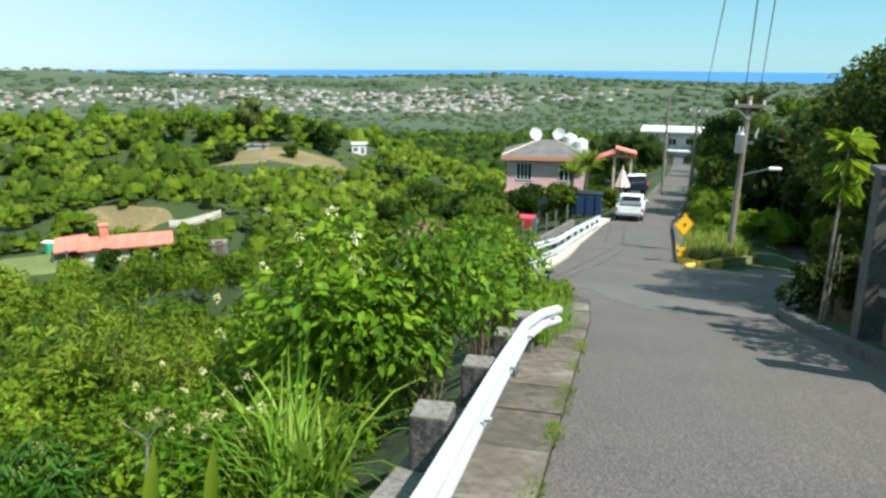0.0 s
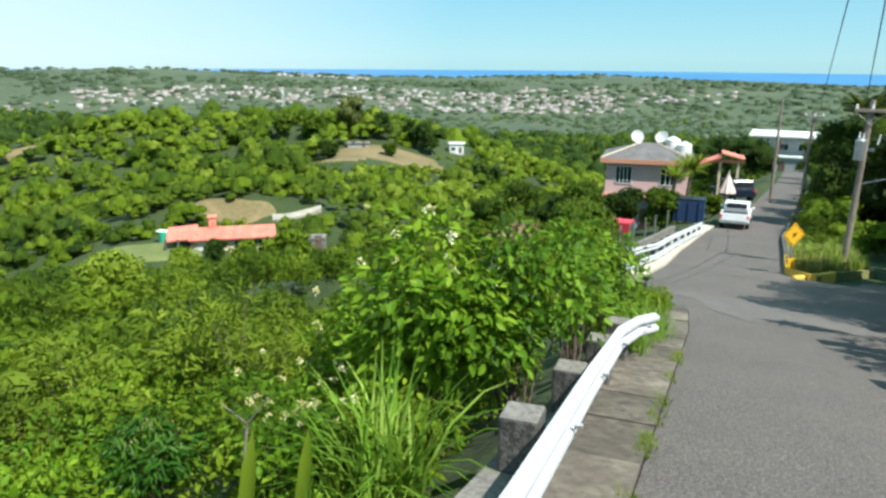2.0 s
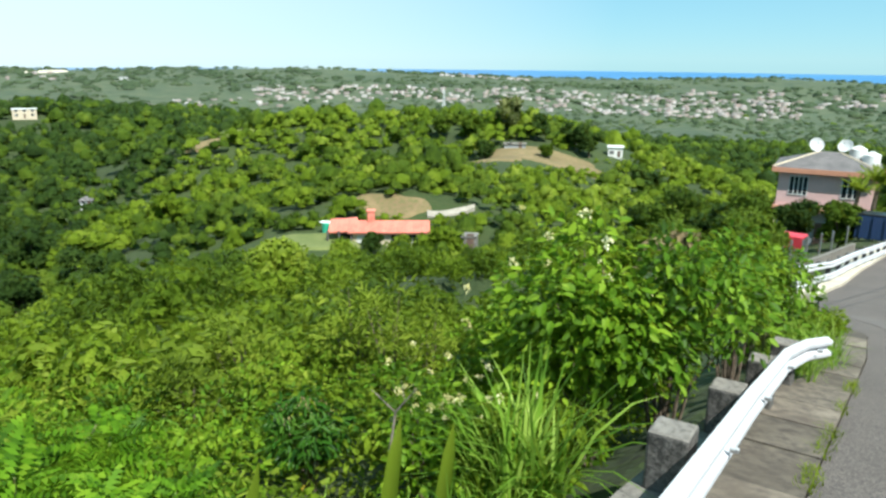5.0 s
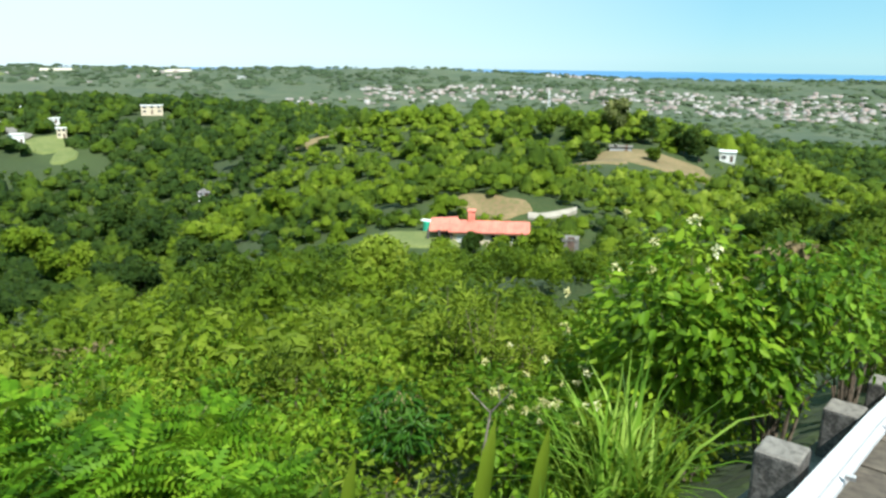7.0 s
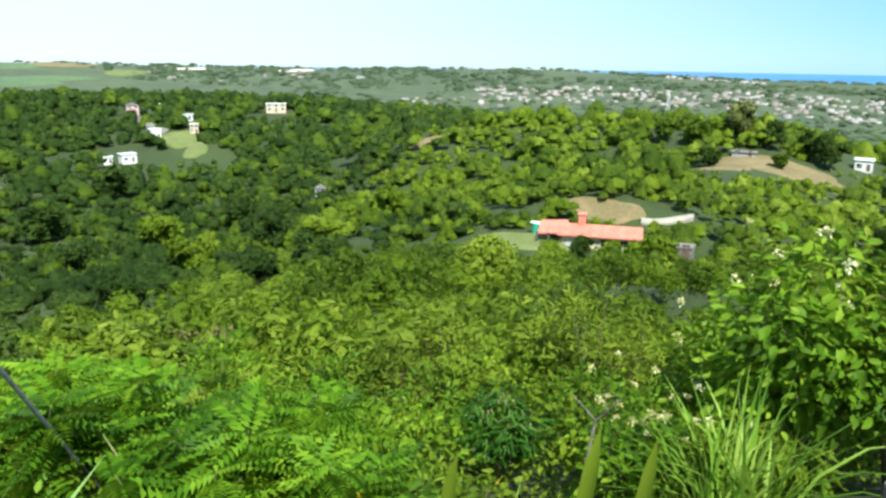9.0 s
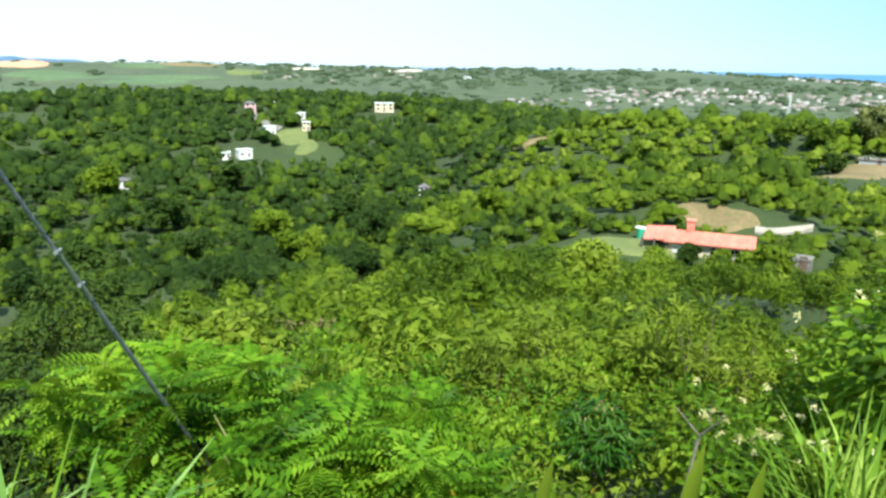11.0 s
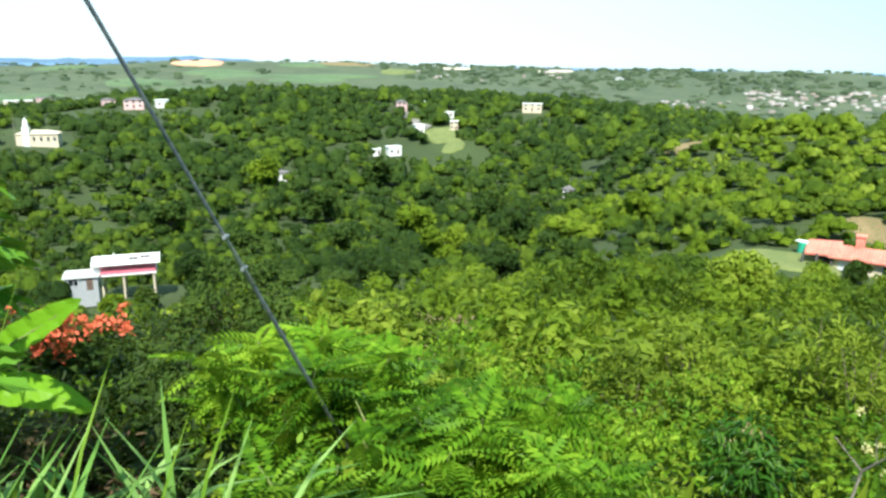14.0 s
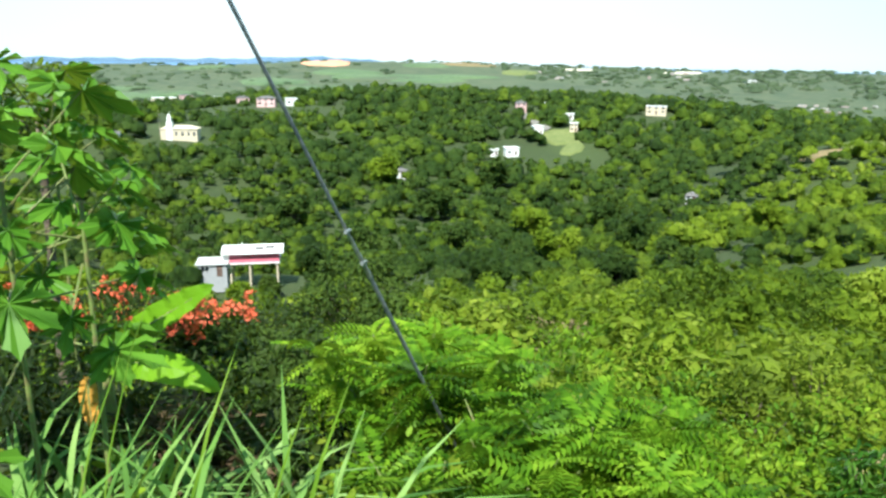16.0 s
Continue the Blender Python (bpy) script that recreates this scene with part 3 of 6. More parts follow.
def scatter(az0, az1, d0, d1, count, seed):
    r = np.random.RandomState(seed)
    a = np.radians(r.uniform(az0, az1, count))
    d = np.sqrt(r.uniform(d0 * d0, d1 * d1, count))
    return -np.sin(a) * d, np.cos(a) * d, r


# open places: middle and radius
CLEAR = [(-47, 103, 11), (-57, 99, 8), (-62, 96, 7), (*P(24.6, 131, 0)[:2], 4.5), (*P(22.6, 131.5, 0)[:2], 4.0), (*P(18.6, 129, 0)[:2], 4), (*P(21, 129, 0)[:2], 6), (-33, 103, 5),
         (*P(12, 236, 0)[:2], 20), (*P(8.5, 232, 0)[:2], 15), (*P(15.5, 222, 0)[:2], 9), (*P(80.3, 136, 0)[:2], 11), (*P(80.3, 122, 0)[:2], 8),
         (*P(56.2, 395, 0)[:2], 13), (*P(55.5, 380, 0)[:2], 11), (*P(59.8, 374, 0)[:2], 14), (*P(57.9, 400, 0)[:2], 12), (*P(49.3, 440, 0)[:2], 14),
         (*P(59.3, 442, 0)[:2], 13), (*P(85, 366, 0)[:2], 20), (*P(89.6, 294, 0)[:2], 12), (*P(6.5, 292, 0)[:2], 10), (*P(82.2, 274, 0)[:2], 8),
         (*P(85.7, 470, 0)[:2], 14), (*P(81.7, 470, 0)[:2], 14), (*P(78.4, 452, 0)[:2], 14), (*P(46.1, 211, 0)[:2], 5), (*P(68.5, 235, 0)[:2], 7), (*P(82, 246, 0)[:2], 8),
         (*P(-17, 150, 0)[:2], 16), (*P(35.6, 296, 0)[:2], 7), (*P(37.4, 284, 0)[:2], 7)]


def open_ground(x, y):
    u, v = x * RU[0] + y * RU[1], x * RV[0] + y * RV[1]
    off = v - np.interp(u, ROAD_U, ROAD_V)
    ok = (u > 160) | (off < np.where((u > 16) & (u < 70), -14, -5.5)) | (off > np.where(u < 27, 10, 3.6))
    for cx, cy, cr in CLEAR:
        ok &= np.hypot(x - cx, y - cy) > cr
    d, a = np.hypot(x, y), np.degrees(np.arctan2(-x, y))
    town = (d > 1000) & (d < 1380) & (a > -8) & (a < 35) & (np.sin(x * 0.9) > -0.1)
    thin = (d > 1000) & (a > 58) & (np.sin(x * 0.7 + y * 1.3) > -0.35)
    return ok & ~town & ~thin


# open views over lower growth: bearing, half width, foot elevation, distance
VISTAS = [(28.0, 2.0, -14.3, 110), (23.6, 3.4, -13.0, 110), (17.9, 1.3, -14.3, 106), (30.3, 3.0, -14.6, 112), (21.5, 5, -11.5, 127), (80.2, 3.4, -16.7, 132), (11.5, 5.5, -7.8, 236), (57.5, 3.2, -7.6, 376), (49.3, 1.4, -4.3, 440), (85, 1.8, -6.4, 365), (89.6, 1.0, -6.8, 292), (82.2, 0.8, -7.9, 270), (6.55, 0.8, -7.2, 290), (46.1, 0.7, -10.6, 205), (68.5, 0.7, -9.6, 232), (80, 6.5, -4.2, 455)]


def keep_view(x, y, z, s):
    d, a = np.hypot(x, y), np.degrees(np.arctan2(-x, y))
    for az, half, el, far in VISTAS:
        m = (np.abs(a - az) < half + np.degrees(s / d)) & (d < far)
        room = (EYE + d * math.tan(radians(el)) - z) / 1.45
        s = np.where(m, np.clip(room, 0.0, s), s)
    return s


# how far the spur painted as sunlit reaches at each bearing; past it lies the valley
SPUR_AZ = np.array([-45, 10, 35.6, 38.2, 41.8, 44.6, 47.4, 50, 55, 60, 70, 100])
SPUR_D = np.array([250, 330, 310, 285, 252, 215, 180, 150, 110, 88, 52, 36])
BINS = (  # nearest, farthest, crowns, smallest, largest, blades, blade size, puffs, skin sides and rows, seen from
    (9, 18, 320, 0.5, 1.1, 340, 0.090, 9, 0, 0, -4),
    (18, 36, 440, 0.7, 1.9, 320, 0.125, 9, 0, 0, -4),
    (36, 75, 760, 1.2, 2.6, 220, 0.15, 7, 5, 2, -34),
    (75, 150, 1400, 2.1, 4.3, 130, 0.25, 6, 5, 2, -34),
    (150, 300, 3000, 3.1, 6.2, 62, 0.46, 5, 4, 2, -34),
    (300, 600, 7000, 4.2, 8.2, 22, 0.9, 3, 4, 2, -34),
    (600, 1100, 4800, 4.0, 7.0, 6, 1.2, 2, 5, 2, -34),
    (1100, 2250, 7500, 6, 12, 0, 2.9, 1, 6, 2, -34),
)
for j, (d0, d1, cnt, s0, s1, nl, ls, npuff, segs, rows_n, a0) in enumerate(BINS):
    x, y, r = scatter(a0, 104, d0, d1, cnt, 170 + j)
    ok = open_ground(x, y)
    x, y = x[ok], y[ok]
    s = s0 + (s1 - s0) * r.uniform(0, 1, len(x)) ** 1.5
    dd, aa = np.hypot(x, y), np.degrees(np.arctan2(-x, y))
    z0 = ground(x, y)
    if d0 >= 600:       # woods in belts between the fields
        s = np.where(wave(x, y, 0.010, 31) + 0.5 * wave(x, y, 0.03, 32) > (-0.9 if d0 < 1000 else -0.15), s, 0.0)
    s = keep_view(x, y, z0, s)
    ok = s > 0.02
    s = np.maximum(s, np.minimum(0.45, s0 * 0.4) if d1 < 160 else s0 * 0.25)
    x, y, s, z0, dd, aa = x[ok], y[ok], s[ok], z0[ok], dd[ok], aa[ok]
    z = z0 + s * r.uniform(0.35, 0.95, len(x)) * (1.0 if d0 < 70 else 0.8 if d0 < 600 else 0.3)
    kinds = [crown_mesh(200 + 10 * j + i, nl, ls / ((s0 + s1) / 2), npuff, segs, rows_n) for i in range(6)]
    # sunlit spur and darker valley are put into the choice of leaf colour
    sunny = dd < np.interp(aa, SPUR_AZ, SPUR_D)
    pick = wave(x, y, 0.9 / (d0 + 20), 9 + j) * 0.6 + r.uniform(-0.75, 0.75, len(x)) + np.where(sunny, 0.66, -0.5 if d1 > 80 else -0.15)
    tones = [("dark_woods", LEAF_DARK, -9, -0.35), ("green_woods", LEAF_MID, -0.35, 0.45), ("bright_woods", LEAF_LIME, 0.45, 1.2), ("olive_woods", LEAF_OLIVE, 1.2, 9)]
    # distant crowns mostly use the leaf colour greyed as haze
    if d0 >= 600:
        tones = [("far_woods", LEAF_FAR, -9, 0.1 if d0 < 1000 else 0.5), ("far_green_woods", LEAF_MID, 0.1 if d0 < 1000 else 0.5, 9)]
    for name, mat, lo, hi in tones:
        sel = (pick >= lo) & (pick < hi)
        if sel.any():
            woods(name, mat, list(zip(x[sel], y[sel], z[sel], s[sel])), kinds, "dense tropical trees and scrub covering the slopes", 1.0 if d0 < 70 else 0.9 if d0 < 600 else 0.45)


# ---------------------------------------------------------------- slope beside the road
def slope_scrub():
    """Low scrub between the rail and the first bushes."""
    r = np.random.RandomState(77)
    tones = {}
    for i in range(520):
        az, d = r.uniform(2, 101), math.sqrt(r.uniform(2.9 ** 2, 11.5 ** 2))
        p = polar(az, d)
        u, v = p.x * RU[0] + p.y * RU[1], p.x * RV[0] + p.y * RV[1]
        if v - np.interp(u, ROAD_U, ROAD_V) > -3.4:
            continue
        rad = r.uniform(0.22, 0.5) * (0.75 + d / 18)
        c = np.array([[p.x, p.y, gz(p.x, p.y) + rad * r.uniform(0.3, 0.9)]])
        n = int(150 * (rad / 0.4) ** 2 * min(1.0, 5.5 / d + 0.25))
        pos, dirn = puff_points(r, c, np.array([rad]), n)
        ax = dirn * np.array([1, 1, 0.4]) + r.normal(0, 0.6, (n, 3))
        nm = dirn * 0.6 + np.array([0.2, 0, 0.9]) + r.normal(0, 0.4, (n, 3))
        k = r.choice(5, p=[0.40, 0.18, 0.20, 0.17, 0.05])
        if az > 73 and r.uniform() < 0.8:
            k = 5       # deep-coloured growth, its shade painted in, round the banana and the orange bushes
        sh = LANCE if r.uniform() < 0.4 else BLADE
        tones.setdefault(k, []).append(leaves(sh, BLADE_F, pos, ax, nm, r.uniform(0.06, 0.125) * r.uniform(0.6, 1.3, n)))
    for k, nm, mat in ((0, "low_scrub", LEAF_NEAR), (1, "vine_scrub", LEAF_VINE), (2, "olive_scrub", LEAF_OLIVE), (3, "lime_scrub", LEAF_LIME), (4, "dry_scrub", LEAF_DRY), (5, "dark_scrub", LEAF_DEEP)):
        tagged(leaf_object(nm, tones[k], mat), "tangled low scrub on the slope below the road", "scrub", kind="stuff")


slope_scrub()
for i, (az, d, h, w, n, sz) in enumerate(((7, 5.9, 2.3, 1.15, 1500, 0.14), (1.5, 6.2, 2.0, 1.0, 1300, 0.13), (13, 6.2, 1.8, 0.9, 1000, 0.13), (-3.2, 7.6, 1.9, 0.9, 1100, 0.12), (-4.5, 9.3, 1.8, 0.9, 1000, 0.12), (9, 8.2, 2.3, 1.2, 1200, 0.13))):
    p = polar(az, d)
    s_ = shrub("broadleaf_shrub", "tall broad-leaved green shrub overgrown with vines beside the road", p.x, p.y, h, w, LEAF_NEAR if i in (0, 2) else LEAF_VINE, 300 + i, int(n * 1.7), sz * 0.74, puffs=16)
    if i in (0, 2, 5):
        blossoms(s_, PETAL, 320 + i, h, w, 7, 0.05)
for i, (az, d, h, w) in enumerate(((19.5, 4.6, 1.0, 0.55), (16, 4.9, 1.1, 0.5), (21, 5.6, 1.2, 0.6))):
    p = polar(az, d)
    s_ = shrub("flowering_shrub", "green shrub dotted with pale cream flower heads", p.x, p.y, h, w, LEAF_NEAR, 340 + i, 600, 0.08)
    blossoms(s_, PETAL, 350 + i, h * 1.05, w, 12, 0.035)
for i, (az, d, h, w) in enumerate(((13, 4.5, 0.95, 0.42), (10, 4.8, 1.0, 0.45))):
    p = polar(az, d)
    shrub("lance_leaved_shrub", "shrub with drooping lance-shaped light green leaves", p.x, p.y, h, w, LEAF_LIME, 360 + i, 260, 0.18, LANCE, droop=0.7)
p = polar(31, 5.9)
shrub("glossy_shrub", "compact shrub of dark glossy leaves on the slope", p.x, p.y, 1.15, 0.45, LEAF_GLOSS, 371, 900, 0.10, LANCE, droop=0.6)
for i, (az, d, h, w, n) in enumerate(((68, 4.9, 1.38, 0.85, 210), (63, 5.2, 1.25, 0.7, 150), (53, 4.4, 1.25, 0.75, 130), (47, 4.1, 0.95, 0.6, 100), (58, 4.0, 1.0, 0.6, 90), (66, 3.6, 0.75, 0.5, 70))):
    p = polar(az, d)
    feathery("feathery_shrub", "bright green feathery-leaved shrub on the slope", p.x, p.y, h, w, 380 + i, int(n * 1.4), 0.34)
for i, (az, d, h, w) in enumerate(((76.0, 5.6, 1.1, 0.7), (80, 6.4, 0.8, 0.8), (73, 6.6, 1.5, 0.8), (78.5, 7.6, 0.75, 0.8), (72, 8.5, 1.7, 0.9))):
    p = polar(az, d)
    shrub("dark_shrub", "dense dark green shrub below the guy cable", p.x, p.y, h, w, LEAF_DARK, 440 + i, 1500, 0.075)
for i, (az, d, h, w) in enumerate(((24, 8.5, 1.9, 0.7), (27, 9.5, 2.0, 0.8), (21, 9.0, 1.7, 0.7), (40, 7.5, 1.2, 0.6), (36, 9.0, 1.5, 0.7))):
    p = polar(az, d)
    shrub("olive_shrub", "thin olive-green shrub with upright shoots", p.x, p.y, h, w, LEAF_OLIVE, 400 + i, 700, 0.11, LANCE, puffs=14, droop=-0.2)
for i, (az, d) in enumerate(((70, 3.3), (64, 3.1), (73, 3.5), (60, 3.4), (40, 3.7), (33, 4.2))):
    p = polar(az, d)
    s_ = shrub("low_shrub", "low light green shrub at the edge of the slope", p.x, p.y, 0.62, 0.42, LEAF_LIME, 420 + i, 420, 0.075)
    if i in (4, 5):
        blossoms(s_, PETAL_Y, 430 + i, 0.65, 0.4, 3, 0.02)
r_ = np.random.RandomState(5)
spots = [(polar(a, d).x, polar(a, d).y, 0.28) for a, d in zip(r_.uniform(0, 15, 26), r_.uniform(3.0, 4.3, 26))]
spots = [s for s in spots if (s[0] * RV[0] + s[1] * RV[1]) < -1.75]
grass_tuft("tall_grass", "tall arching green grass behind the guard rail", spots, 6, 230, 0.7, 1.35, wide=1.15)
spots = [(polar(a, d).x, polar(a, d).y, 0.3) for a, d in zip(r_.uniform(76, 101, 34), r_.uniform(2.2, 3.5, 34))]
grass_tuft("roadside_grass", "tall coarse green grass with broad arching blades", spots, 7, 14, 0.55, 1.3, mat=GRASS_COARSE, bends=(0.7, 1.3, 1.8, 2.3), wide=2.0)
spots = [(polar(a, d).x, polar(a, d).y, 0.25) for a, d in zip(r_.uniform(16, 76, 44), r_.uniform(3.0, 4.4, 44))]
grass_tuft("slope_grass", "sparse green grass among the low scrub", spots, 8, 20, 0.3, 0.75)
spots = [(polar(a, d).x, polar(a, d).y, 0.3) for a, d in zip(r_.uniform(-9.5, -5.5, 14), r_.uniform(8.6, 11.5, 14))]
grass_tuft("verge_grass", "bright green grass tuft past the end of the rail", spots, 9, 120, 0.35, 0.8)


# ---------------------------------------------------------------- road, kerbs and rails
def on_road(u, v, dz=0.0):
    return Vector((RU[0] * u + RV[0] * v, RU[1] * u + RV[1] * v, float(np.interp(u, ROAD_U, ROAD_Z)) + dz))


def left_edge(u):
    return float(np.interp(u, [-60, 0, 11, 13.5, 16, 20, 30, 41, 60, 90, 140, 260], [1.4, -0.4, -0.38, -0.5, -1.5, -1.9, -1.6, -1.0, 1.8, 4.9, 8.6, 18]))


def right_edge(u):
    return float(np.interp(u, [-60, 0, 8.4, 11, 13.5, 15, 17, 23.5, 24.7, 26, 41, 60, 90, 140, 260], [6.5, 3.4, 3.2, 2.9, 2.75, 3.6, 4.3, 5.0, 2.6, 1.95, 2.7, 4.8, 7.6, 11.5, 22]))


def ribbon(name, us, lo, hi, dz, mat, cuts=6, skirt=0.0):
    """A strip on the road's slope between two offsets; skirt: how far its edges reach down."""
    verts, faces = [], []
    n = cuts + 1
    for u in us:
        a, b = lo(u), hi(u)
        verts += [tuple(on_road(u, a + (b - a) * i / cuts, dz(u) if callable(dz) else dz)) for i in range(n)]
    for i in range(len(us) - 1):
        faces += [(i * n + j, i * n + j + 1, (i + 1) * n + j + 1, (i + 1) * n + j) for j in range(cuts)]
    if skirt:
        k = len(verts)
        verts += [(x, y, z - skirt) for x, y, z in verts]
        for i in range(len(us) - 1):
            faces.append((i * n, (i + 1) * n, k + (i + 1) * n, k + i * n))
            faces.append((i * n + cuts, k + i * n + cuts, k + (i + 1) * n + cuts, (i + 1) * n + cuts))
        faces.append(tuple(range(n)) + tuple(range(k + n - 1, k - 1, -1)))
        e = (len(us) - 1) * n
        faces.append(tuple(range(e + n - 1, e - 1, -1)) + tuple(range(k + e, k + e + n)))
    return raw(name, verts, faces, mat)


US = np.unique(np.concatenate([np.arange(-60, 0, 2.0), np.arange(0, 62, 0.5), np.arange(62, 200, 3.0)]))
tagged(ribbon("road", US, left_edge, right_edge, 0.0, ASPHALT, 8, 0.25), "steep narrow road of worn grey asphalt", "road", kind="structure")
tagged(ribbon("road_patch", np.arange(13.0, 16.6, 0.3), lambda u: left_edge(u) + 0.7 + 0.15 * math.sin(u * 3), lambda u: 2.6 + 0.2 * math.sin(u * 4), 0.006, PATCH, 3), "paler repair patch across the asphalt", "road patch", kind="structure")

tagged(ribbon("side_road", np.arange(22.5, 46, 0.75), lambda u: float(np.interp(u, [22, 26, 30, 46], [3.0, 4.3, 5.0, 7.0])), lambda u: float(np.interp(u, [22, 26, 30, 46], [4.9, 6.2, 7.4, 10.5])), lambda u: 0.004 - 0.05 * max(0.0, u - 24), ASPHALT, 3, 0.5), "shaded side road of grey asphalt dropping away", "road", kind="structure")

# concrete gutter walk beside the rail, slab by slab
walk_root = tagged(base("pavement", 0, 0, 0), "stained concrete walk strip between rail and asphalt", "pavement", kind="structure")
u0 = -3.0
rs = np.random.RandomState(21)
while u0 < 13.0:
    ln = rs.uniform(0.75, 1.05)
    ribbon("slab", np.linspace(u0 + 0.012, u0 + ln - 0.012, 4), lambda u: left_edge(u) - 0.62, lambda u: left_edge(u) - 0.012, 0.035 + rs.uniform(-0.012, 0.012), SLAB, 2, 0.2).parent = walk_root
    u0 += ln
ribbon("kerb_lip", np.arange(-3, 13.2, 0.4), lambda u: left_edge(u) - 0.86, lambda u: left_edge(u) - 0.63, 0.11, CONCRETE, 1, 0.35).parent = walk_root


def joint_weeds():
    r = np.random.RandomState(33)
    data = []
    for b in (0.9, 1.6):
        sh, fc = grass_blade(b)
        n = 700
        u = r.uniform(2.6, 9, n)
        u = u[(np.sin(u * 2.3) + np.sin(u * 5.1 + 1)) > -0.4]
        n = len(u)
        p = np.array([tuple(on_road(q, left_edge(q) - 0.03 + r.normal(0, 0.035), -0.01)) for q in u])
        a = r.uniform(0, 6.28, n)
        out = np.stack([np.cos(a), np.sin(a), np.zeros(n)], 1)
        data.append(leaves(sh * np.array([1, 3.5, 1]), fc, p, out, out * 0.5 + np.array([0, 0, 1.0]), r.uniform(0.05, 0.14, n)))
    tagged(leaf_object("joint_weeds", data, LEAF_OLIVE), "small weeds in the joint beside the asphalt", "weeds", kind="stuff")


joint_weeds()


def w_beam(path, top, parent, mat, name="beam", height=0.31):
    """A corrugated rail along a path of (u, v); its face turns to the road."""
    k = height / 0.31
    prof = [(x * 0.75, z * k) for x, z in ((0.0, 0.0), (0.03, -0.02), (0.075, -0.05), (0.075, -0.095), (0.012, -0.135), (0.012, -0.175), (0.075, -0.215), (0.075, -0.26), (0.03, -0.29), (0.0, -0.31))]
    back = [(x - 0.012, z) for x, z in prof]
    ring = prof + back[::-1]
    verts, faces = [], []
    n = len(ring)
    for (u, v, rise) in path:
        verts += [tuple(on_road(u, v + x, top + rise + z)) for x, z in ring]
    for i in range(len(path) - 1):
        faces += [(i * n + j, i * n + (j + 1) % n, (i + 1) * n + (j + 1) % n, (i + 1) * n + j) for j in range(n)]
    faces += [tuple(range(n - 1, -1, -1)), tuple(range((len(path) - 1) * n, len(path) * n))]
    return raw(name, verts, faces, mat, parent)


rail = tagged(base("guard_rail", *on_road(4, -0.9)), "white-painted corrugated steel guard rail on short concrete posts", "guard rail")
path = [(u, float(np.interp(u, [-4, 0, 2.5, 5, 7, 8, 8.6], [-0.69, -0.70, -0.73, -0.84, -0.90, -0.84, -0.70])), -0.02 * max(0, u - 7)) for u in np.arange(-4, 8.61, 0.2)]
rb = w_beam(path, 0.60, rail, RAIL_WHITE, height=0.25)
rb.matrix_parent_inverse = rail.matrix_world.inverted()
POST = boxes((-0.12, 0.12, -0.12, 0.12, -0.7, 0.50), bevel=0.018)
post_me = None
for i, u in enumerate((-2.9, -1.5, -0.1, 1.25, 3.97, 5.4, 6.83, 8.1)):
    m = Matrix.Translation(on_road(u, -1.05 if u > 3 else -0.98)) @ pose(0, 0, 0, 0, 0, ROAD_TURN + rs.uniform(-3, 3))
    if post_me is None:
        o = part("post", POST, DARK_CONCRETE, rail, "weathered concrete post, its sunlit top painted pale")
        post_me = o.data
        # upward faces get a paler concrete, painting in the sunlit post tops
        post_me.materials.append(CONCRETE)
        for pg in post_me.polygons:
            pg.material_index = 1 if pg.normal.z > 0.7 else 0
    else:
        o = tagged(new("post", post_me), "weathered concrete post, its sunlit top painted pale")
        o.parent = rail
    o.matrix_parent_inverse = rail.matrix_world.inverted()
    o.matrix_basis = m
    b_ = part("bolt", tubes(((0, 0, 0), (0.05, 0, 0), 0.022, 0.018), n=6), STEEL, rail)
    b_.matrix_parent_inverse = rail.matrix_world.inverted()
    b_.matrix_basis = Matrix.Translation(on_road(u, float(np.interp(u, [-4, 2.5, 5, 7, 8.6], [-0.66, -0.68, -0.80, -0.86, -0.70])) + 0.012, 0.465))

rail2 = tagged(base("guard_rail", *on_road(28, -1.6)), "white guard rail of two stacked beams down the hill", "guard rail")
path2 = [(u, float(np.interp(u, [19, 24, 30, 38.5], [-2.35, -2.2, -1.85, -1.15])), 0) for u in np.arange(19.0, 38.6, 0.75)]
for tp in (0.72, 0.34):
    o = w_beam(path2, tp, rail2, RAIL_WHITE, height=0.2)
    o.matrix_parent_inverse = rail2.matrix_world.inverted()
p_me = None
for u in np.arange(19.4, 38.5, 1.9):
    m = Matrix.Translation(on_road(u, float(np.interp(u, [19, 24, 30, 38.5], [-2.35, -2.2, -1.85, -1.15])) - 0.1)) @ pose(0, 0, 0, 0, 0, ROAD_TURN)
    if p_me is None:
        o = part("post", boxes((-0.07, 0.07, -0.07, 0.07, -0.5, 0.74), bevel=0.01), DARK_CONCRETE, rail2)
        p_me = o.data
    else:
        o = new("post", p_me)
        o.parent = rail2
    o.matrix_parent_inverse = rail2.matrix_world.inverted()
    o.matrix_basis = m
tagged(ribbon("pavement_low", np.arange(19, 44, 0.8), lambda u: left_edge(u) - 0.75, lambda u: left_edge(u) - 0.02, 0.08, GRAVEL, 2, 0.4), "pale concrete walk beside the lower road", "pavement", kind="structure")
tagged(ribbon("kerb_right", np.arange(-4, 14.4, 0.4), lambda u: right_edge(u) + 0.02, lambda u: right_edge(u) + 0.26, 0.15, DARK_CONCRETE, 1, 0.4), "dark stained concrete kerb along the bend", "kerb", kind="structure")
tagged(ribbon("verge_right", np.arange(-4, 14.4, 0.4), lambda u: right_edge(u) + 0.27, lambda u: right_edge(u) + 1.4, 0.10, EARTH, 3, 0.4), "earth verge behind the kerb", "verge", kind="structure")

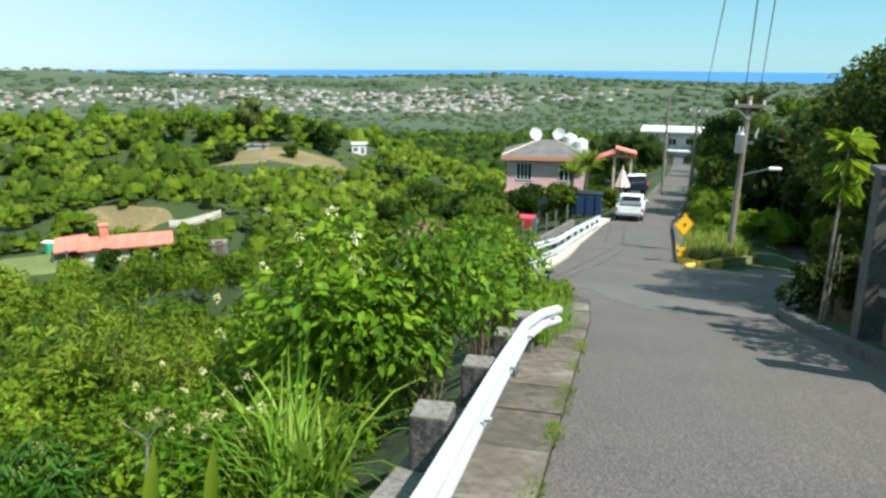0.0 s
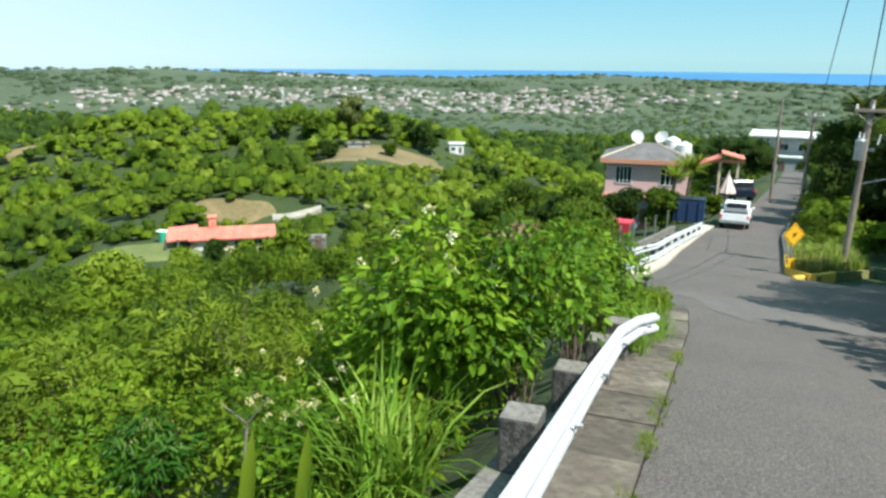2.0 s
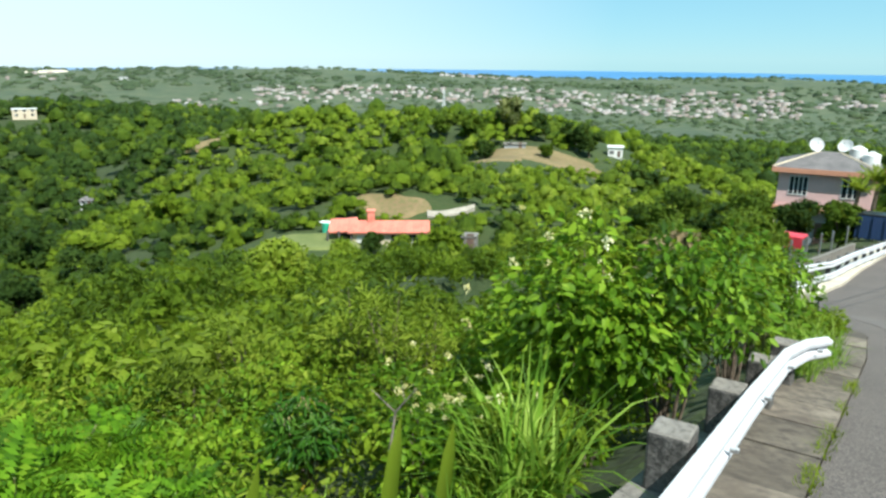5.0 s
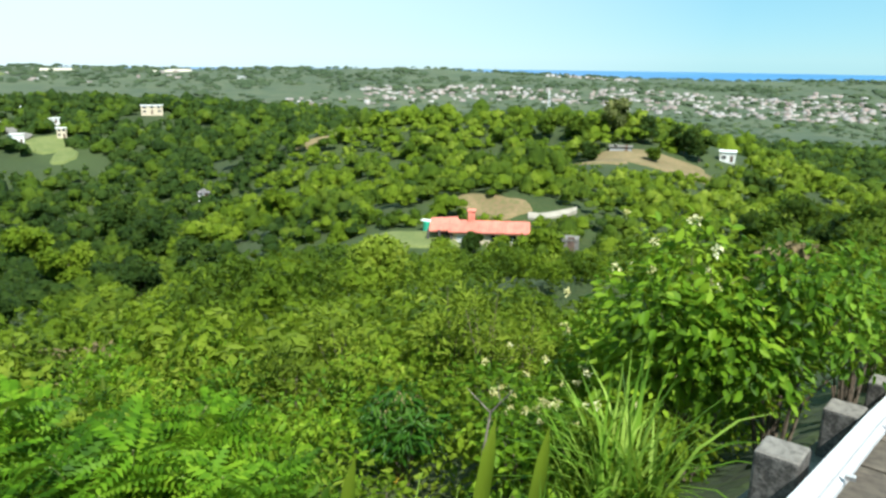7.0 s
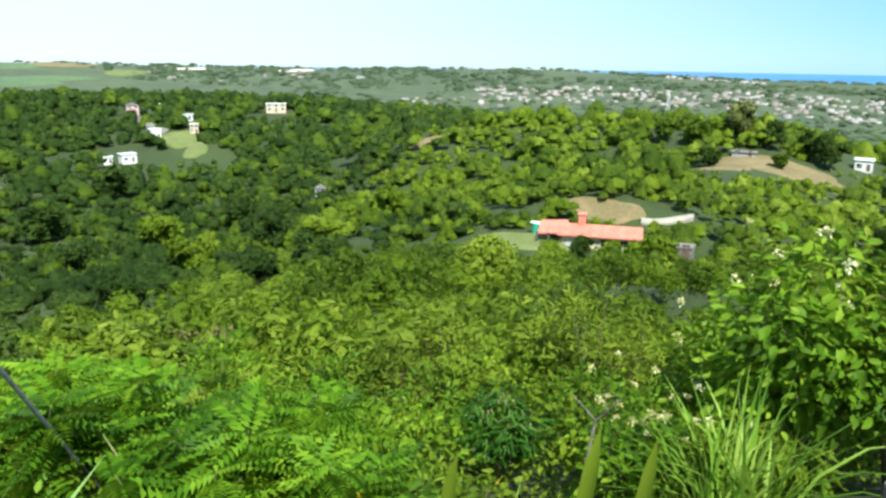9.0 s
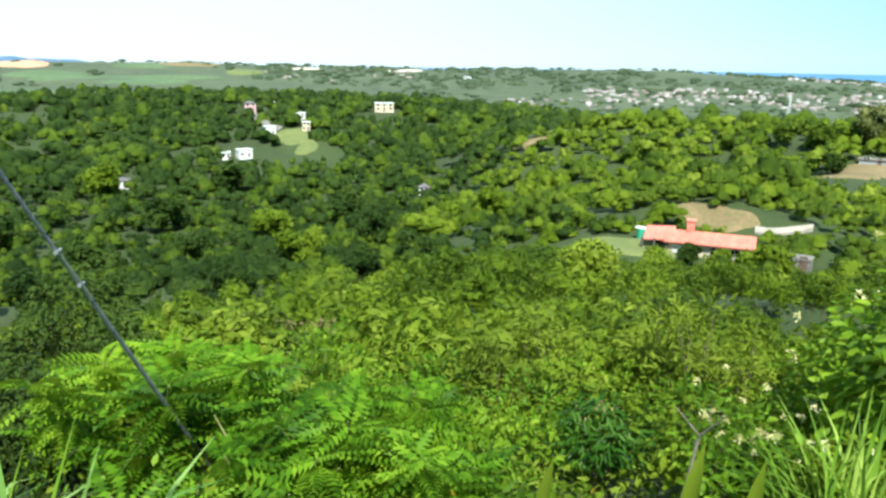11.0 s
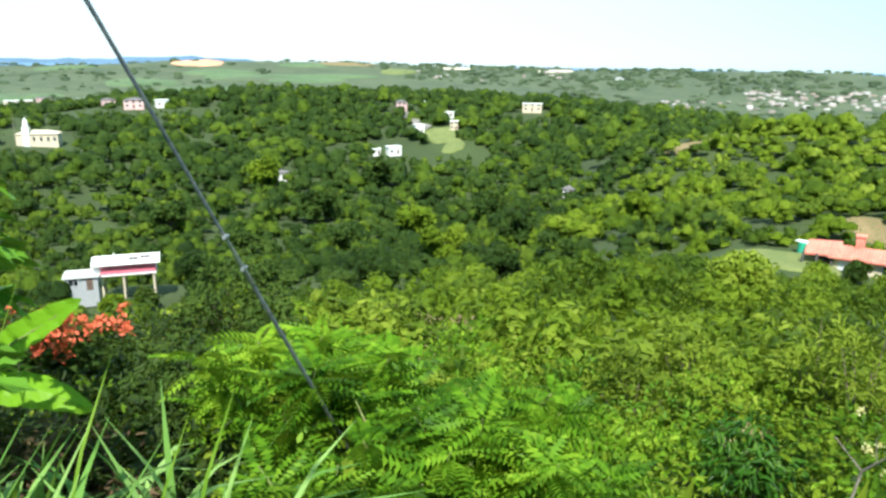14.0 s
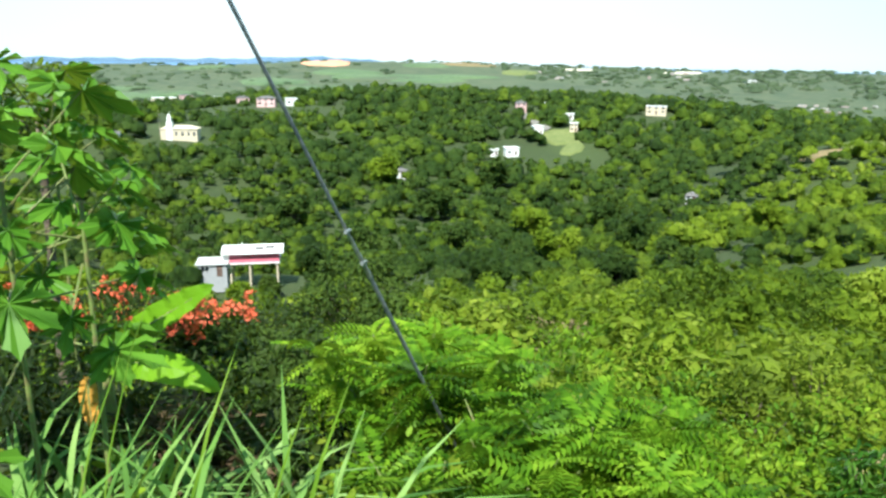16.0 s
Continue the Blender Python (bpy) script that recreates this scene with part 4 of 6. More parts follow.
# grassy island between the two roads, with a yellow kerb
isl = np.arange(24.9, 44, 0.5)
tagged(ribbon("verge_island", isl, lambda u: right_edge(u) + 0.2, lambda u: right_edge(u) + 0.3 + min(2.6, (u - 24.8) * 0.75), 0.16, DRYGRASS, 4, 0.5), "grassy island between two roads", "verge", kind="structure")
tagged(ribbon("kerb_island", np.arange(24.8, 31, 0.3), lambda u: right_edge(u) + 0.02, lambda u: right_edge(u) + 0.22, 0.20, KERB_YELLOW, 1, 0.4), "yellow-painted concrete kerb round the island", "kerb", kind="structure")
kerb2 = part("kerb_tip", boxes((-0.1, 0.1, -0.85, 0.85, -0.3, 0.20), bevel=0.04), KERB_YELLOW)
kerb2.matrix_world = Matrix.Translation(on_road(25.25, 2.75, -0.02)) @ pose(0, 0, 0, 0, 0, ROAD_TURN - 48)
tagged(kerb2, "yellow-painted kerb at the tip of the island", "kerb", kind="structure")
kw = tagged(ribbon("wall_low", np.arange(27, 58, 1.0), lambda u: right_edge(u) + 0.03, lambda u: right_edge(u) + 0.2, 0.2, DARK_CONCRETE, 1, 0.7), "low dark wall along the right of the road", "wall", kind="structure")
r2 = np.random.RandomState(44)


def road_spots(n, u0, u1, v0, v1, rad):
    out = []
    for i in range(n):
        q = on_road(r2.uniform(u0, u1), r2.uniform(v0, v1))
        out.append((q.x, q.y, rad))
    return out


def tuft_on_road(name, label, n, u0, u1, lo, hi, mat, width=2.6, dz=0.12):
    r = np.random.RandomState(n)
    data = []
    for b in (0.5, 0.9, 1.4):
        sh, fc = grass_blade(b)
        u = r.uniform(u0, u1, n)
        p = np.array([tuple(on_road(q, right_edge(q) + 0.3 + r.uniform(0, min(2.4, max(0.15, (q - 24.9) * 0.7))), dz)) for q in u])
        a = r.uniform(0, 6.28, n)
        out = np.stack([np.cos(a), np.sin(a), np.zeros(n)], 1)
        data.append(leaves(sh * np.array([1, width, 1]), fc, p, out, out * 0.2 + np.array([0, 0, 1.0]), r.uniform(lo, hi, n)))
    tagged(leaf_object(name, data, mat), label, "grass", kind="stuff")


tuft_on_road("island_grass", "tall half-dry grass on the island", 1500, 25.4, 38, 0.2, 0.6, LEAF_STRAW)
tuft_on_road("island_green_grass", "green grass on the island", 600, 27.5, 40, 0.25, 0.7, GRASS)


# ---------------------------------------------------------------- poles, wires, sign
def utility_pole(top, foot, lean_x=0.0, arm=True, transformer=False, street_light=False, turn=-14.0, label="weathered wooden utility pole"):
    root = base("utility_pole", *foot, turn)
    h = top - foot[2]
    part("shaft", tubes(((0, 0, -0.6), (lean_x, 0, h), 0.125, 0.09), n=10), WOOD_POLE, root)
    if arm:
        part("crossarm", boxes((lean_x - 0.55, lean_x + 0.55, -0.16, -0.06, h - 0.42, h - 0.30), bevel=0.01), WOOD_POLE, root)
        for s in (-0.48, 0, 0.48):
            part("insulator", tubes(((lean_x + s, -0.11, h - 0.30), (lean_x + s, -0.11, h - 0.14), 0.045, 0.03), n=8), WHITE, root)
        part("brace", tubes(((lean_x - 0.5, -0.13, h - 0.40), (lean_x, -0.12, h - 0.85), 0.015, 0.015), ((lean_x + 0.5, -0.13, h - 0.40), (lean_x, -0.12, h - 0.85), 0.015, 0.015), n=5), STEEL, root)
    if transformer:
        t = part("transformer", tubes(((lean_x - 0.22, -0.18, h - 2.05), (lean_x - 0.22, -0.18, h - 1.38), 0.17, 0.17), ((lean_x - 0.22, -0.18, h - 1.38), (lean_x - 0.22, -0.18, h - 1.32), 0.18, 0.11), n=14), STEEL, root, "grey cylindrical transformer")
        part("bushing", tubes(((lean_x - 0.28, -0.18, h - 1.3), (lean_x - 0.28, -0.18, h - 1.08), 0.035, 0.02), ((lean_x - 0.16, -0.18, h - 1.33), (lean_x - 0.16, -0.18, h - 1.12), 0.035, 0.02), n=6), WHITE, t)
        part("bracket", boxes((lean_x - 0.35, lean_x + 0.25, -0.06, 0.06, h - 1.75, h - 1.65)), STEEL, root)
        part("cutout", tubes(((lean_x + 0.3, -0.15, h - 1.5), (lean_x + 0.36, -0.15, h - 1.15), 0.03, 0.025), n=6), WHITE, root)
    if street_light:
        part("lamp_arm", tubes(((lean_x, 0, h - 2.9), (lean_x + 0.9, -0.2, h - 2.6), 0.025, 0.02), n=6), STEEL, root)
        part("lamp_head", boxes((lean_x + 0.85, lean_x + 1.3, -0.3, -0.10, h - 2.66, h - 2.54), bevel=0.04), WHITE, root, "pale street lamp head")
    return tagged(root, label, "utility pole", group="poles along the road")


p1_foot, p1_top = spot(-21.9, -14.1, 29.5), spot(-21.5, -2.55, 29.5)
utility_pole(p1_top.z, p1_foot, lean_x=0.2, transformer=True, street_light=True, label="weathered wooden pole with transformer and street lamp")
p2_foot, p2_top = spot(-18.75, -10.7, 50), spot(-18.95, -3.4, 50)
utility_pole(p2_top.z, p2_foot, lean_x=0.15, label="weathered wooden utility pole leaning beside the road")
p3_foot, p3_top = spot(-16.8, -9.5, 62), spot(-16.5, -2.6, 62)
utility_pole(p3_top.z, p3_foot, arm=False, label="plain grey utility pole beside the road")


def wire(name, a, b, sag, r=0.011, mat=WIRE, label="black overhead cable strung between poles", category="cable"):
    pts = []
    for i in range(15):
        t = i / 14
        q = a.lerp(b, t)
        q.z -= sag * 4 * t * (1 - t)
        pts.append(q)
    o = part(name, tubes(*[(pts[i], pts[i + 1], r, r) for i in range(14)], n=6), mat)
    return tagged(o, label, category, group="overhead cables")


def through_two(a, b, back):
    """The point on the line from a through b, at the horizontal distance back past b."""
    d = b - a
    return b + d * (back / math.hypot(d.x, d.y))


for a, b, nm in ((p2_top + Vector((0.2, 0, -0.1)), spot(-19.95, 4.15, 16), 0), (p1_top + Vector((0.2, 0, -0.15)), spot(-22.0, 3.95, 13), 1), (p1_top + Vector((0.65, -0.2, -0.2)), spot(-23.1, 3.8, 13), 2)):
    wire("overhead_cable", a, through_two(a, b, 30), 0.0, 0.012 if nm < 2 else 0.010)
for dx in (-0.5, 0.3):
    wire("overhead_cable", p1_top + Vector((dx, 0, -0.2)), p2_top + Vector((dx, 0, -0.2)), 0.35, 0.010)
    wire("overhead_cable", p2_top + Vector((dx, 0, -0.2)), p3_top + Vector((dx * 0.2, 0, -0.2)), 0.3, 0.010)

# guy cable of a pole beside the road
gA, gB = spot(64.0, -29.2, 4.6), spot(80.5, 3.44, 3.05)
gT = through_two(gA, gB, 2.2)
guy = tagged(base("guy_cable", *gA), "thick grey guy cable slanting up from the slope", "guy cable")
inv = Matrix.Translation(-gA)
k1, k2 = gA.lerp(gB, 0.55), gA.lerp(gB, 0.62)
for nm, a, b, ra, rb_, mt in (("strand", gA - (gB - gA) * 0.14, k1, 0.0125, 0.0115, GUY), ("strand", k1, gT, 0.0085, 0.0085, GUY), ("grip", k1 - (gB - gA) * 0.03, k2, 0.0145, 0.009, STEEL)):
    o = part(nm, tubes((a, b, ra, rb_), n=8), mt, guy)
    o.matrix_parent_inverse = inv
for kk in (k1, k2):
    o = part("clamp", tubes((kk + Vector((-0.028, 0.02, 0.007)), kk + Vector((0.031, -0.02, 0.014)), 0.010, 0.010), n=6), STEEL, guy)
    o.matrix_parent_inverse = inv

# yellow diamond sign
sp = spot(-18.55, -14.95, 26.0)
sign = base("road_sign", sp.x, sp.y, sp.z, 20)
part("post", boxes((-0.03, 0.03, -0.03, 0.03, -0.4, 1.75)), STEEL, sign)
dia = part("plate", boxes((-0.29, 0.29, -0.006, 0.006, -0.29, 0.29), bevel=0.004), YELLOW, sign, "yellow diamond warning plate")
dia.matrix_basis = pose(0, -0.04, 1.42, 0, 45, 0)
for q in ((-0.09, 0.09, -0.013, -0.008, -0.02, 0.02), (0.0, 0.04, -0.013, -0.008, -0.12, 0.12)):
    o = part("symbol", boxes(q), BLACK, dia)
bd = part("border", boxes((-0.26, 0.26, -0.012, -0.008, 0.245, 0.26), (-0.26, 0.26, -0.012, -0.008, -0.26, -0.245), (-0.26, -0.245, -0.012, -0.008, -0.26, 0.26), (0.245, 0.26, -0.012, -0.008, -0.26, 0.26)), BLACK, dia)
part("marker", boxes((-0.13, 0.13, -0.055, -0.04, 0.25, 0.62), bevel=0.01), YELLOW, sign, "small yellow marker plate low on the post")
tagged(sign, "yellow diamond road sign on a post at the kerb", "road sign")


# ---------------------------------------------------------------- vehicles
def profile_solid(pts, half, bevel=0.05):
    """A side profile (y, z) drawn out to both sides and rounded."""
    bm = bmesh.new()
    a = [bm.verts.new((-half, y, z)) for y, z in pts]
    b = [bm.verts.new((half, y, z)) for y, z in pts]
    bm.faces.new(a)
    bm.faces.new(b[::-1])
    n = len(pts)
    for i in range(n):
        bm.faces.new((a[i], b[i], b[(i + 1) % n], a[(i + 1) % n]))
    bmesh.ops.recalc_face_normals(bm, faces=bm.faces)
    bmesh.ops.bevel(bm, geom=list(bm.edges), offset=bevel, segments=2, affect='EDGES', profile=0.6)
    return bm


def wheels(root, half, ys, rad):
    for y in ys:
        for s in (-1, 1):
            w = part("wheel", tubes(((s * (half - 0.22), y, rad), (s * half, y, rad), rad, rad), n=20), RUBBER, root)
            part("rim", tubes(((s * (half - 0.05), y, rad), (s * (half + 0.012), y, rad), rad * 0.62, rad * 0.55), n=14), STEEL, w)


def pickup(m):
    root = new("pickup_truck")
    root.matrix_world = m
    part("body", profile_solid([(-2.55, 0.45), (-2.55, 0.98), (2.6, 0.98), (2.65, 0.75), (2.6, 0.42)], 0.90, 0.06), CAR_WHITE, root)
    part("cab", profile_solid([(-0.75, 0.95), (-0.55, 1.62), (0.75, 1.64), (1.45, 1.0)], 0.80, 0.09), CAR_WHITE, root)
    part("hood", profile_solid([(1.2, 0.95), (1.3, 1.06), (2.4, 1.0), (2.58, 0.9)], 0.84, 0.06), CAR_WHITE, root)
    part("rear_window", boxes((-0.64, 0.64, -0.76, -0.60, 1.22, 1.54), bevel=0.03), GLASS, root)
    part("bed_liner", boxes((-0.74, 0.74, -0.86, -0.76, 0.985, 1.19), bevel=0.01), GREY_WALL, root, "grey front panel of the open bed")
    for s in (-1, 1):
        part("side_window", boxes((s * 0.80 - 0.015, s * 0.80 + 0.015, -0.45, 0.75, 1.10, 1.50), bevel=0.01), GLASS, root)
        part("bed_side", boxes((s * 0.84 - 0.06, s * 0.84 + 0.06, -2.5, -0.78, 0.96, 1.08), bevel=0.03), CAR_WHITE, root)
        part("tail_light", boxes((s * 0.81 - 0.08, s * 0.81 + 0.08, -2.60, -2.54, 0.70, 0.95), bevel=0.02), RED, root)
        part("mirror", boxes((s * 1.0 - 0.1, s * 1.0 + 0.1, 0.75, 0.85, 1.08, 1.24), bevel=0.03), CAR_WHITE, root)
    part("bed_floor", boxes((-0.78, 0.78, -2.45, -0.82, 0.985, 1.0)), BLACK, root)
    part("tailgate", boxes((-0.78, 0.78, -2.60, -2.52, 0.58, 1.03), bevel=0.025), CAR_WHITE, root)
    part("bumper", boxes((-0.88, 0.88, -2.72, -2.56, 0.40, 0.56), bevel=0.03), STEEL, root)
    part("number_plate", boxes((-0.17, 0.17, -2.735, -2.722, 0.43, 0.53)), GREY_WALL, root)
    part("windscreen", boxes((-0.66, 0.66, 1.0, 1.03, 1.12, 1.5), bevel=0.01), GLASS, root)
    wheels(root, 0.91, (-1.6, 1.65), 0.36)
    return tagged(root, "white pickup truck parked at the roadside, seen from behind", "pickup truck")


def tilt_on_road(u, v, dz=0.0, turn=0.0):
    z0, z1 = np.interp(u - 1.5, ROAD_U, ROAD_Z), np.interp(u + 1.5, ROAD_U, ROAD_Z)
    return Matrix.Translation(on_road(u, v, dz)) @ pose(0, 0, 0, math.degrees(math.atan2(z1 - z0, 3.0)), 0, ROAD_TURN + turn)


pickup(tilt_on_road(45.5, 0.50, 0.0, -3) @ Matrix.Diagonal((0.86, 0.86, 0.86, 1)))
suv = new("suv")
suv.matrix_world = tilt_on_road(61, 0.2, 0.05, 24)
part("body", profile_solid([(-2.2, 0.4), (-2.25, 1.0), (2.0, 1.0), (2.25, 0.8), (2.2, 0.4)], 0.92, 0.09), CAR_DARK, suv)
part("cabin", profile_solid([(-2.15, 0.97), (-1.9, 1.68), (0.5, 1.70), (1.2, 1.0)], 0.82, 0.10), CAR_DARK, suv)
part("rear_window", boxes((-0.65, 0.65, -2.10, -2.02, 1.15, 1.55), bevel=0.02), GLASS, suv)
for s in (-1, 1):
    part("side_window", boxes((s * 0.82 - 0.015, s * 0.82 + 0.015, -1.7, 0.5, 1.12, 1.52), bevel=0.01), GLASS, suv)
    part("tail_light", boxes((s * 0.8 - 0.08, s * 0.8 + 0.08, -2.27, -2.20, 0.8, 1.0), bevel=0.02), RED, suv)
wheels(suv, 0.93, (-1.4, 1.4), 0.37)
tagged(suv, "dark blue sport utility car parked by the driveway", "car")


# ---------------------------------------------------------------- houses
def window(parent, x, y, z, w, h, turn=0.0, bars=1, frame_mat=None):
    """A window set in a wall whose face looks along -y of its own turn."""
    fm = frame_mat or WHITE
    t = 0.05
    wn_ = part("window", boxes((-w / 2 - t, w / 2 + t, -0.05, 0.06, h, h + t), (-w / 2 - t, w / 2 + t, -0.05, 0.06, -t, 0), (-w / 2 - t, -w / 2, -0.05, 0.06, 0, h), (w / 2, w / 2 + t, -0.05, 0.06, 0, h), *[(-w / 2 + w * (i + 1) / (bars + 1) - 0.03, -w / 2 + w * (i + 1) / (bars + 1) + 0.03, -0.04, 0.05, 0, h) for i in range(bars)]), fm, parent)
    wn_.matrix_basis = pose(x, y, z, 0, 0, turn)
    part("pane", boxes((-w / 2, w / 2, -0.015, 0.015, 0, h)), GLASS, wn_)
    return wn_


def hip_roof(bm, x0, x1, y0, y1, z, rise, over=0.4, thick=0.14):
    x0, x1, y0, y1 = x0 - over, x1 + over, y0 - over, y1 + over
    m = min(x1 - x0, y1 - y0) / 2
    if x1 - x0 >= y1 - y0:
        r0, r1 = (x0 + m, (y0 + y1) / 2), (x1 - m - 0.01, (y0 + y1) / 2)
    else:
        r0, r1 = ((x0 + x1) / 2, y0 + m), ((x0 + x1) / 2, y1 - m - 0.01)
    c = [bm.verts.new(q) for q in ((x0, y0, z), (x1, y0, z), (x1, y1, z), (x0, y1, z))]
    b = [bm.verts.new(q) for q in ((x0, y0, z - thick), (x1, y0, z - thick), (x1, y1, z - thick), (x0, y1, z - thick))]
    a, e = bm.verts.new((*r0, z + rise)), bm.verts.new((*r1, z + rise))
    if x1 - x0 >= y1 - y0:
        fs = [(c[0], c[1], e, a), (c[1], c[2], e), (c[2], c[3], a, e), (c[3], c[0], a)]
    else:
        fs = [(c[0], c[1], a), (c[1], c[2], e, a), (c[2], c[3], e), (c[3], c[0], a, e)]
    for f in fs:
        bm.faces.new(f)
    for i in range(4):
        bm.faces.new((c[i], b[i], b[(i + 1) % 4], c[(i + 1) % 4]))
    bm.faces.new(b[::-1])
    bmesh.ops.recalc_face_normals(bm, faces=bm.faces)
    return bm


def dish(name, x, y, z, rad, tilt, turn):
    root = base(name, x, y, z)
    bm = bmesh.new()
    bmesh.ops.create_uvsphere(bm, u_segments=20, v_segments=12, radius=rad * 1.6)
    bmesh.ops.delete(bm, geom=[v for v in bm.verts if v.co.z > -rad * 1.25], context='VERTS')
    bmesh.ops.translate(bm, verts=bm.verts, vec=(0, 0, rad * 1.6))
    bmesh.ops.solidify(bm, geom=bm.faces[:], thickness=0.02)
    d = part("reflector", bm, GREY_PALE, root)
    d.matrix_basis = pose(0, 0, rad * 1.05, tilt, 0, turn)
    part("feed_arm", tubes(((0, 0, 0.1), (0, 0, rad * 1.1), 0.02, 0.015), n=6), STEEL, d)
    part("feed_horn", tubes(((0, 0, rad * 1.05), (0, 0, rad * 1.3), 0.05, 0.06), n=8), WHITE, d)
    part("mast", tubes(((0, 0, -0.1), (0, 0, rad), 0.04, 0.04), n=8), STEEL, root)
    return tagged(root, "round satellite dish on the grey roof", "satellite dish", group="dishes on the roof")


def pink_house():
    c = spot(-7.9, -9.55, 58)
    z0 = c.z
    h = base("house", c.x, c.y, z0, -9)
    h.matrix_world = h.matrix_world @ Matrix.Diagonal((0.84, 0.84, 0.9, 1))
    part("wall", boxes((-3.3, 3.6, -3.2, 2.4, 0.0, 2.75)), PINK, h, "pale pink rendered upper storey")
    part("floor_slab", boxes((-3.5, 3.8, -3.45, 2.6, -0.28, -0.004)), PEACH, h)
    part("lower_wall", boxes((-3.1, 3.4, -2.6, 2.3, -3.6, -0.285)), GREY_WALL, h, "grey concrete lower storey")
    part("fascia", boxes((-3.8, 4.1, -3.76, -3.56, 2.62, 2.98)), PEACH, h, "peach-coloured eaves band")
    rf = part("roof", hip_roof(bmesh.new(), -3.3, 3.6, -3.2, 2.4, 2.99, 1.05, 0.5), ROOF_GREY, h, "weathered grey shingle hip roof")
    part("ridge_cap", tubes(((-3.75, -3.65, 3.05), (-0.55, -0.4, 4.04), 0.07, 0.07), ((4.05, -3.65, 3.05), (0.85, -0.4, 4.04), 0.07, 0.07), n=6), CREAM, rf)
    for x, bars, w in ((-1.75, 3, 1.3), (2.0, 2, 1.2)):
        window(h, x, -3.21, 0.95, w, 1.35, bars=bars)
    window(h, -2.2, -2.61, -2.3, 1.4, 1.1, bars=1)
    part("door", boxes((-0.2, 0.75, -2.66, -2.60, -3.3, -1.2), bevel=0.01), RUST, h)
    part("column", tubes(((3.45, -3.3, -0.28), (3.45, -3.3, -3.6), 0.13, 0.13), n=10), PINK, h)
    part("column", tubes(((-3.35, -3.3, -0.28), (-3.35, -3.3, -3.6), 0.13, 0.13), n=10), PINK, h)
    tagged(h, "two-storey pale pink house with grey hip roof", "house")
    for x, rad, tl, tn in ((-0.95, 0.62, 68, 10), (1.25, 0.62, 55, -30)):
        q = h.matrix_world @ Vector((x, 0.3, 3.7))
        dish("satellite_dish", q.x, q.y, q.z, rad, tl, tn)
    for x, y in ((2.2, 1.2), (3.2, 0.2)):
        q = h.matrix_world @ Vector((x, y - 0.6, 3.45 if x < 3 else 3.15))
        t = base("water_tank", q.x, q.y, q.z)
        part("tank", tubes(((0, 0, 0), (0, 0, 0.75), 0.55, 0.55), ((0, 0, 0.75), (0, 0, 0.92), 0.55, 0.2), n=18), WHITE, t)
        part("lid", tubes(((0, 0, 0.92), (0, 0, 0.99), 0.18, 0.16), n=12), GREY_PALE, t)
        tagged(t, "white cylindrical water tank on the roof", "water tank", group="tanks on the roof")
    return h


pink_house()
# pergola, parasol, bin and walls beside the house
pg = spot(-12.6, -9.6, 60)
perg = base("pergola", pg.x, pg.y, pg.z, -12)
for x in (-1.6, 0.6, 1.9):
    part("post", boxes((x - 0.09, x + 0.09, -0.09, 0.09, -0.4, 2.5)), CREAM, perg)
part("beam", boxes((-1.9, 2.2, -0.12, 0.12, 2.5, 2.7)), PEACH, perg)
rl = part("canopy", boxes((-1.9, 0.5, -0.5, 1.6, -0.05, 0.05)), ROOF_TILE, perg, "sloping orange roof panel")
rl.matrix_basis = pose(0.2, 0, 2.78, 0, -22, 0)
rl = part("canopy", boxes((0, 1.7, -0.5, 1.6, -0.05, 0.05)), ROOF_TILE, perg, "sloping orange roof panel")
rl.matrix_basis = pose(0.65, 0, 3.25, 0, 14, 0)
tagged(perg, "small open pergola with orange roof beside the house", "pergola")
um = spot(-13.85, -10.15, 57)
par = base("parasol", um.x, um.y, um.z)
part("pole", tubes(((0, 0, -0.3), (0, 0, 2.3), 0.03, 0.03), n=8), WHITE, par)
bm = bmesh.new()
for i in range(16):
    a0, a1 = i * math.pi / 8, (i + 1) * math.pi / 8
    ra, rb2 = (0.62 if i % 2 else 0.5), (0.5 if i % 2 else 0.62)
    v = [bm.verts.new(q) for q in ((0, 0, 2.25), (math.cos(a0) * ra, math.sin(a0) * ra, 0.75), (math.cos(a1) * rb2, math.sin(a1) * rb2, 0.75))]
    bm.faces.new(v)
part("canopy", bm, BLUSH, par, "half-closed pale pink and white canopy")
part("finial", tubes(((0, 0, 2.25), (0, 0, 2.42), 0.03, 0.01), n=6), WHITE, par)
tagged(par, "half-closed pale parasol standing by the house", "parasol")
bn = spot(-11.3, -11.75, 47)
bin_ = base("dumpster", bn.x, bn.y, bn.z, -14)
part("body", boxes((-0.9, 0.9, -0.6, 0.6, 0.12, 1.45), bevel=0.04), BIN_BLUE, bin_)
part("lid", boxes((-0.92, 0.92, -0.62, 0.62, 1.45, 1.53), bevel=0.02), BLACK, bin_)
for x in (-0.6, 0, 0.6):
    part("rib", boxes((x - 0.04, x + 0.04, -0.66, -0.6, 0.15, 1.4)), BIN_BLUE, bin_)
part("wheel", tubes(((-0.7, 0, 0), (-0.6, 0, 0), 0.12, 0.12), ((0.6, 0, 0), (0.7, 0, 0), 0.12, 0.12), n=10), RUBBER, bin_)
tagged(bin_, "dark blue steel dumpster behind the guard rail", "dumpster")
tagged(ribbon("wall_roadside", np.arange(22, 46, 1.0), lambda u: left_edge(u) - 2.6, lambda u: left_edge(u) - 2.42, -0.3, CONCRETE, 1, 2.8), "grey concrete retaining wall below the rail", "wall", kind="structure")
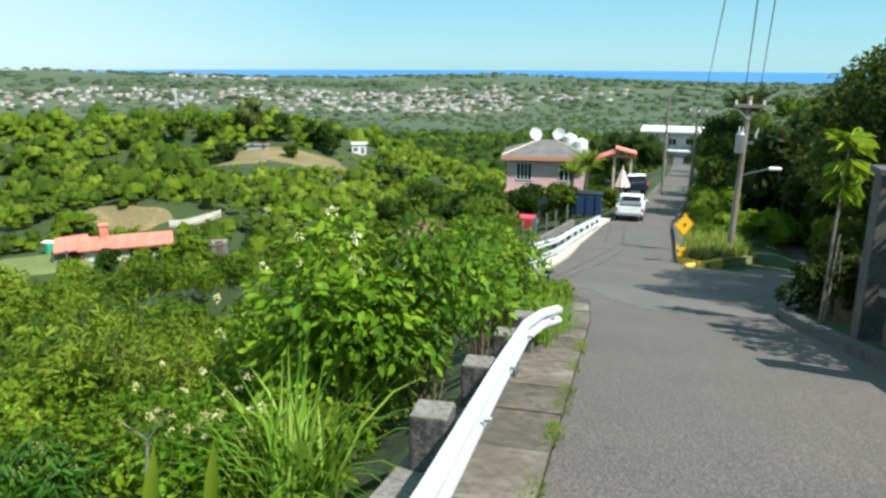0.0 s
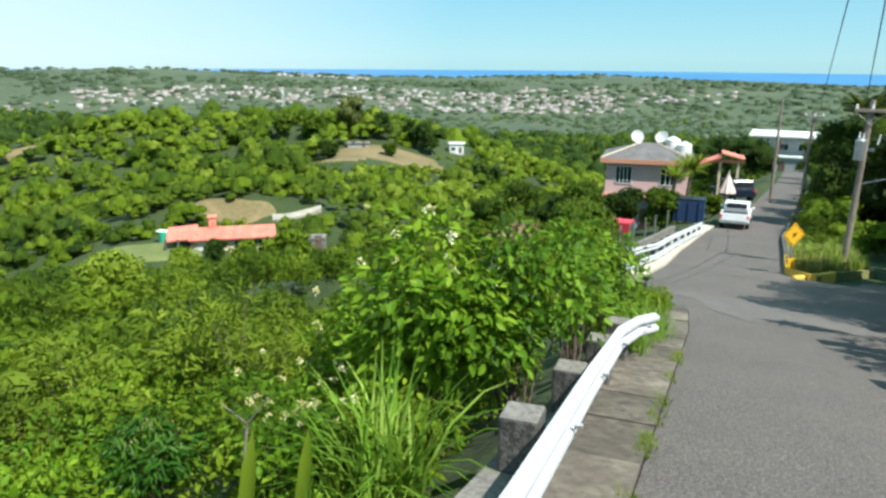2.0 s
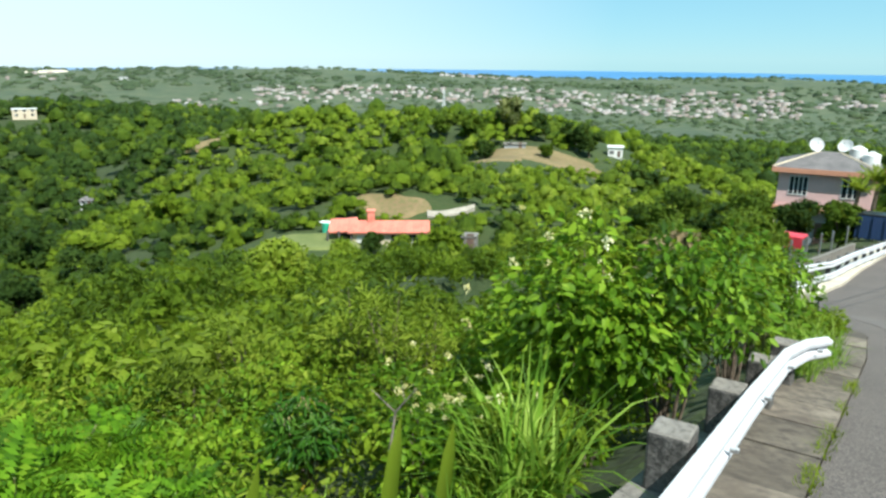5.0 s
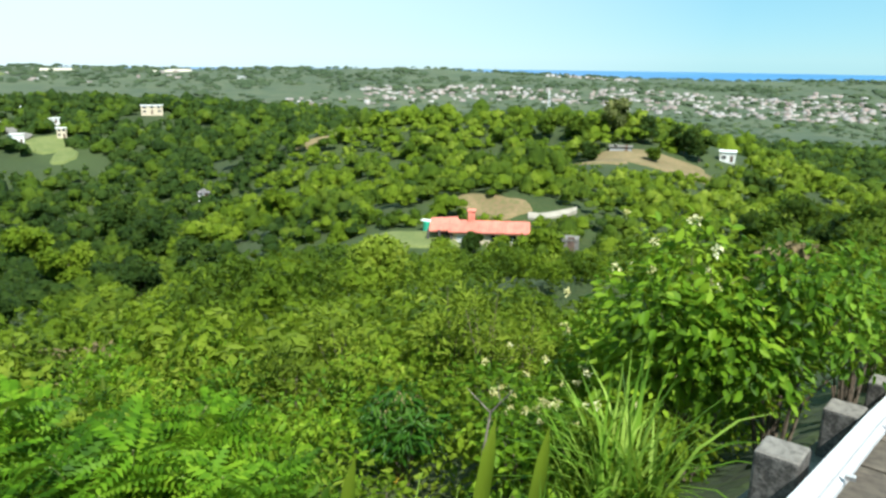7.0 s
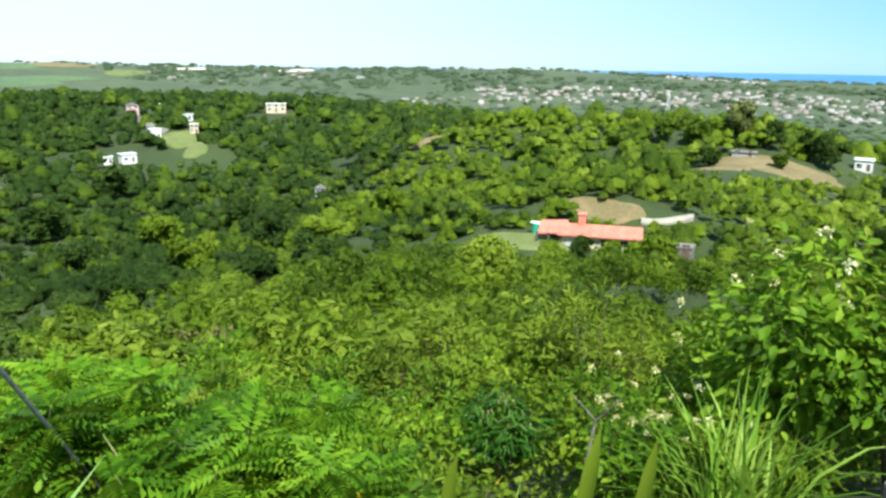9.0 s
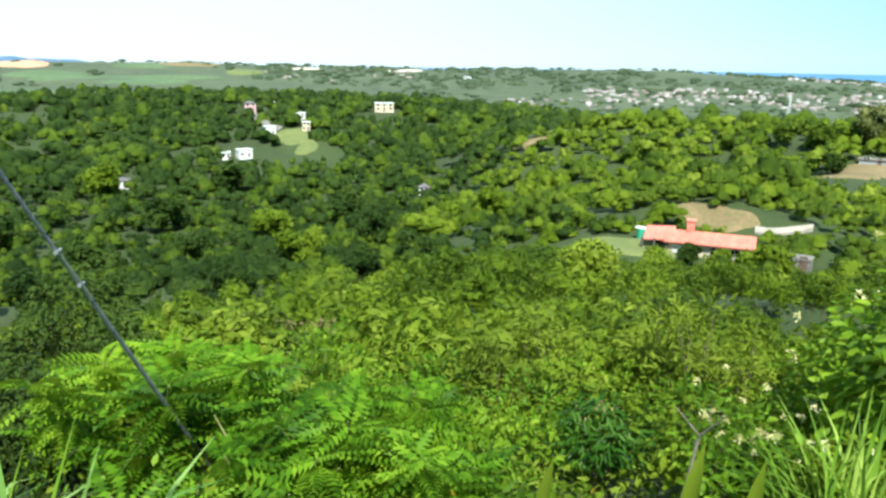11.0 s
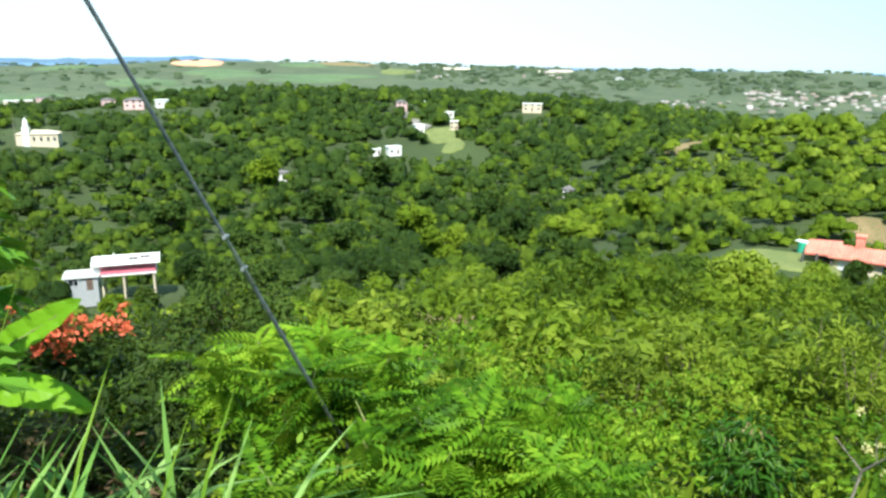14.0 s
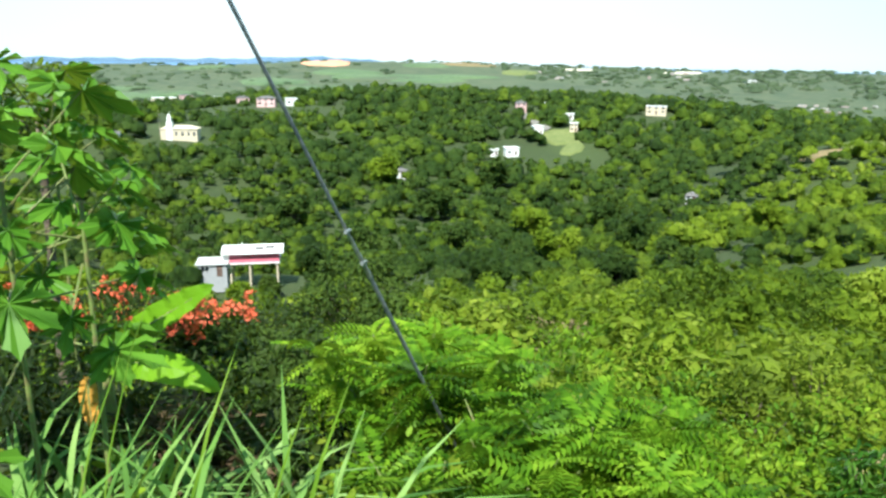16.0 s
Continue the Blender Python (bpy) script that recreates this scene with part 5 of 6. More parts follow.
for u in np.arange(24, 45, 3.2):
    q = on_road(u, left_edge(u) - 2.5, -0.2)
    tagged(part("fence_post", tubes((q, q + Vector((0, 0, 1.0)), 0.045, 0.045), n=8), STEEL), "thin grey steel fence post on the wall", "fence post", group="fence posts on the wall")
rd = spot(-6.25, -13.15, 38)
aw = base("awning", rd.x, rd.y, rd.z, -20)
part("cloth", boxes((-0.65, 0.65, -0.5, 0.5, 0.75, 0.83), (-0.65, 0.65, -0.53, -0.5, 0.3, 0.8)), RED, aw, "red cloth top")
part("leg", tubes(((-0.6, 0.4, -2.2), (-0.6, 0.4, 0.76), 0.03, 0.03), ((0.6, 0.4, -2.2), (0.6, 0.4, 0.76), 0.03, 0.03), n=6), STEEL, aw)
tagged(aw, "small red awning on thin legs below the road", "awning")


def simple_house(name, c, w, d, h, turn, wall, roof, rise=0.0, label="", storeys=1, group="", base_drop=3.0, over=0.35):
    """A small house: wall block, flat slab or hip roof, windows and a door in the face towards the valley."""
    root = base(name, *c, turn)
    part("wall", boxes((-w / 2, w / 2, -d / 2, d / 2, -base_drop, h)), wall, root)
    if rise:
        part("roof", hip_roof(bmesh.new(), -w / 2, w / 2, -d / 2, d / 2, h + 0.15, rise, over), roof, root)
    else:
        part("roof", boxes((-w / 2 - over, w / 2 + over, -d / 2 - over, d / 2 + over, h + 0.004, h + 0.28)), roof, root)
    n = max(2, int(w / 3))
    sh = h / storeys
    for k in range(storeys):
        for i in range(n):
            x = -w / 2 + w * (i + 0.5) / n
            if k == 0 and i == n // 2:
                part("door", boxes((x - 0.5, x + 0.5, -d / 2 - 0.03, -d / 2 + 0.03, 0.0, 2.1)), RUST, root)
            else:
                window(root, x, -d / 2 - 0.01, k * sh + 0.95, min(1.5, w / n * 0.55), 1.15)
    return tagged(root, label or "small pale concrete house among trees", "house", group=group)


def face_camera(c):
    return math.degrees(math.atan2(-c[0], c[1]))


# big white building down the road
c = spot(-17.3, -7.6, 150)
bb = simple_house("building", c, 9.5, 9, 6.6, -18, GREY_WALL, WHITE, label="white-roofed concrete building at the foot of the hill", storeys=2, over=1.2, base_drop=8)
part("canopy", boxes((-5.6, 6.2, -7.2, -5.8, 3.2, 3.5)), WHITE, bb)
part("column", boxes((-0.8, -0.5, -5.9, -5.6, 3.5, 6.6)), RUST, bb)
part("lower_roof", boxes((1.0, 4.5, -14, -9, -2.2, -1.9)), WHITE, bb)
part("lower_wall", boxes((1.3, 4.2, -13.6, -9.2, -9, -2.21)), GREY_WALL, bb)

# house with the terracotta roofs
tc = spot(24.6, -14.1, 115)
th = base("house", tc.x, tc.y, tc.z, 22)
part("wall", boxes((-4.5, 7.0, -3.0, 3.2, -2.5, 2.4)), CREAM, th, "cream wall half hidden by trees")
rf = part("roof", boxes((-5.2, 7.6, -3.9, 0.1, -0.1, 0.1)), ROOF_TILE, th, "sunlit terracotta tile roof slope")
rf.matrix_basis = pose(0, 0, 3.35, 16, 0, 0)
rf2 = part("roof", boxes((-5.2, 7.6, 0.1, 4.1, -0.1, 0.1)), ROOF_TILE, th, "terracotta tile roof slope")
rf2.matrix_basis = pose(0, 0, 3.35, -16, 0, 0)
rf3 = part("roof", boxes((-4.0, 0.4, -2.6, 2.4, -0.1, 0.1)), ROOF_TILE, th, "lower terracotta porch roof")
rf3.matrix_basis = pose(-4.4, -0.6, 3.0, 12, -4, 0)
for k, (rr, x0, x1, y0, y1) in enumerate(((rf, -5.2, 7.6, -3.9, 0.1), (rf3, -4.0, 0.4, -2.6, 2.4))):
    for x in np.arange(x0 + 0.2, x1, 0.42):
        part("tile", tubes(((x, y0, 0.1), (x, y1, 0.1), 0.11, 0.11), n=6), ROOF_TILE, rr)
part("chimney", boxes((-2.3, -1.2, -0.6, 0.5, 2.8, 5.0), (-2.45, -1.05, -0.75, 0.65, 5.0, 5.25), bevel=0.03), ROOF_TILE, th, "broad terracotta chimney")
part("porch_floor", boxes((-8.6, -4.5, -3.6, 2.0, -0.4, 0.0)), DARK_CONCRETE, th)
part("porch_wall", boxes((-8.6, -3.6, -3.75, -3.55, -1.6, 0.75)), RUST, th)
part("porch_back", boxes((-8.4, -4.5, 1.7, 1.9, 0, 2.6)), DARK_CONCRETE, th)
for x in (-8.4, -6.6, -4.7):
    part("porch_post", boxes((x - 0.14, x + 0.14, -3.4, -3.12, 0, 2.55)), DARK_CONCRETE, th)
part("garage_door", boxes((-3.9, -1.2, -3.05, -2.96, -0.2, 1.9)), GREY_PALE, th)
window(th, 2.2, -3.01, 0.7, 1.4, 1.2)
window(th, 4.8, -3.01, 0.7, 1.4, 1.2)
tagged(th, "low house with terracotta tile roofs and porch in the woods", "house")
ob_c = spot(17.9, -14.4, 106)
sh = simple_house("outbuilding", ob_c, 3.4, 2.4, 1.5, 10, CONCRETE, CONCRETE, label="small pale masonry outbuilding beside the tiled house", over=0.1)


def patch(name, cx, cy, rx, ry, turn, mat, label, category, lift=0.25, seed=0):
    """A piece of open ground with an uneven outline, laid on the slope."""
    r = np.random.RandomState(seed)
    ph = r.uniform(0, 6.28, 3)
    ct, st = math.cos(radians(turn)), math.sin(radians(turn))
    verts, faces = [], []
    n, m = 36, 7
    for k in range(1, m + 1):
        for i in range(n):
            a = i * 2 * math.pi / n
            q = k / m * (1 + 0.13 * math.sin(2 * a + ph[0]) + 0.09 * math.sin(3 * a + ph[1]) + 0.05 * math.sin(7 * a + ph[2]))
            x, y = math.cos(a) * rx * q, math.sin(a) * ry * q
            X, Y = cx + x * ct - y * st, cy + x * st + y * ct
            verts.append((X, Y, gz(X, Y) + lift - (0.6 + lift if k == m else 0)))
    verts.append((cx, cy, gz(cx, cy) + lift))
    for k in range(m - 1):
        faces += [(k * n + i, (k + 1) * n + i, (k + 1) * n + (i + 1) % n, k * n + (i + 1) % n) for i in range(n)]
    faces += [(len(verts) - 1, i, (i + 1) % n) for i in range(n)]
    return tagged(raw(name, verts, faces, mat, smooth=True), label, category, kind="structure")


patch("lawn", *P(30.2, 113, 0)[:2], 8.0, 6.0, 30, LAWN, "mown lawn beside the tiled house", "lawn", seed=1)
patch("dry_bank", *P(23.8, 132, 0)[:2], 7.5, 4.0, 15, DRY, "bare dry bank behind the tiled house", "bank", seed=2)
dw_v = [P(a_, d_ + w_, gz(*P(a_, d_ + w_, 0)[:2]) + 0.55 + z_) for a_, d_ in ((21.0, 127.5), (20.2, 127), (19.4, 127.2), (18.6, 128), (17.8, 129), (17.2, 131)) for w_, z_ in ((0, -0.9), (0, -0.15), (1.6, 0.0))]
dw = raw("driveway", dw_v, [(3 * k + i_, 3 * k + i_ + 1, 3 * k + i_ + 4, 3 * k + i_ + 3) for k in range(5) for i_ in range(2)], PALE_CONCRETE)
tagged(dw, "pale gravel driveway on the spur", "driveway", kind="structure")
kx, ky = P(11.5, 236, 0)[:2]
patch("dry_knoll", kx, ky, 23, 13, 10, DRY, "dry grassy knoll among the trees", "knoll", 0.5, seed=3)
k2x, k2y = P(15.5, 222, 0)[:2]
patch("dry_knoll_side", k2x, k2y, 8, 9, 0, DRY, "dry grass on the knoll's flank", "knoll", 0.5, seed=4)
simple_house("ruin", land_spot(14.2, -6.75, 180)[0], 7, 4, 1.3, 14, GREY_WALL, CONCRETE, label="low grey concrete ruin on the knoll")
simple_house("house", land_spot(6.55, -7.15, 200)[0], 5, 5, 3.2, 6, WHITE, WHITE, label="small white house behind the knoll")
gx, gy = P(56.3, 394, 0)[:2]
patch("village_field", gx, gy, 11, 18, 56, LAWN, "pale grassy field between the village houses", "field", 0.8, seed=5)
gx, gy = P(55.2, 372, 0)[:2]
patch("village_field_low", gx, gy, 6, 14, 50, LAWN, "grassy strip below the village", "field", 0.8, seed=6)
tn = spot(28.9, -12.7, 119)
bt = base("garden_tub", tn.x, tn.y, tn.z)
part("tub", tubes(((0, 0, -1.5), (0, 0, 0.3), 1.0, 0.95), n=16), TEAL, bt)
part("rim", boxes((-1.3, 1.0, -0.6, 0.6, 0.3, 0.5), bevel=0.08), WHITE, bt)
tagged(bt, "green and white garden pool tub on the lawn", "garden tub")

for k_, (az, d) in enumerate(((35.6, 296), (37.4, 284))):
    p = polar(az, d)
    patch("grassy_ridge", p.x, p.y, 9, 5, az, (RIDGE_GRASS, DRY)[k_], "pale grassy crest of the spur", "ridge", 0.8, seed=20 + k_)
VILLAGE = ((49.25, -4.25, 450, 15, 7, 4.5, 1), (59.9, -7.65, 380, 9, 7, 3.4, 0), (61.2, -7.7, 380, 5, 5, 2.6, 0), (55.2, -5.75, 410, 5.5, 6, 4.6, 1), (57.95, -6.0, 405, 7, 6, 4.0, 0), (59.3, -4.3, 450, 8, 7, 5.0, 2), (55.6, -4.75, 440, 8, 6, 2.6, 0), (57.2, -4.0, 465, 6, 6, 3.0, 0),
           (89.6, -6.6, 300, 9, 8, 4.2, 3), (85.8, -3.65, 480, 18, 9, 4.0, 1), (84.3, -3.5, 490, 10, 8, 4.5, 2), (81.7, -3.65, 480, 13, 9, 5.0, 0), (78.6, -4.1, 460, 14, 9, 4.5, 2), (80.3, -3.9, 470, 9, 8, 3.5, 2), (82.2, -7.8, 280, 5, 5, 3.2, 3), (82.1, -7.7, 250, 5, 5, 2.6, 3), (68.5, -9.5, 240, 5, 4, 2.4, 3), (46.1, -10.5, 215, 4, 4, 1.8, 3), (76.8, -4.0, 470, 9, 8, 3.5, 0))
for az, el, d, w, dp, h, tone in VILLAGE:
    c, dist = land_spot(az, el, 0.75 * d)
    w, dp = 0.76 * w * dist / d, 0.8 * dp * dist / d
    simple_house("house", c + Vector((0, 0, 0.5)), w, dp, h, az + (17 * ((int(az * 10) % 5) - 2) / 2), (WHITE, CREAM, PINK, GREY_PALE)[tone], (WHITE, WHITE, ROOF_GREY, ROOF_GREY)[tone], rise=(0 if tone < 2 else 1.2), label=("white flat-roofed house among the trees", "cream flat-roofed house among the trees", "pinkish house with grey roof among trees", "pale grey house with hip roof among trees")[tone], storeys=2 if h > 4 else 1, group="houses on the far hill", base_drop=4)
lane = raw("lane", [tuple(land_spot(a_, e_, 300)[0] + Vector((0, 0, 1.5))) for a_, e_ in ((59.0, -4.5), (57.7, -5.3), (56.9, -5.6), (57.3, -5.9), (58.1, -5.6), (59.5, -4.7))], [(0, 1, 4, 5), (1, 2, 3, 4)], CONCRETE)
tagged(lane, "pale lane between the village houses", "lane", kind="structure")

# church
cc, _d = land_spot(84.7, -6.4, 280)
cc.z += 1.0
ch = base("church", cc.x, cc.y, cc.z, 70)
ch.matrix_world = ch.matrix_world @ Matrix.Diagonal((0.8, 0.8, 0.85, 1))
part("nave", boxes((-11, 9, -4.5, 4.5, -8, 4.4)), CREAM, ch, "long cream-coloured nave")
part("roof", hip_roof(bmesh.new(), -11, 9, -4.5, 4.5, 4.6, 1.6, 0.5), CREAM, ch)
tw = part("tower", boxes((-7.6, -4.4, -4.9, -1.6, -6, 8.0)), WHITE, ch, "white steeple")
part("belfry", boxes((-7.0, -5.0, -4.3, -2.2, 8.0, 10.5)), WHITE, tw)
part("spire", tubes(((-6.0, -3.25, 10.5), (-6.0, -3.25, 12.6), 1.2, 0.05), n=8), WHITE, tw)
part("mast", tubes(((-12.5, 0, -4), (-12.5, 0, 14.5), 0.12, 0.08), n=6), WOOD_POLE, ch)
for x in (-2.4, 1.0, 4.4, 7.4):
    window(ch, x, -4.51, 1.0, 1.2, 2.2)
tagged(ch, "cream church with a white steeple on the hill", "church")

# house on stilts with a white roof
sc = spot(80.1, -15.75, 135)
st = base("stilt_house", sc.x, sc.y, sc.z + 0.7, 76)
st.matrix_world = st.matrix_world @ Matrix.Diagonal((0.84, 0.84, 0.84, 1))
part("wall", boxes((-5.0, 5.4, -3.2, 3.4, 0.0, 1.9)), PINK_HOT, st, "hot pink wall under the eaves")
part("side_wall", boxes((-6.6, -5.004, -3.0, 3.2, -1.2, 2.2)), WHITE, st)
part("floor_slab", boxes((-5.4, 5.6, -3.5, 3.5, -0.25, -0.004)), WHITE, st)
rf = part("roof", boxes((-6.6, 6.4, -4.2, 0.0, -0.07, 0.07)), WHITE, st, "white sheet roof with dark stains")
rf.matrix_basis = pose(0, 0, 3.1, 13, 0, 0)
rf = part("roof", boxes((-6.6, 6.4, 0.0, 4.2, -0.07, 0.07)), WHITE, st, "white sheet roof")
rf.matrix_basis = pose(0, 0, 3.1, -13, 0, 0)
for q in ((0.4, 2.3, -2.6, -1.0), (2.6, 4.6, -2.0, -0.6), (-0.9, 0.1, -3.0, -2.2)):
    o = part("stain", boxes((q[0], q[1], q[2], q[3], 0.075, 0.085)), ROOF_GREY, rf)
    o.parent = st
    o.matrix_basis = pose(0, 0, 3.1, 13, 0, 0)
for x in (-4.8, -0.8, 5.0):
    for y in (-3.0, 3.0):
        part("stilt", boxes((x - 0.18, x + 0.18, y - 0.18, y + 0.18, -8, -0.26)), CREAM, st)
part("vent_pipe", tubes(((-2.4, -1, 2.8), (-2.4, -1, 3.9), 0.18, 0.16), n=8), WHITE, st)
tagged(st, "pink house on concrete stilts with white sheet roof", "house")
simple_house("shed", spot(83.2, -16.4, 134), 5, 4, 2.2, 76, GREY_WALL, GREY_PALE, label="grey shed with pale roof beside the stilt house")


# ---------------------------------------------------------------- town on the plain
def town():
    r = np.random.RandomState(12)
    vs, fs = [], []
    cube = np.array([(x, y, z) for x in (-0.5, 0.5) for y in (-0.5, 0.5) for z in (0, 1)])
    cf = np.array([(0, 1, 3, 2), (4, 6, 7, 5), (0, 4, 5, 1), (2, 3, 7, 6), (1, 5, 7, 3)])
    k = 0
    for az0, az1, d0, d1, n, big in ((15, 34, 1080, 1330, 190, 0.8), (-6, 16, 1020, 1400, 300, 0.9), (-14, 2, 1300, 1600, 70, 1.3), (13, 20, 1720, 1840, 36, 1.1), (43, 60, 1450, 1700, 12, 1.2), (30, 42, 1000, 1120, 22, 0.8)):
        for i in range(n):
            az, d = r.uniform(az0, az1), r.uniform(d0, d1)
            p = polar(az, d)
            w, l, h = r.uniform(5, 11) * big, r.uniform(5, 9) * big, r.choice([2.2, 2.6, 3.0, 5.0]) * big ** 0.5
            a = r.uniform(0, 1.57)
            v = cube * np.array([w, l, h + 3])
            v = np.stack([v[:, 0] * math.cos(a) - v[:, 1] * math.sin(a) + p.x, v[:, 0] * math.sin(a) + v[:, 1] * math.cos(a) + p.y, v[:, 2] + gz(p.x, p.y) - 3], 1)
            vs.append(v)
            fs.append(cf + k)
            k += 8
    me = fast_mesh("town", np.concatenate(vs), np.concatenate(fs))
    me.materials.append(TOWNMAT)
    tagged(new("town", me), "white and pale houses of a town on the plain", "town", kind="stuff")


town()
for az, el, d, w, dp, h in ((4.6, -4.35, 1080, 84, 30, 6), (9.6, -4.75, 985, 46, 22, 4), (-1.0, -3.15, 1480, 40, 20, 5), (-6.5, -2.85, 1560, 110, 20, 5)):
    c = spot(az, el, d)
    hall = base("market_hall", *c, az)
    part("wall", boxes((-w / 2, w / 2, -dp / 2, dp / 2, -12, h)), GREY_PALE, hall)
    part("roof", hip_roof(bmesh.new(), -w / 2, w / 2, -dp / 2, dp / 2, h + 0.3, 3.5, 1.0), WHITE, hall)
    tagged(hall, "long hall with a wide white roof in town", "hall", group="halls in the town")
for az, el, d, h, w in ((19.75, -4.25, 1000, 32, 4.5),):
    c = spot(az, el, d)
    tw = base("lattice_mast", *c)
    bm = bmesh.new()
    for sx, sy in ((-1, -1), (1, -1), (1, 1), (-1, 1)):
        tube(bm, (sx * w / 2, sy * w / 2, -3), (sx * 0.6, sy * 0.6, h), 0.35, 0.25, 5)
    for k in range(7):
        z0, z1 = h * k / 7, h * (k + 1) / 7
        f0, f1 = w / 2 + (0.6 - w / 2) * k / 7, w / 2 + (0.6 - w / 2) * (k + 1) / 7
        tube(bm, (-f0, -f0, z0), (f1, -f1, z1), 0.2, 0.2, 4)
        tube(bm, (f0, -f0, z0), (-f1, -f1, z1), 0.2, 0.2, 4)
    part("frame", bm, GREY_PALE, tw)
    part("antenna", tubes(((0, 0, h), (0, 0, h + 5), 0.25, 0.1), n=5), WHITE, tw)
    tagged(tw, "pale steel lattice mast rising over the town", "mast")
c = spot(43.1, -2.55, 1500)
blk = simple_house("tower_block", c, 24, 16, 26, 60, GREY_PALE, GREY_PALE, label="pale tower block far off on the plain", storeys=7, base_drop=10)
c = spot(44.3, -2.5, 1520)
simple_house("tower_block", c, 26, 16, 14, 60, GREY_PALE, GREY_PALE, label="lower pale block beside the tower", storeys=4, base_drop=10)
for nm, az, d, rx, ry, mat, lb in (("soil_cut", 74.0, 1730, 52, 50, SOIL, "bare orange soil cut in a hillside"), ("pale_quarry", 55.3, 1760, 38, 14, GRAVEL, "pale quarry on a far hillside"), ("bright_field", 59.6, 1600, 40, 60, LAWN, "bright green field on the far plain"), ("tan_slope", 63.5, 1800, 70, 50, DRY, "dry tan slope on the far hills"), ("far_field", 47.8, 1700, 40, 16, GRAVEL, "pale bare ground on the far plain")):
    p = polar(az, d)
    patch(nm, p.x, p.y, rx, ry, az, mat, lb, "field", 3.0, seed=int(az))

# fields on the far plain, haze put into their greens
rf_ = np.random.RandomState(61)
for k_ in range(18):
    az, d = rf_.uniform(60, 98), rf_.uniform(1150, 2050)
    p = polar(az, d)
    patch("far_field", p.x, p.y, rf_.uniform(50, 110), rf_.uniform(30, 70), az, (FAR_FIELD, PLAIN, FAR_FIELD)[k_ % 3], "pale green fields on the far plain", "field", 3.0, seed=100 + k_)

# mountains on the far left, distance haze painted in as their blue
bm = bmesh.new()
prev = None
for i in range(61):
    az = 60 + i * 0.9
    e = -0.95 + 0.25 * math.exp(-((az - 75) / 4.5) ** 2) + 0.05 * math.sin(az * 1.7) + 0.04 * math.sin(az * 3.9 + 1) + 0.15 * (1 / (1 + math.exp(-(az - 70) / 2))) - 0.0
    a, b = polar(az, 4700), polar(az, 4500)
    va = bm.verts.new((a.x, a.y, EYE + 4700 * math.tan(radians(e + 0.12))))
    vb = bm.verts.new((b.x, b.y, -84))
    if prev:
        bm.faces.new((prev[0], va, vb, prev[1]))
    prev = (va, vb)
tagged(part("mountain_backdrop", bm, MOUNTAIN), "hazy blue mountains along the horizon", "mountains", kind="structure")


# ---------------------------------------------------------------- right bank
def tree(label, x, y, h, w, mat, seed, n, leaf, trunk_r=0.12, z=None, shape=BLADE, faces=BLADE_F, bare=0.35, puffs=12):
    r = np.random.RandomState(seed)
    z0 = gz(x, y) if z is None else z
    root = base("tree", x, y, z0)
    bm = bmesh.new()
    fork = Vector((r.uniform(-0.2, 0.2), r.uniform(-0.2, 0.2), h * bare))
    tube(bm, (0, 0, -0.4), fork, trunk_r, trunk_r * 0.7, 9)
    c = []
    for i in range(puffs):
        a, q = i * 2.4 + r.uniform(-0.3, 0.3), w * math.sqrt(r.uniform(0.02, 1)) * 0.7
        c.append((math.cos(a) * q, math.sin(a) * q, h * r.uniform(bare + 0.08, 0.86) - 0.12 * q))
        mid = fork.lerp(Vector(c[-1]), 0.5) + Vector((0, 0, 0.1 * h * 0.3))
        tube(bm, fork, mid, trunk_r * 0.45, trunk_r * 0.28, 6)
        tube(bm, mid, c[-1], trunk_r * 0.28, trunk_r * 0.08, 5)
    part("trunk", bm, BARK, root)
    c = np.array(c)
    pr = r.uniform(0.28, 0.46, puffs) * w
    pos, dirn = puff_points(r, c, pr, n)
    ax = dirn * np.array([1, 1, 0.4]) + r.normal(0, 0.6, (n, 3)) - np.array([0, 0, 0.25])
    nm = dirn * 0.7 + np.array([0.2, 0, 0.7]) + r.normal(0, 0.4, (n, 3))
    data = [leaves(shape, faces, pos, ax, nm, leaf * r.uniform(0.6, 1.3, n))]
    if shape is DIAMOND:
        data.append(shell(r, c, pr * 0.72, 7, 4, -0.5))
    leaf_object("crown", data, mat, root)
    return tagged(root, label, "tree")


# the first tree is an unseen addition that throws shade over wall and kerb
RIGHT = ((9.5, 6.8, 6.5, 2.2, 0), (15.4, 5.3, 5.6, 1.9, 0), (17.8, 5.9, 6.6, 2.0, 0), (20.6, 6.4, 7.2, 2.1, 2), (24.0, 7.4, 7.4, 2.2, 0), (28.2, 8.6, 7.6, 2.4, 0), (33, 9.2, 8, 2.6, 0), (38, 9.4, 7.6, 2.6, 0), (14.6, 7.0, 8.0, 2.3, 0), (30, 13, 9.4, 3.8, 1), (23, 12, 9.4, 3.4, 0), (17, 9.4, 9.2, 2.8, 2), (44, 8.8, 7.0, 2.8, 0), (52, 9.2, 6.8, 2.8, 0), (60, 9.5, 7.0, 3.0, 0), (41, 15, 10, 4.0, 1), (70, 11.5, 7, 3.2, 0), (80, 12, 7, 3, 0), (92, 13, 7, 3, 0), (47, 6.4, 3.6, 1.5, 0), (56, 7.4, 4.0, 1.6, 0), (66, 8.6, 4.5, 1.8, 0), (50, 6.2, 3.0, 1.2, 0), (19.2, 8.2, 7.6, 2.2, 0))
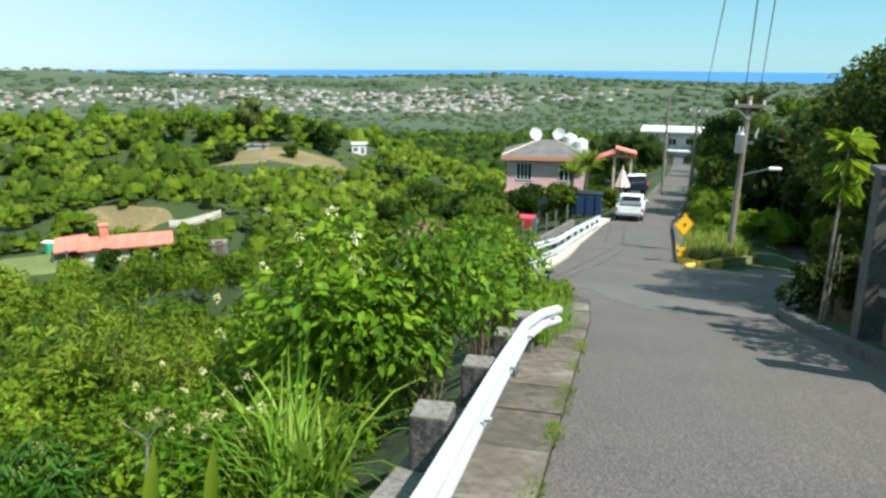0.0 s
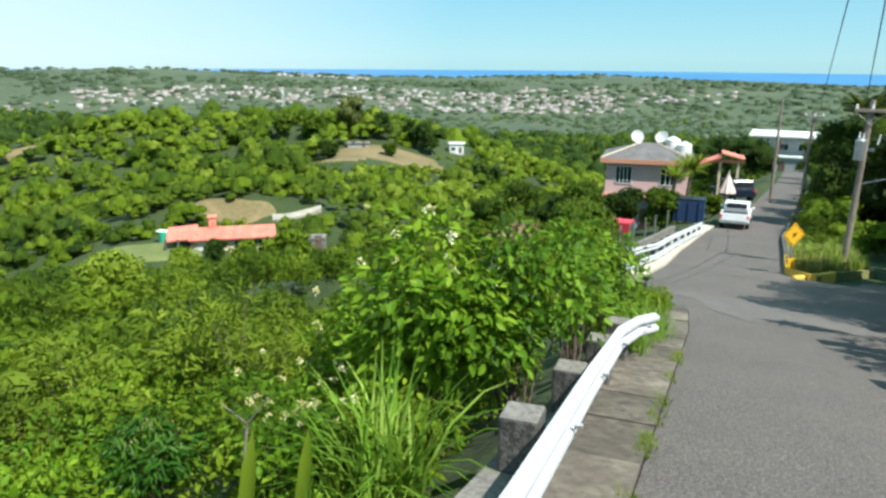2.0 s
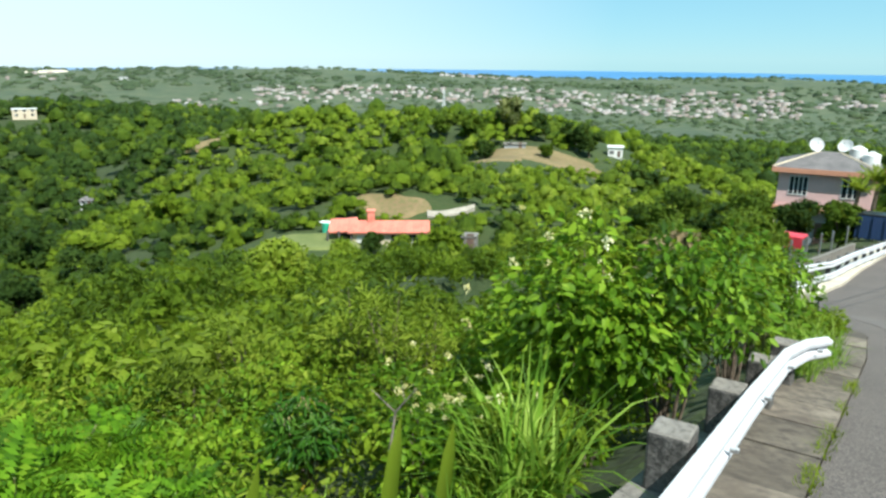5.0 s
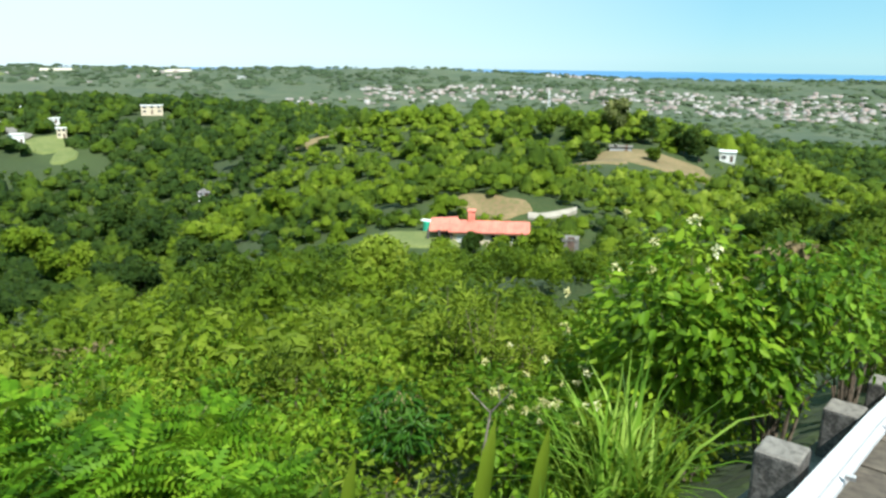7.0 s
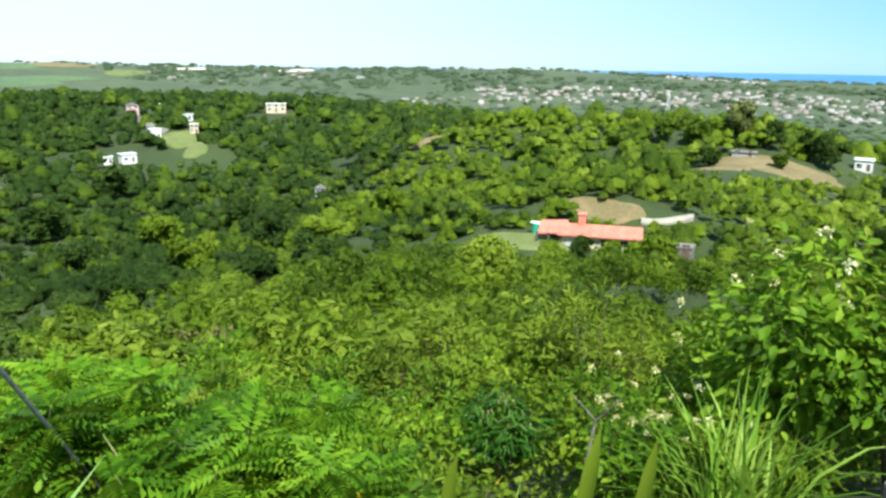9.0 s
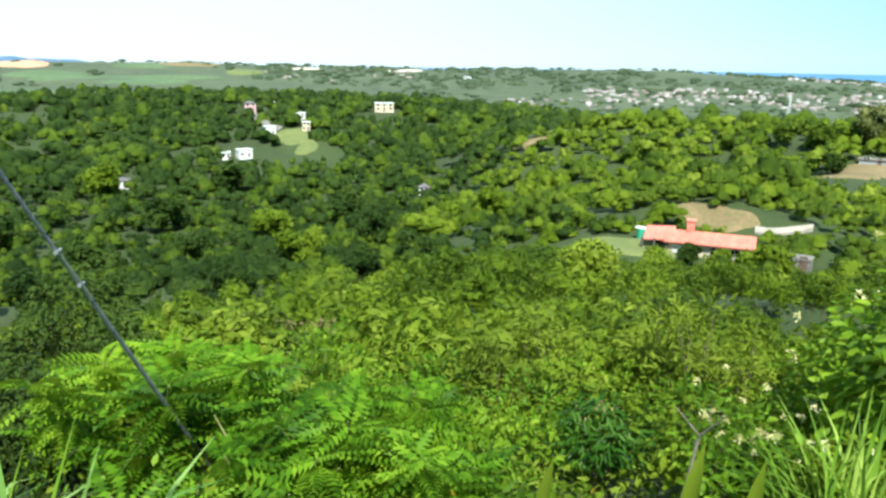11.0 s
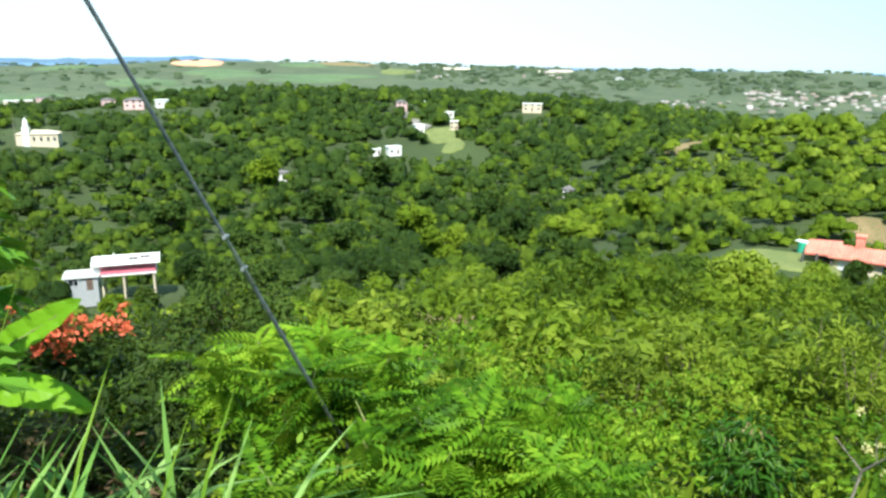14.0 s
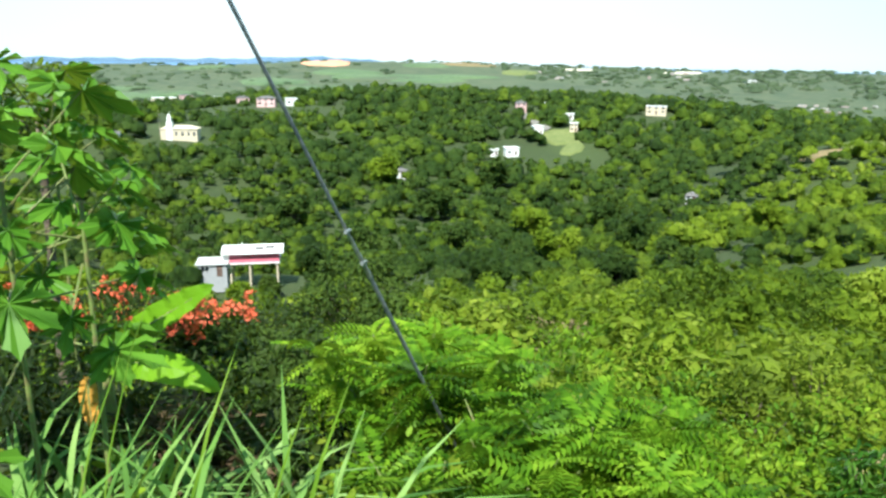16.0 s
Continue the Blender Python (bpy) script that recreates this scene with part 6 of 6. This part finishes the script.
for i, (u, v, h, w, tone) in enumerate(RIGHT):
    q = on_road(u, v)
    near = u < 22
    # tone 0: the bank's shade is painted in with near-black leaves
    tree(("dark green broad-leaved tree shading the side road, first in row added unseen", "bright green spreading tree below the road", "thin-leaved dark tree leaning over the wall")[tone], q.x, q.y, h, w, (LEAF_DEEP, LEAF_MID, LEAF_TWIG)[tone], 500 + i, 4200 if near else 3000, 0.16 if near else 0.2, shape=BLADE if near else DIAMOND, faces=BLADE_F if near else DIAMOND_F)
for i, (u, v, h, w) in enumerate(((13.9, 3.35, 1.35, 0.6), (14.4, 4.0, 1.7, 0.8), (13.0, 3.8, 1.5, 0.5), (15.6, 4.6, 1.8, 0.8), (17.0, 5.0, 1.9, 0.9), (18.6, 5.4, 2.0, 0.9), (20.4, 5.8, 2.1, 1.0), (22.4, 6.0, 2.2, 1.0), (12.2, 4.4, 1.9, 0.6), (34.5, 3.6, 1.1, 0.6), (38, 4.0, 1.5, 0.8), (41, 4.4, 1.8, 0.9))):
    q = on_road(u, v)
    # bushes nearer than 20 m carry the same painted shade
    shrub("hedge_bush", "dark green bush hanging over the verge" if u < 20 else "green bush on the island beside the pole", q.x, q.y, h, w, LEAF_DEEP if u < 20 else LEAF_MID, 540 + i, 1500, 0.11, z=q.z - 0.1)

# tall trees where the side road drops out of sight, and low growth on the island
SIDE = ((48, 5.9, 7.6, 2.2, 0), (47, 8.0, 8.0, 2.6, 0), (52, 9.6, 9.4, 3.0, 1), (48.5, 11.2, 9.0, 3.0, 0), (56, 12.5, 10.0, 3.4, 1), (54, 7.2, 8.0, 2.4, 0), (62, 9.2, 8.6, 2.6, 0), (45, 12.8, 8.6, 2.8, 2), (41, 12.2, 8.2, 2.6, 0), (37, 11.4, 8.0, 2.4, 0), (33, 10.6, 7.6, 2.3, 2), (46, 6.4, 4.2, 1.8, 0), (47, 9.6, 4.6, 2.0, 0), (42, 10.6, 4.0, 1.8, 0), (37.5, 9.9, 3.8, 1.6, 0))
for i, (u, v, h, w, tone) in enumerate(SIDE):
    q = on_road(u, v)
    tree(("dark green tree over the dropping side road", "bright green tree behind the side road", "thin-leaved dark tree beside the side road")[tone], q.x, q.y, h, w, (LEAF_DARK, LEAF_MID, LEAF_TWIG)[tone], 1200 + i, 2600, 0.15, z=q.z - 0.9, shape=DIAMOND, faces=DIAMOND_F, bare=0.12, puffs=16)

# trees and bushes round the pink house and along the lower road
LOWER = ((-9.2, 47, 3.0, 1.3, 1), (-6.5, 50, 3.4, 1.4, 0), (-3.0, 46, 5.0, 2.0, 1), (-1.0, 40, 4.0, 1.8, 0), (1.5, 52, 6.0, 2.6, 1), (-4.0, 36, 3.4, 1.5, 1), (-2.0, 30, 3.0, 1.4, 1), (-15.3, 112, 6.5, 3.0, 0), (-19.3, 104, 6, 2.6, 1), (-20.6, 88, 6, 2.6, 0), (-13.6, 70, 4.5, 2.0, 0), (-5.0, 27, 2.2, 1.1, 1), (-13.0, 53, 1.5, 0.8, 1), (-11.9, 52, 1.6, 0.8, 1), (-14.6, 75, 6.5, 3.0, 0), (-12.5, 80, 7.0, 3.4, 0), (-15.4, 95, 6, 3.0, 0), (-10, 85, 6.5, 3.2, 0), (-6, 75, 6, 3.0, 1), (-1, 70, 6.0, 3.2, 1), (3, 62, 6.5, 3.4, 1), (-3.4, 22, 2.0, 1.2, 1), (-1.5, 18, 1.8, 1.1, 1), (2, 14, 1.9, 1.2, 0), (5, 20, 2.2, 1.4, 3), (1.5, 24, 2.6, 1.3, 3), (2.5, 33, 3.2, 1.6, 1))
for i, (az, d, h, w, tone) in enumerate(LOWER):
    p = polar(az, d)
    zz = None
    if az < -11 and d < 60:
        zz = spot(az, -11.2, d).z
    tree(("dark green tree by the lower road", "fresh green tree by the lower road", "", "half-bare brownish tree on the slope")[tone], p.x, p.y, h, w, (LEAF_DARK, LEAF_MID, None, LEAF_DRY)[tone], 560 + i, 1500, 0.13 if d < 40 else 0.16, trunk_r=0.09, z=zz, shape=DIAMOND, faces=DIAMOND_F, bare=0.2)
# single crowns that stand out on the slope
SLOPE = ((79.0, 127, 4.2, 2.3, 0), (81.4, 127, 4.0, 2.2, 1), (25.4, 107, 3.4, 1.7, 0), (23.2, 107, 3.2, 1.9, 1), (21.2, 108, 3.4, 1.9, 1), (63, 84, 8.0, 4.6, 1), (66, 40, 3.8, 1.9, 3), (51, 92, 8.0, 3.6, 0), (46, 58, 3.6, 2.6, 2), (35.5, 68, 4.0, 2.6, 1), (33, 23, 2.2, 1.2, 3), (56, 125, 8.5, 4.6, 1), (71, 112, 9.0, 4.4, 0), (75, 128, 9.0, 4.6, 0), (61, 100, 7.5, 3.8, 0), (47, 62, 4.2, 2.6, 0), (54, 44, 4.0, 2.2, 1), (38.5, 76, 4.5, 3.0, 1), (41, 170, 9, 5, 1), (47, 108, 8, 4.2, 0), (69, 62, 5.5, 2.8, 0), (58, 64, 5.0, 2.8, 1), (50, 160, 10, 5.4, 0), (64, 170, 11, 5.6, 0), (72, 190, 11, 5.8, 0), (58, 210, 12, 6.2, 1), (66, 240, 12, 6.4, 0), (52, 230, 12, 6, 0), (77, 230, 12, 6, 0), (70, 290, 13, 7, 1), (61, 300, 13, 7, 0), (28, 52, 3.6, 2.2, 1), (20, 46, 3.2, 2.0, 1))
for i, (az, d, h, w, tone) in enumerate(SLOPE):
    p = polar(az, d)
    tree(("dark green round-crowned tree in the valley", "bright green spreading tree on the slope", "grey-green feathery tree on the slope", "light yellow-green young tree on the slope")[tone], p.x, p.y, h, w, (LEAF_DARK, LEAF_LIME, LEAF_TWIG, LEAF_OLIVE)[tone], 900 + i, 1700 if d < 140 else 1000, max(0.10, 0.0037 * d), trunk_r=0.04 * h, shape=DIAMOND, faces=DIAMOND_F, bare=0.22, puffs=16)
# knoll trees: large crowns round the open knoll
for i, (az, d, h, w, tone) in enumerate(((14.6, 262, 13, 7, 3), (12.6, 258, 9, 5, 0), (9.6, 256, 10, 5.5, 0), (8.5, 252, 10, 5, 0), (16.5, 232, 6, 3.4, 0), (11.8, 236, 5, 2.4, 1), (17.5, 262, 9, 5, 1), (20, 268, 9, 5.5, 1), (1.5, 190, 11, 7, 1), (-2, 200, 10, 6, 0), (4, 215, 9, 5.5, 0), (0, 170, 9, 5, 1))):
    p = polar(az, d)
    tree(("dark round-crowned tree on the knoll", "bright green tree on the spur", "", "tall grey-brown sparse tree on the knoll")[tone], p.x, p.y, h, w, (LEAF_DARK, LEAF_MID, None, LEAF_TWIG)[tone], 600 + i, 700, 0.75, trunk_r=0.35, shape=DIAMOND, faces=DIAMOND_F, bare=0.25)


def strap_plant(x, y, z, h, seed):
    """A cane with two heads of long strap leaves."""
    r = np.random.RandomState(seed)
    root = base("dracaena", x, y, z)
    part("cane", tubes(((0, 0, -0.3), (0.03, 0, h * 0.5), 0.028, 0.024), ((0.03, 0, h * 0.5), (0.08, 0, h * 0.93), 0.024, 0.020), n=7), WOOD_POLE, root, "pale slender cane")
    for k, (zc, n, dr) in enumerate(((h * 0.95, 60, 0.1), (h * 0.84, 60, 0.7), (h * 0.74, 40, 1.2))):
        a = r.uniform(0, 6.28, n)
        ax = np.stack([np.cos(a), np.sin(a), r.uniform(-0.2, 0.9, n) - dr], 1)
        pos = np.array([0.07, 0, zc]) + r.normal(0, 0.05, (n, 3))
        leaf_object("leaf_head", [leaves(BLADE * np.array([1, 0.28, 1.8]), BLADE_F, pos, ax, np.array([0.2, 0, 1.0]) + r.normal(0, 0.2, (n, 3)), 0.35 * r.uniform(0.7, 1.2, n))], STRAP, root)
    return tagged(root, "slender dracaena with bright yellow-green strap leaves", "dracaena")


q = on_road(12.4, 3.2, 0.05)
strap_plant(q.x, q.y, q.z, 3.1, 9)
q = on_road(12.6, 3.3, 0.05)
part_c = base("young_tree", q.x, q.y, q.z)
part("cane", tubes(((0, 0, -0.2), (0.1, 0.05, 1.5), 0.02, 0.012), n=6), WOOD_POLE, part_c)
part("cane", tubes(((0.25, 0.1, -0.2), (0.2, 0.1, 1.2), 0.016, 0.010), n=6), WOOD_POLE, part_c)
tagged(part_c, "two thin bare canes standing by the fence", "sapling")

# wall, column and sheet fence
wl = tagged(base("wall_stone", *on_road(8, 4.0)), "dark stained masonry wall with a column and ledge", "wall")
inv = wl.matrix_world.inverted()
for nm, us_, lo, hi, dz, sk, mt in (("wall_base", np.arange(4.5, 10.6, 0.5), 3.5, 3.85, 0.80, 1.3, DARK_CONCRETE), ("ledge", np.arange(4.5, 10.7, 0.5), 3.37, 3.9, 0.90, 0.10, CONCRETE)):
    o = ribbon(nm, us_, lambda u, lo=lo: lo, lambda u, hi=hi: hi, dz, mt, 1, sk)
    o.parent = wl
    o.matrix_parent_inverse = inv
for u, v, w, h in ((10.95, 3.45, 0.17, 2.45), (10.3, 3.65, 0.14, 2.35), (8.2, 3.7, 0.18, 2.4)):
    o = part("column", boxes((-w, w, -w, w, -0.6, h), (-w - 0.05, w + 0.05, -w - 0.05, w + 0.05, h, h + 0.1), bevel=0.015), DARK_CONCRETE, wl)
    o.matrix_parent_inverse = inv
    o.matrix_basis = Matrix.Translation(on_road(u, v)) @ pose(0, 0, 0, 0, 0, ROAD_TURN)
for u in np.arange(5.0, 10.2, 0.22):
    o = part("stone", boxes((-0.10, 0.10, -0.05, 0.05, 0, 0.16), bevel=0.03), DARK_CONCRETE if int(u * 50) % 3 else CONCRETE, wl)
    o.matrix_parent_inverse = inv
    o.matrix_basis = Matrix.Translation(on_road(u, 3.49, 0.05 + 0.22 * (int(u * 50) % 3))) @ pose(0, 0, 0, 0, 0, ROAD_TURN + 90)
fn = tagged(base("sheet_fence", *on_road(12, 4.1)), "rusty corrugated sheet fence behind the dracaena", "fence")
inv = fn.matrix_world.inverted()
for i in range(9):
    u = 11.1 + i * 0.33
    bm, cols = bmesh.new(), []
    top = 1.0 + 0.1 * ((i * 7) % 3)
    for k in range(25):
        x_, y_ = -0.165 + k * 0.33 / 24, 0.02 * math.sin(k * math.pi / 2 + 0.3)
        cols.append([bm.verts.new((x_, y_ + s_, z_)) for s_, z_ in ((-0.002, -0.5), (-0.002, top), (0.002, top), (0.002, -0.5))])
    for c0, c1 in zip(cols[:-1], cols[1:]):
        for k in range(4):
            bm.faces.new((c0[k], c1[k], c1[(k + 1) % 4], c0[(k + 1) % 4]))
    bm.faces.new(cols[0])
    bm.faces.new(cols[-1][::-1])
    o = part("sheet", bm, RUST, fn)
    o.matrix_parent_inverse = inv
    o.matrix_basis = Matrix.Translation(on_road(u, 3.75)) @ pose(0, 0, 0, 0, 0, ROAD_TURN + 90)


# bright tufts past the end of the near rail
for i, (u, v, h, w) in enumerate(((11.2, -1.35, 0.75, 0.5), (12.4, -1.1, 0.6, 0.5), (13.4, -1.3, 0.7, 0.55), (10.2, -1.6, 0.8, 0.5), (14.6, -2.1, 0.8, 0.6))):
    q = on_road(u, v)
    shrub("verge_bush", "bright green low bush at the road's edge", q.x, q.y, h, w, LEAF_LIME, 860 + i, 900, 0.07, z=q.z - 0.15)


# palm among the dark trees
def palm(x, y, z, h, n, size, mat, seed):
    r = np.random.RandomState(seed)
    root = base("palm", x, y, z)
    part("trunk", tubes(((0, 0, -0.5), (0.2, 0, h), 0.16, 0.11), n=8), BARK, root)
    a = np.arange(n) * 2.4
    ax = np.stack([np.cos(a), np.sin(a), r.uniform(0.1, 2.2, n)], 1)
    leaf_object("frond_crown", [leaves(FROND, FROND_F, np.tile(np.array([0.2, 0, h]), (n, 1)), ax, np.tile(np.array([0, 0, 1.0]), (n, 1)), size * r.uniform(0.8, 1.2, n))], mat, root)
    return tagged(root, "dark green palm standing among the trees", "palm")


p_ = spot(-21.9, -1.9, 48)
palm(p_.x, p_.y, p_.z - 8.8, 7.4, 30, 1.7, LEAF_DEEP, 3)
p_ = spot(-11.0, -7.3, 53)
palm(p_.x, p_.y, p_.z - 3.0, 2.4, 20, 1.3, LEAF_OLIVE, 4)
p_ = spot(-9.9, -8.0, 51)
palm(p_.x, p_.y, p_.z - 2.5, 2.0, 16, 1.2, LEAF_OLIVE, 5)


# ---------------------------------------------------------------- plants at the left end of the pan
def lobed_leaf(rad, seed):
    r = np.random.RandomState(seed)
    bm = bmesh.new()
    c = bm.verts.new((0, 0, 0.0))
    pts = []
    for k in range(7):
        a = radians(-150 + k * 50)
        ln = rad * (1.0 - 0.13 * abs(k - 3)) * r.uniform(0.9, 1.08)
        for da, q in ((-24, 0.46), (-17, 0.60), (-16, 0.78), (-6, 0.84), (0, 1.0), (6, 0.84), (16, 0.78), (17, 0.60), (24, 0.46)):
            pts.append((math.cos(a + radians(da)) * ln * q, math.sin(a + radians(da)) * ln * q, -0.28 * ln * q * q + 0.03 * math.sin(7 * a + da)))
    vs = [bm.verts.new(p) for p in pts]
    for i in range(len(vs) - 1):
        bm.faces.new((c, vs[i], vs[i + 1]))
    return bm


def papaya(x, y, h, seed, n, rad, z=None):
    r = np.random.RandomState(seed)
    z0 = gz(x, y) if z is None else z
    root = base("papaya_plant", x, y, z0)
    part("trunk", tubes(((0, 0, -0.3), (0.02, 0.02, h), 0.013, 0.009), n=8), STEM, root)
    meshes = [lobed_leaf(rad, seed + k) for k in range(3)]
    datas = []
    for b in meshes:
        me = bpy.data.meshes.new("leaf")
        b.to_mesh(me)
        b.free()
        me.materials.append(PAPAYA)
        datas.append(me)
    for i in range(n):
        a = i * 2.4 + r.uniform(-0.3, 0.3)
        t = i / n
        z1 = h - 0.75 * min(1, n / 14) * (1 - t)
        ln = (0.42 + 0.22 * r.uniform()) * (1 - 0.45 * t) * (1 if n > 8 else 0.5)
        tip = Vector((math.cos(a) * ln, math.sin(a) * ln, z1 + 0.16 - 0.30 * (1 - t) + 0.25 * t))
        pt = part("petiole", tubes(((0, 0, z1), tip, 0.006, 0.004), n=5), STEM, root)
        o = new("leaf", datas[i % 3])
        o.parent = root
        o.matrix_basis = Matrix.Translation(tip) @ pose(0, 0, 0, r.uniform(-30, 25), r.uniform(5, 45), math.degrees(a))
    return tagged(root, "papaya plant with large lobed green leaves", "papaya plant")


for i, (az, d, top, n, rad) in enumerate(((91.6, 3.3, 1.16, 5, 0.15), (96.2, 3.4, 1.24, 20, 0.23), (93.0, 5.4, 1.30, 24, 0.29))):
    p = polar(az, d)
    zg = gz(p.x, p.y)
    papaya(p.x, p.y, top - zg, 700 + i, n, rad)
p = polar(94.2, 6.2)
tree("thin tree with small tufted crowns against the sky", p.x, p.y, EYE + 0.15 - gz(p.x, p.y), 0.75, LEAF_MID, 720, 700, 0.07, trunk_r=0.04, bare=0.7, puffs=7)


def banana_leaf(root, start, mid, tip, width, droop_side=0.25):
    """A broad blade along a bent rib, folded a little at the rib."""
    start, mid, tip = Vector(start), Vector(mid), Vector(tip)
    bm = bmesh.new()
    rows_ = []
    n = 18
    for i in range(n + 1):
        t = i / n
        p0 = start.lerp(mid, t).lerp(mid.lerp(tip, t), t)
        tan = ((mid - start) * (1 - t) + (tip - mid) * t).normalized()
        side = tan.cross(Vector((0.75, 0.1, 0.65))).normalized()
        up = side.cross(tan)
        w = width * (math.sin(math.pi * min(1, 0.06 + t * 0.94)) ** 0.55) * (1 if t < 0.97 else 0.4)
        rip = 0.012 * math.sin(i * 2.1)
        rows_.append([bm.verts.new(p0 + side * w * s + up * (abs(s) * w * droop_side + rip * s)) for s in (-1, -0.5, 0, 0.5, 1)])
    for a, b in zip(rows_[:-1], rows_[1:]):
        for k in range(4):
            bm.faces.new((a[k], a[k + 1], b[k + 1], b[k]))
    lf = part("leaf_blade", bm, BANANA, root, "broad bright green leaf blade")
    part("leaf_rib", tubes(*[((start.lerp(mid, t).lerp(mid.lerp(tip, t), t)) - Vector((0, 0, 0.006)), (start.lerp(mid, t + 0.2).lerp(mid.lerp(tip, t + 0.2), t + 0.2)) - Vector((0, 0, 0.006)), 0.010 * (1.1 - t), 0.010 * (0.9 - t) + 0.002) for t in (0, 0.2, 0.4, 0.6, 0.8)], n=5), STEM, lf)
    return lf


bp = spot(90.5, -26.5, 4.5)
ban = base("banana_plant", bp.x, bp.y, gz(bp.x, bp.y))
o_ = Vector((bp.x, bp.y, gz(bp.x, bp.y)))
j_ = spot(91.2, -21.0, 4.5) - o_
part("pseudostem", tubes(((0, 0, -0.2), tuple(j_ - Vector((0, 0, 0.25))), 0.06, 0.045), (tuple(j_ - Vector((0, 0, 0.25))), tuple(j_ + Vector((0, 0.03, 0.03))), 0.045, 0.02), n=10), STEM, ban)
banana_leaf(ban, spot(90.2, -20.4, 4.5) - o_, spot(87.0, -19.0, 4.3) - o_, spot(82.9, -16.9, 4.2) - o_, 0.085)
banana_leaf(ban, spot(91.3, -21.9, 4.5) - o_, spot(87.5, -21.0, 4.2) - o_, spot(82.9, -24.7, 4.1) - o_, 0.10, -0.3)
o = banana_leaf(ban, spot(92.2, -22.5, 4.4) - o_, spot(92.6, -23.2, 4.35) - o_, spot(92.3, -26.2, 4.3) - o_, 0.05)
o.data.materials[0] = LEAF_DRYORANGE
tagged(ban, "young banana plant with two broad leaves", "banana plant")
# tall maize-like stalk in the grass
for i, (az, d, el0, el1, wd) in enumerate(((87.6, 2.7, -34, -20.4, 0.035), (93.3, 2.9, -34, -12.6, 0.018), (78.6, 2.6, -36, -24.6, 0.03), (81.5, 2.7, -36, -25.5, 0.022), (96, 2.6, -34, -19.5, 0.03))):
    a_, b_ = spot(az, el0, d), spot(az - (1.5 if i != 1 else 0.3), el1, d)
    st_ = base("reed_stalk", a_.x, a_.y, gz(a_.x, a_.y))
    og = Vector((a_.x, a_.y, gz(a_.x, a_.y)))
    sh, fc = grass_blade(0.45)
    ln = (b_ - og).length
    leaf_object("blade", [leaves(sh * np.array([1, wd / 0.013 / ln, 1]), fc, np.zeros((1, 3)), np.array([[-0.2, 1.0, 0]]), np.array([tuple((b_ - og).normalized())]), np.array([ln]))], GRASS, st_)
    part("stalk", tubes(((0, 0, -0.1), tuple((b_ - og) * 0.5), 0.010, 0.006), n=6), STEM, st_)
    tagged(st_, "broad upright green blade of a tall reed grass", "reed grass")
for i, (az, d, el, w, heads) in enumerate(((91.3, 8.6, -19.2, 0.8, 34), (83.8, 8.6, -20.0, 0.7, 24), (85.6, 7.6, -22.2, 0.5, 16), (96.5, 7.2, -21.5, 0.7, 18))):
    q = spot(az, el, d)
    g0 = gz(q.x, q.y)
    s_ = shrub("orange_bush", "bush with clusters of orange-red flowers", q.x, q.y, max(0.75, q.z - g0 - 0.08), w, LEAF_DARK, 740 + i, 700, 0.09)
    blossoms(s_, LEAF_ORANGE, 750 + i, max(0.75, q.z - g0 - 0.02), w, heads, 0.10)
for i, (az, d, h) in enumerate(((88.5, 4.6, 0.75), (92.5, 4.4, 0.8), (85.0, 4.8, 0.6), (96, 4.6, 0.9), (82, 4.4, 0.5))):
    p = polar(az, d)
    shrub("withered_shrub", "half-withered brown and dark shrub behind the grass", p.x, p.y, h, 0.5, LEAF_DRYDARK if i % 2 == 0 else LEAF_DEEP, 780 + i, 520, 0.11, LANCE, droop=0.6)
# pointed dry shoots at the slope's edge
for az, el0, el1, d in ((36.5, -33.5, -29.6, 3.6), (24.6, -33, -27.2, 3.8), (19.9, -33, -27.6, 3.8)):
    a_, b_ = spot(az, el0, d), spot(az, el1, d)
    og = Vector((a_.x, a_.y, gz(a_.x, a_.y)))
    st_ = base("pointed_leaf", *og)
    h_ = b_.z - og.z
    leaf_object("blade", [leaves(BLADE * np.array([1, 0.28, 0.6]), BLADE_F, np.array([[0, 0, h_ * 0.35]]), np.array([[0.12, 0.05, 1.0]]), np.array([[0.3, -1.0, 0.1]]), np.array([h_ * 0.65]))], LEAF_OLIVE, st_)
    part("stalk", tubes(((0, 0, -0.1), (0.02, 0, h_ * 0.4), 0.012, 0.008), n=6), STEM, st_)
    tagged(st_, "pale upright pointed leaf at the slope's edge", "plant shoot")
# dead branches in the scrub
for az, el, d in ((24.5, -26.8, 4.3),):
    q = spot(az, el, d)
    b_ = part("dead_branch", tubes(((0, 0, -0.8), (0.1, 0.05, 0.0), 0.016, 0.012), ((0.1, 0.05, 0), (0.32, 0.1, 0.28), 0.012, 0.006), ((0.1, 0.05, 0), (-0.16, 0.0, 0.25), 0.010, 0.004), ((0.2, 0.07, 0.12), (0.15, 0.1, 0.35), 0.006, 0.003), n=6), WOOD_POLE)
    b_.matrix_world = Matrix.Translation(q) @ Matrix.Diagonal((0.6, 0.6, 0.6, 1))
    tagged(b_, "bare grey dead branch poking out of the scrub", "branch")
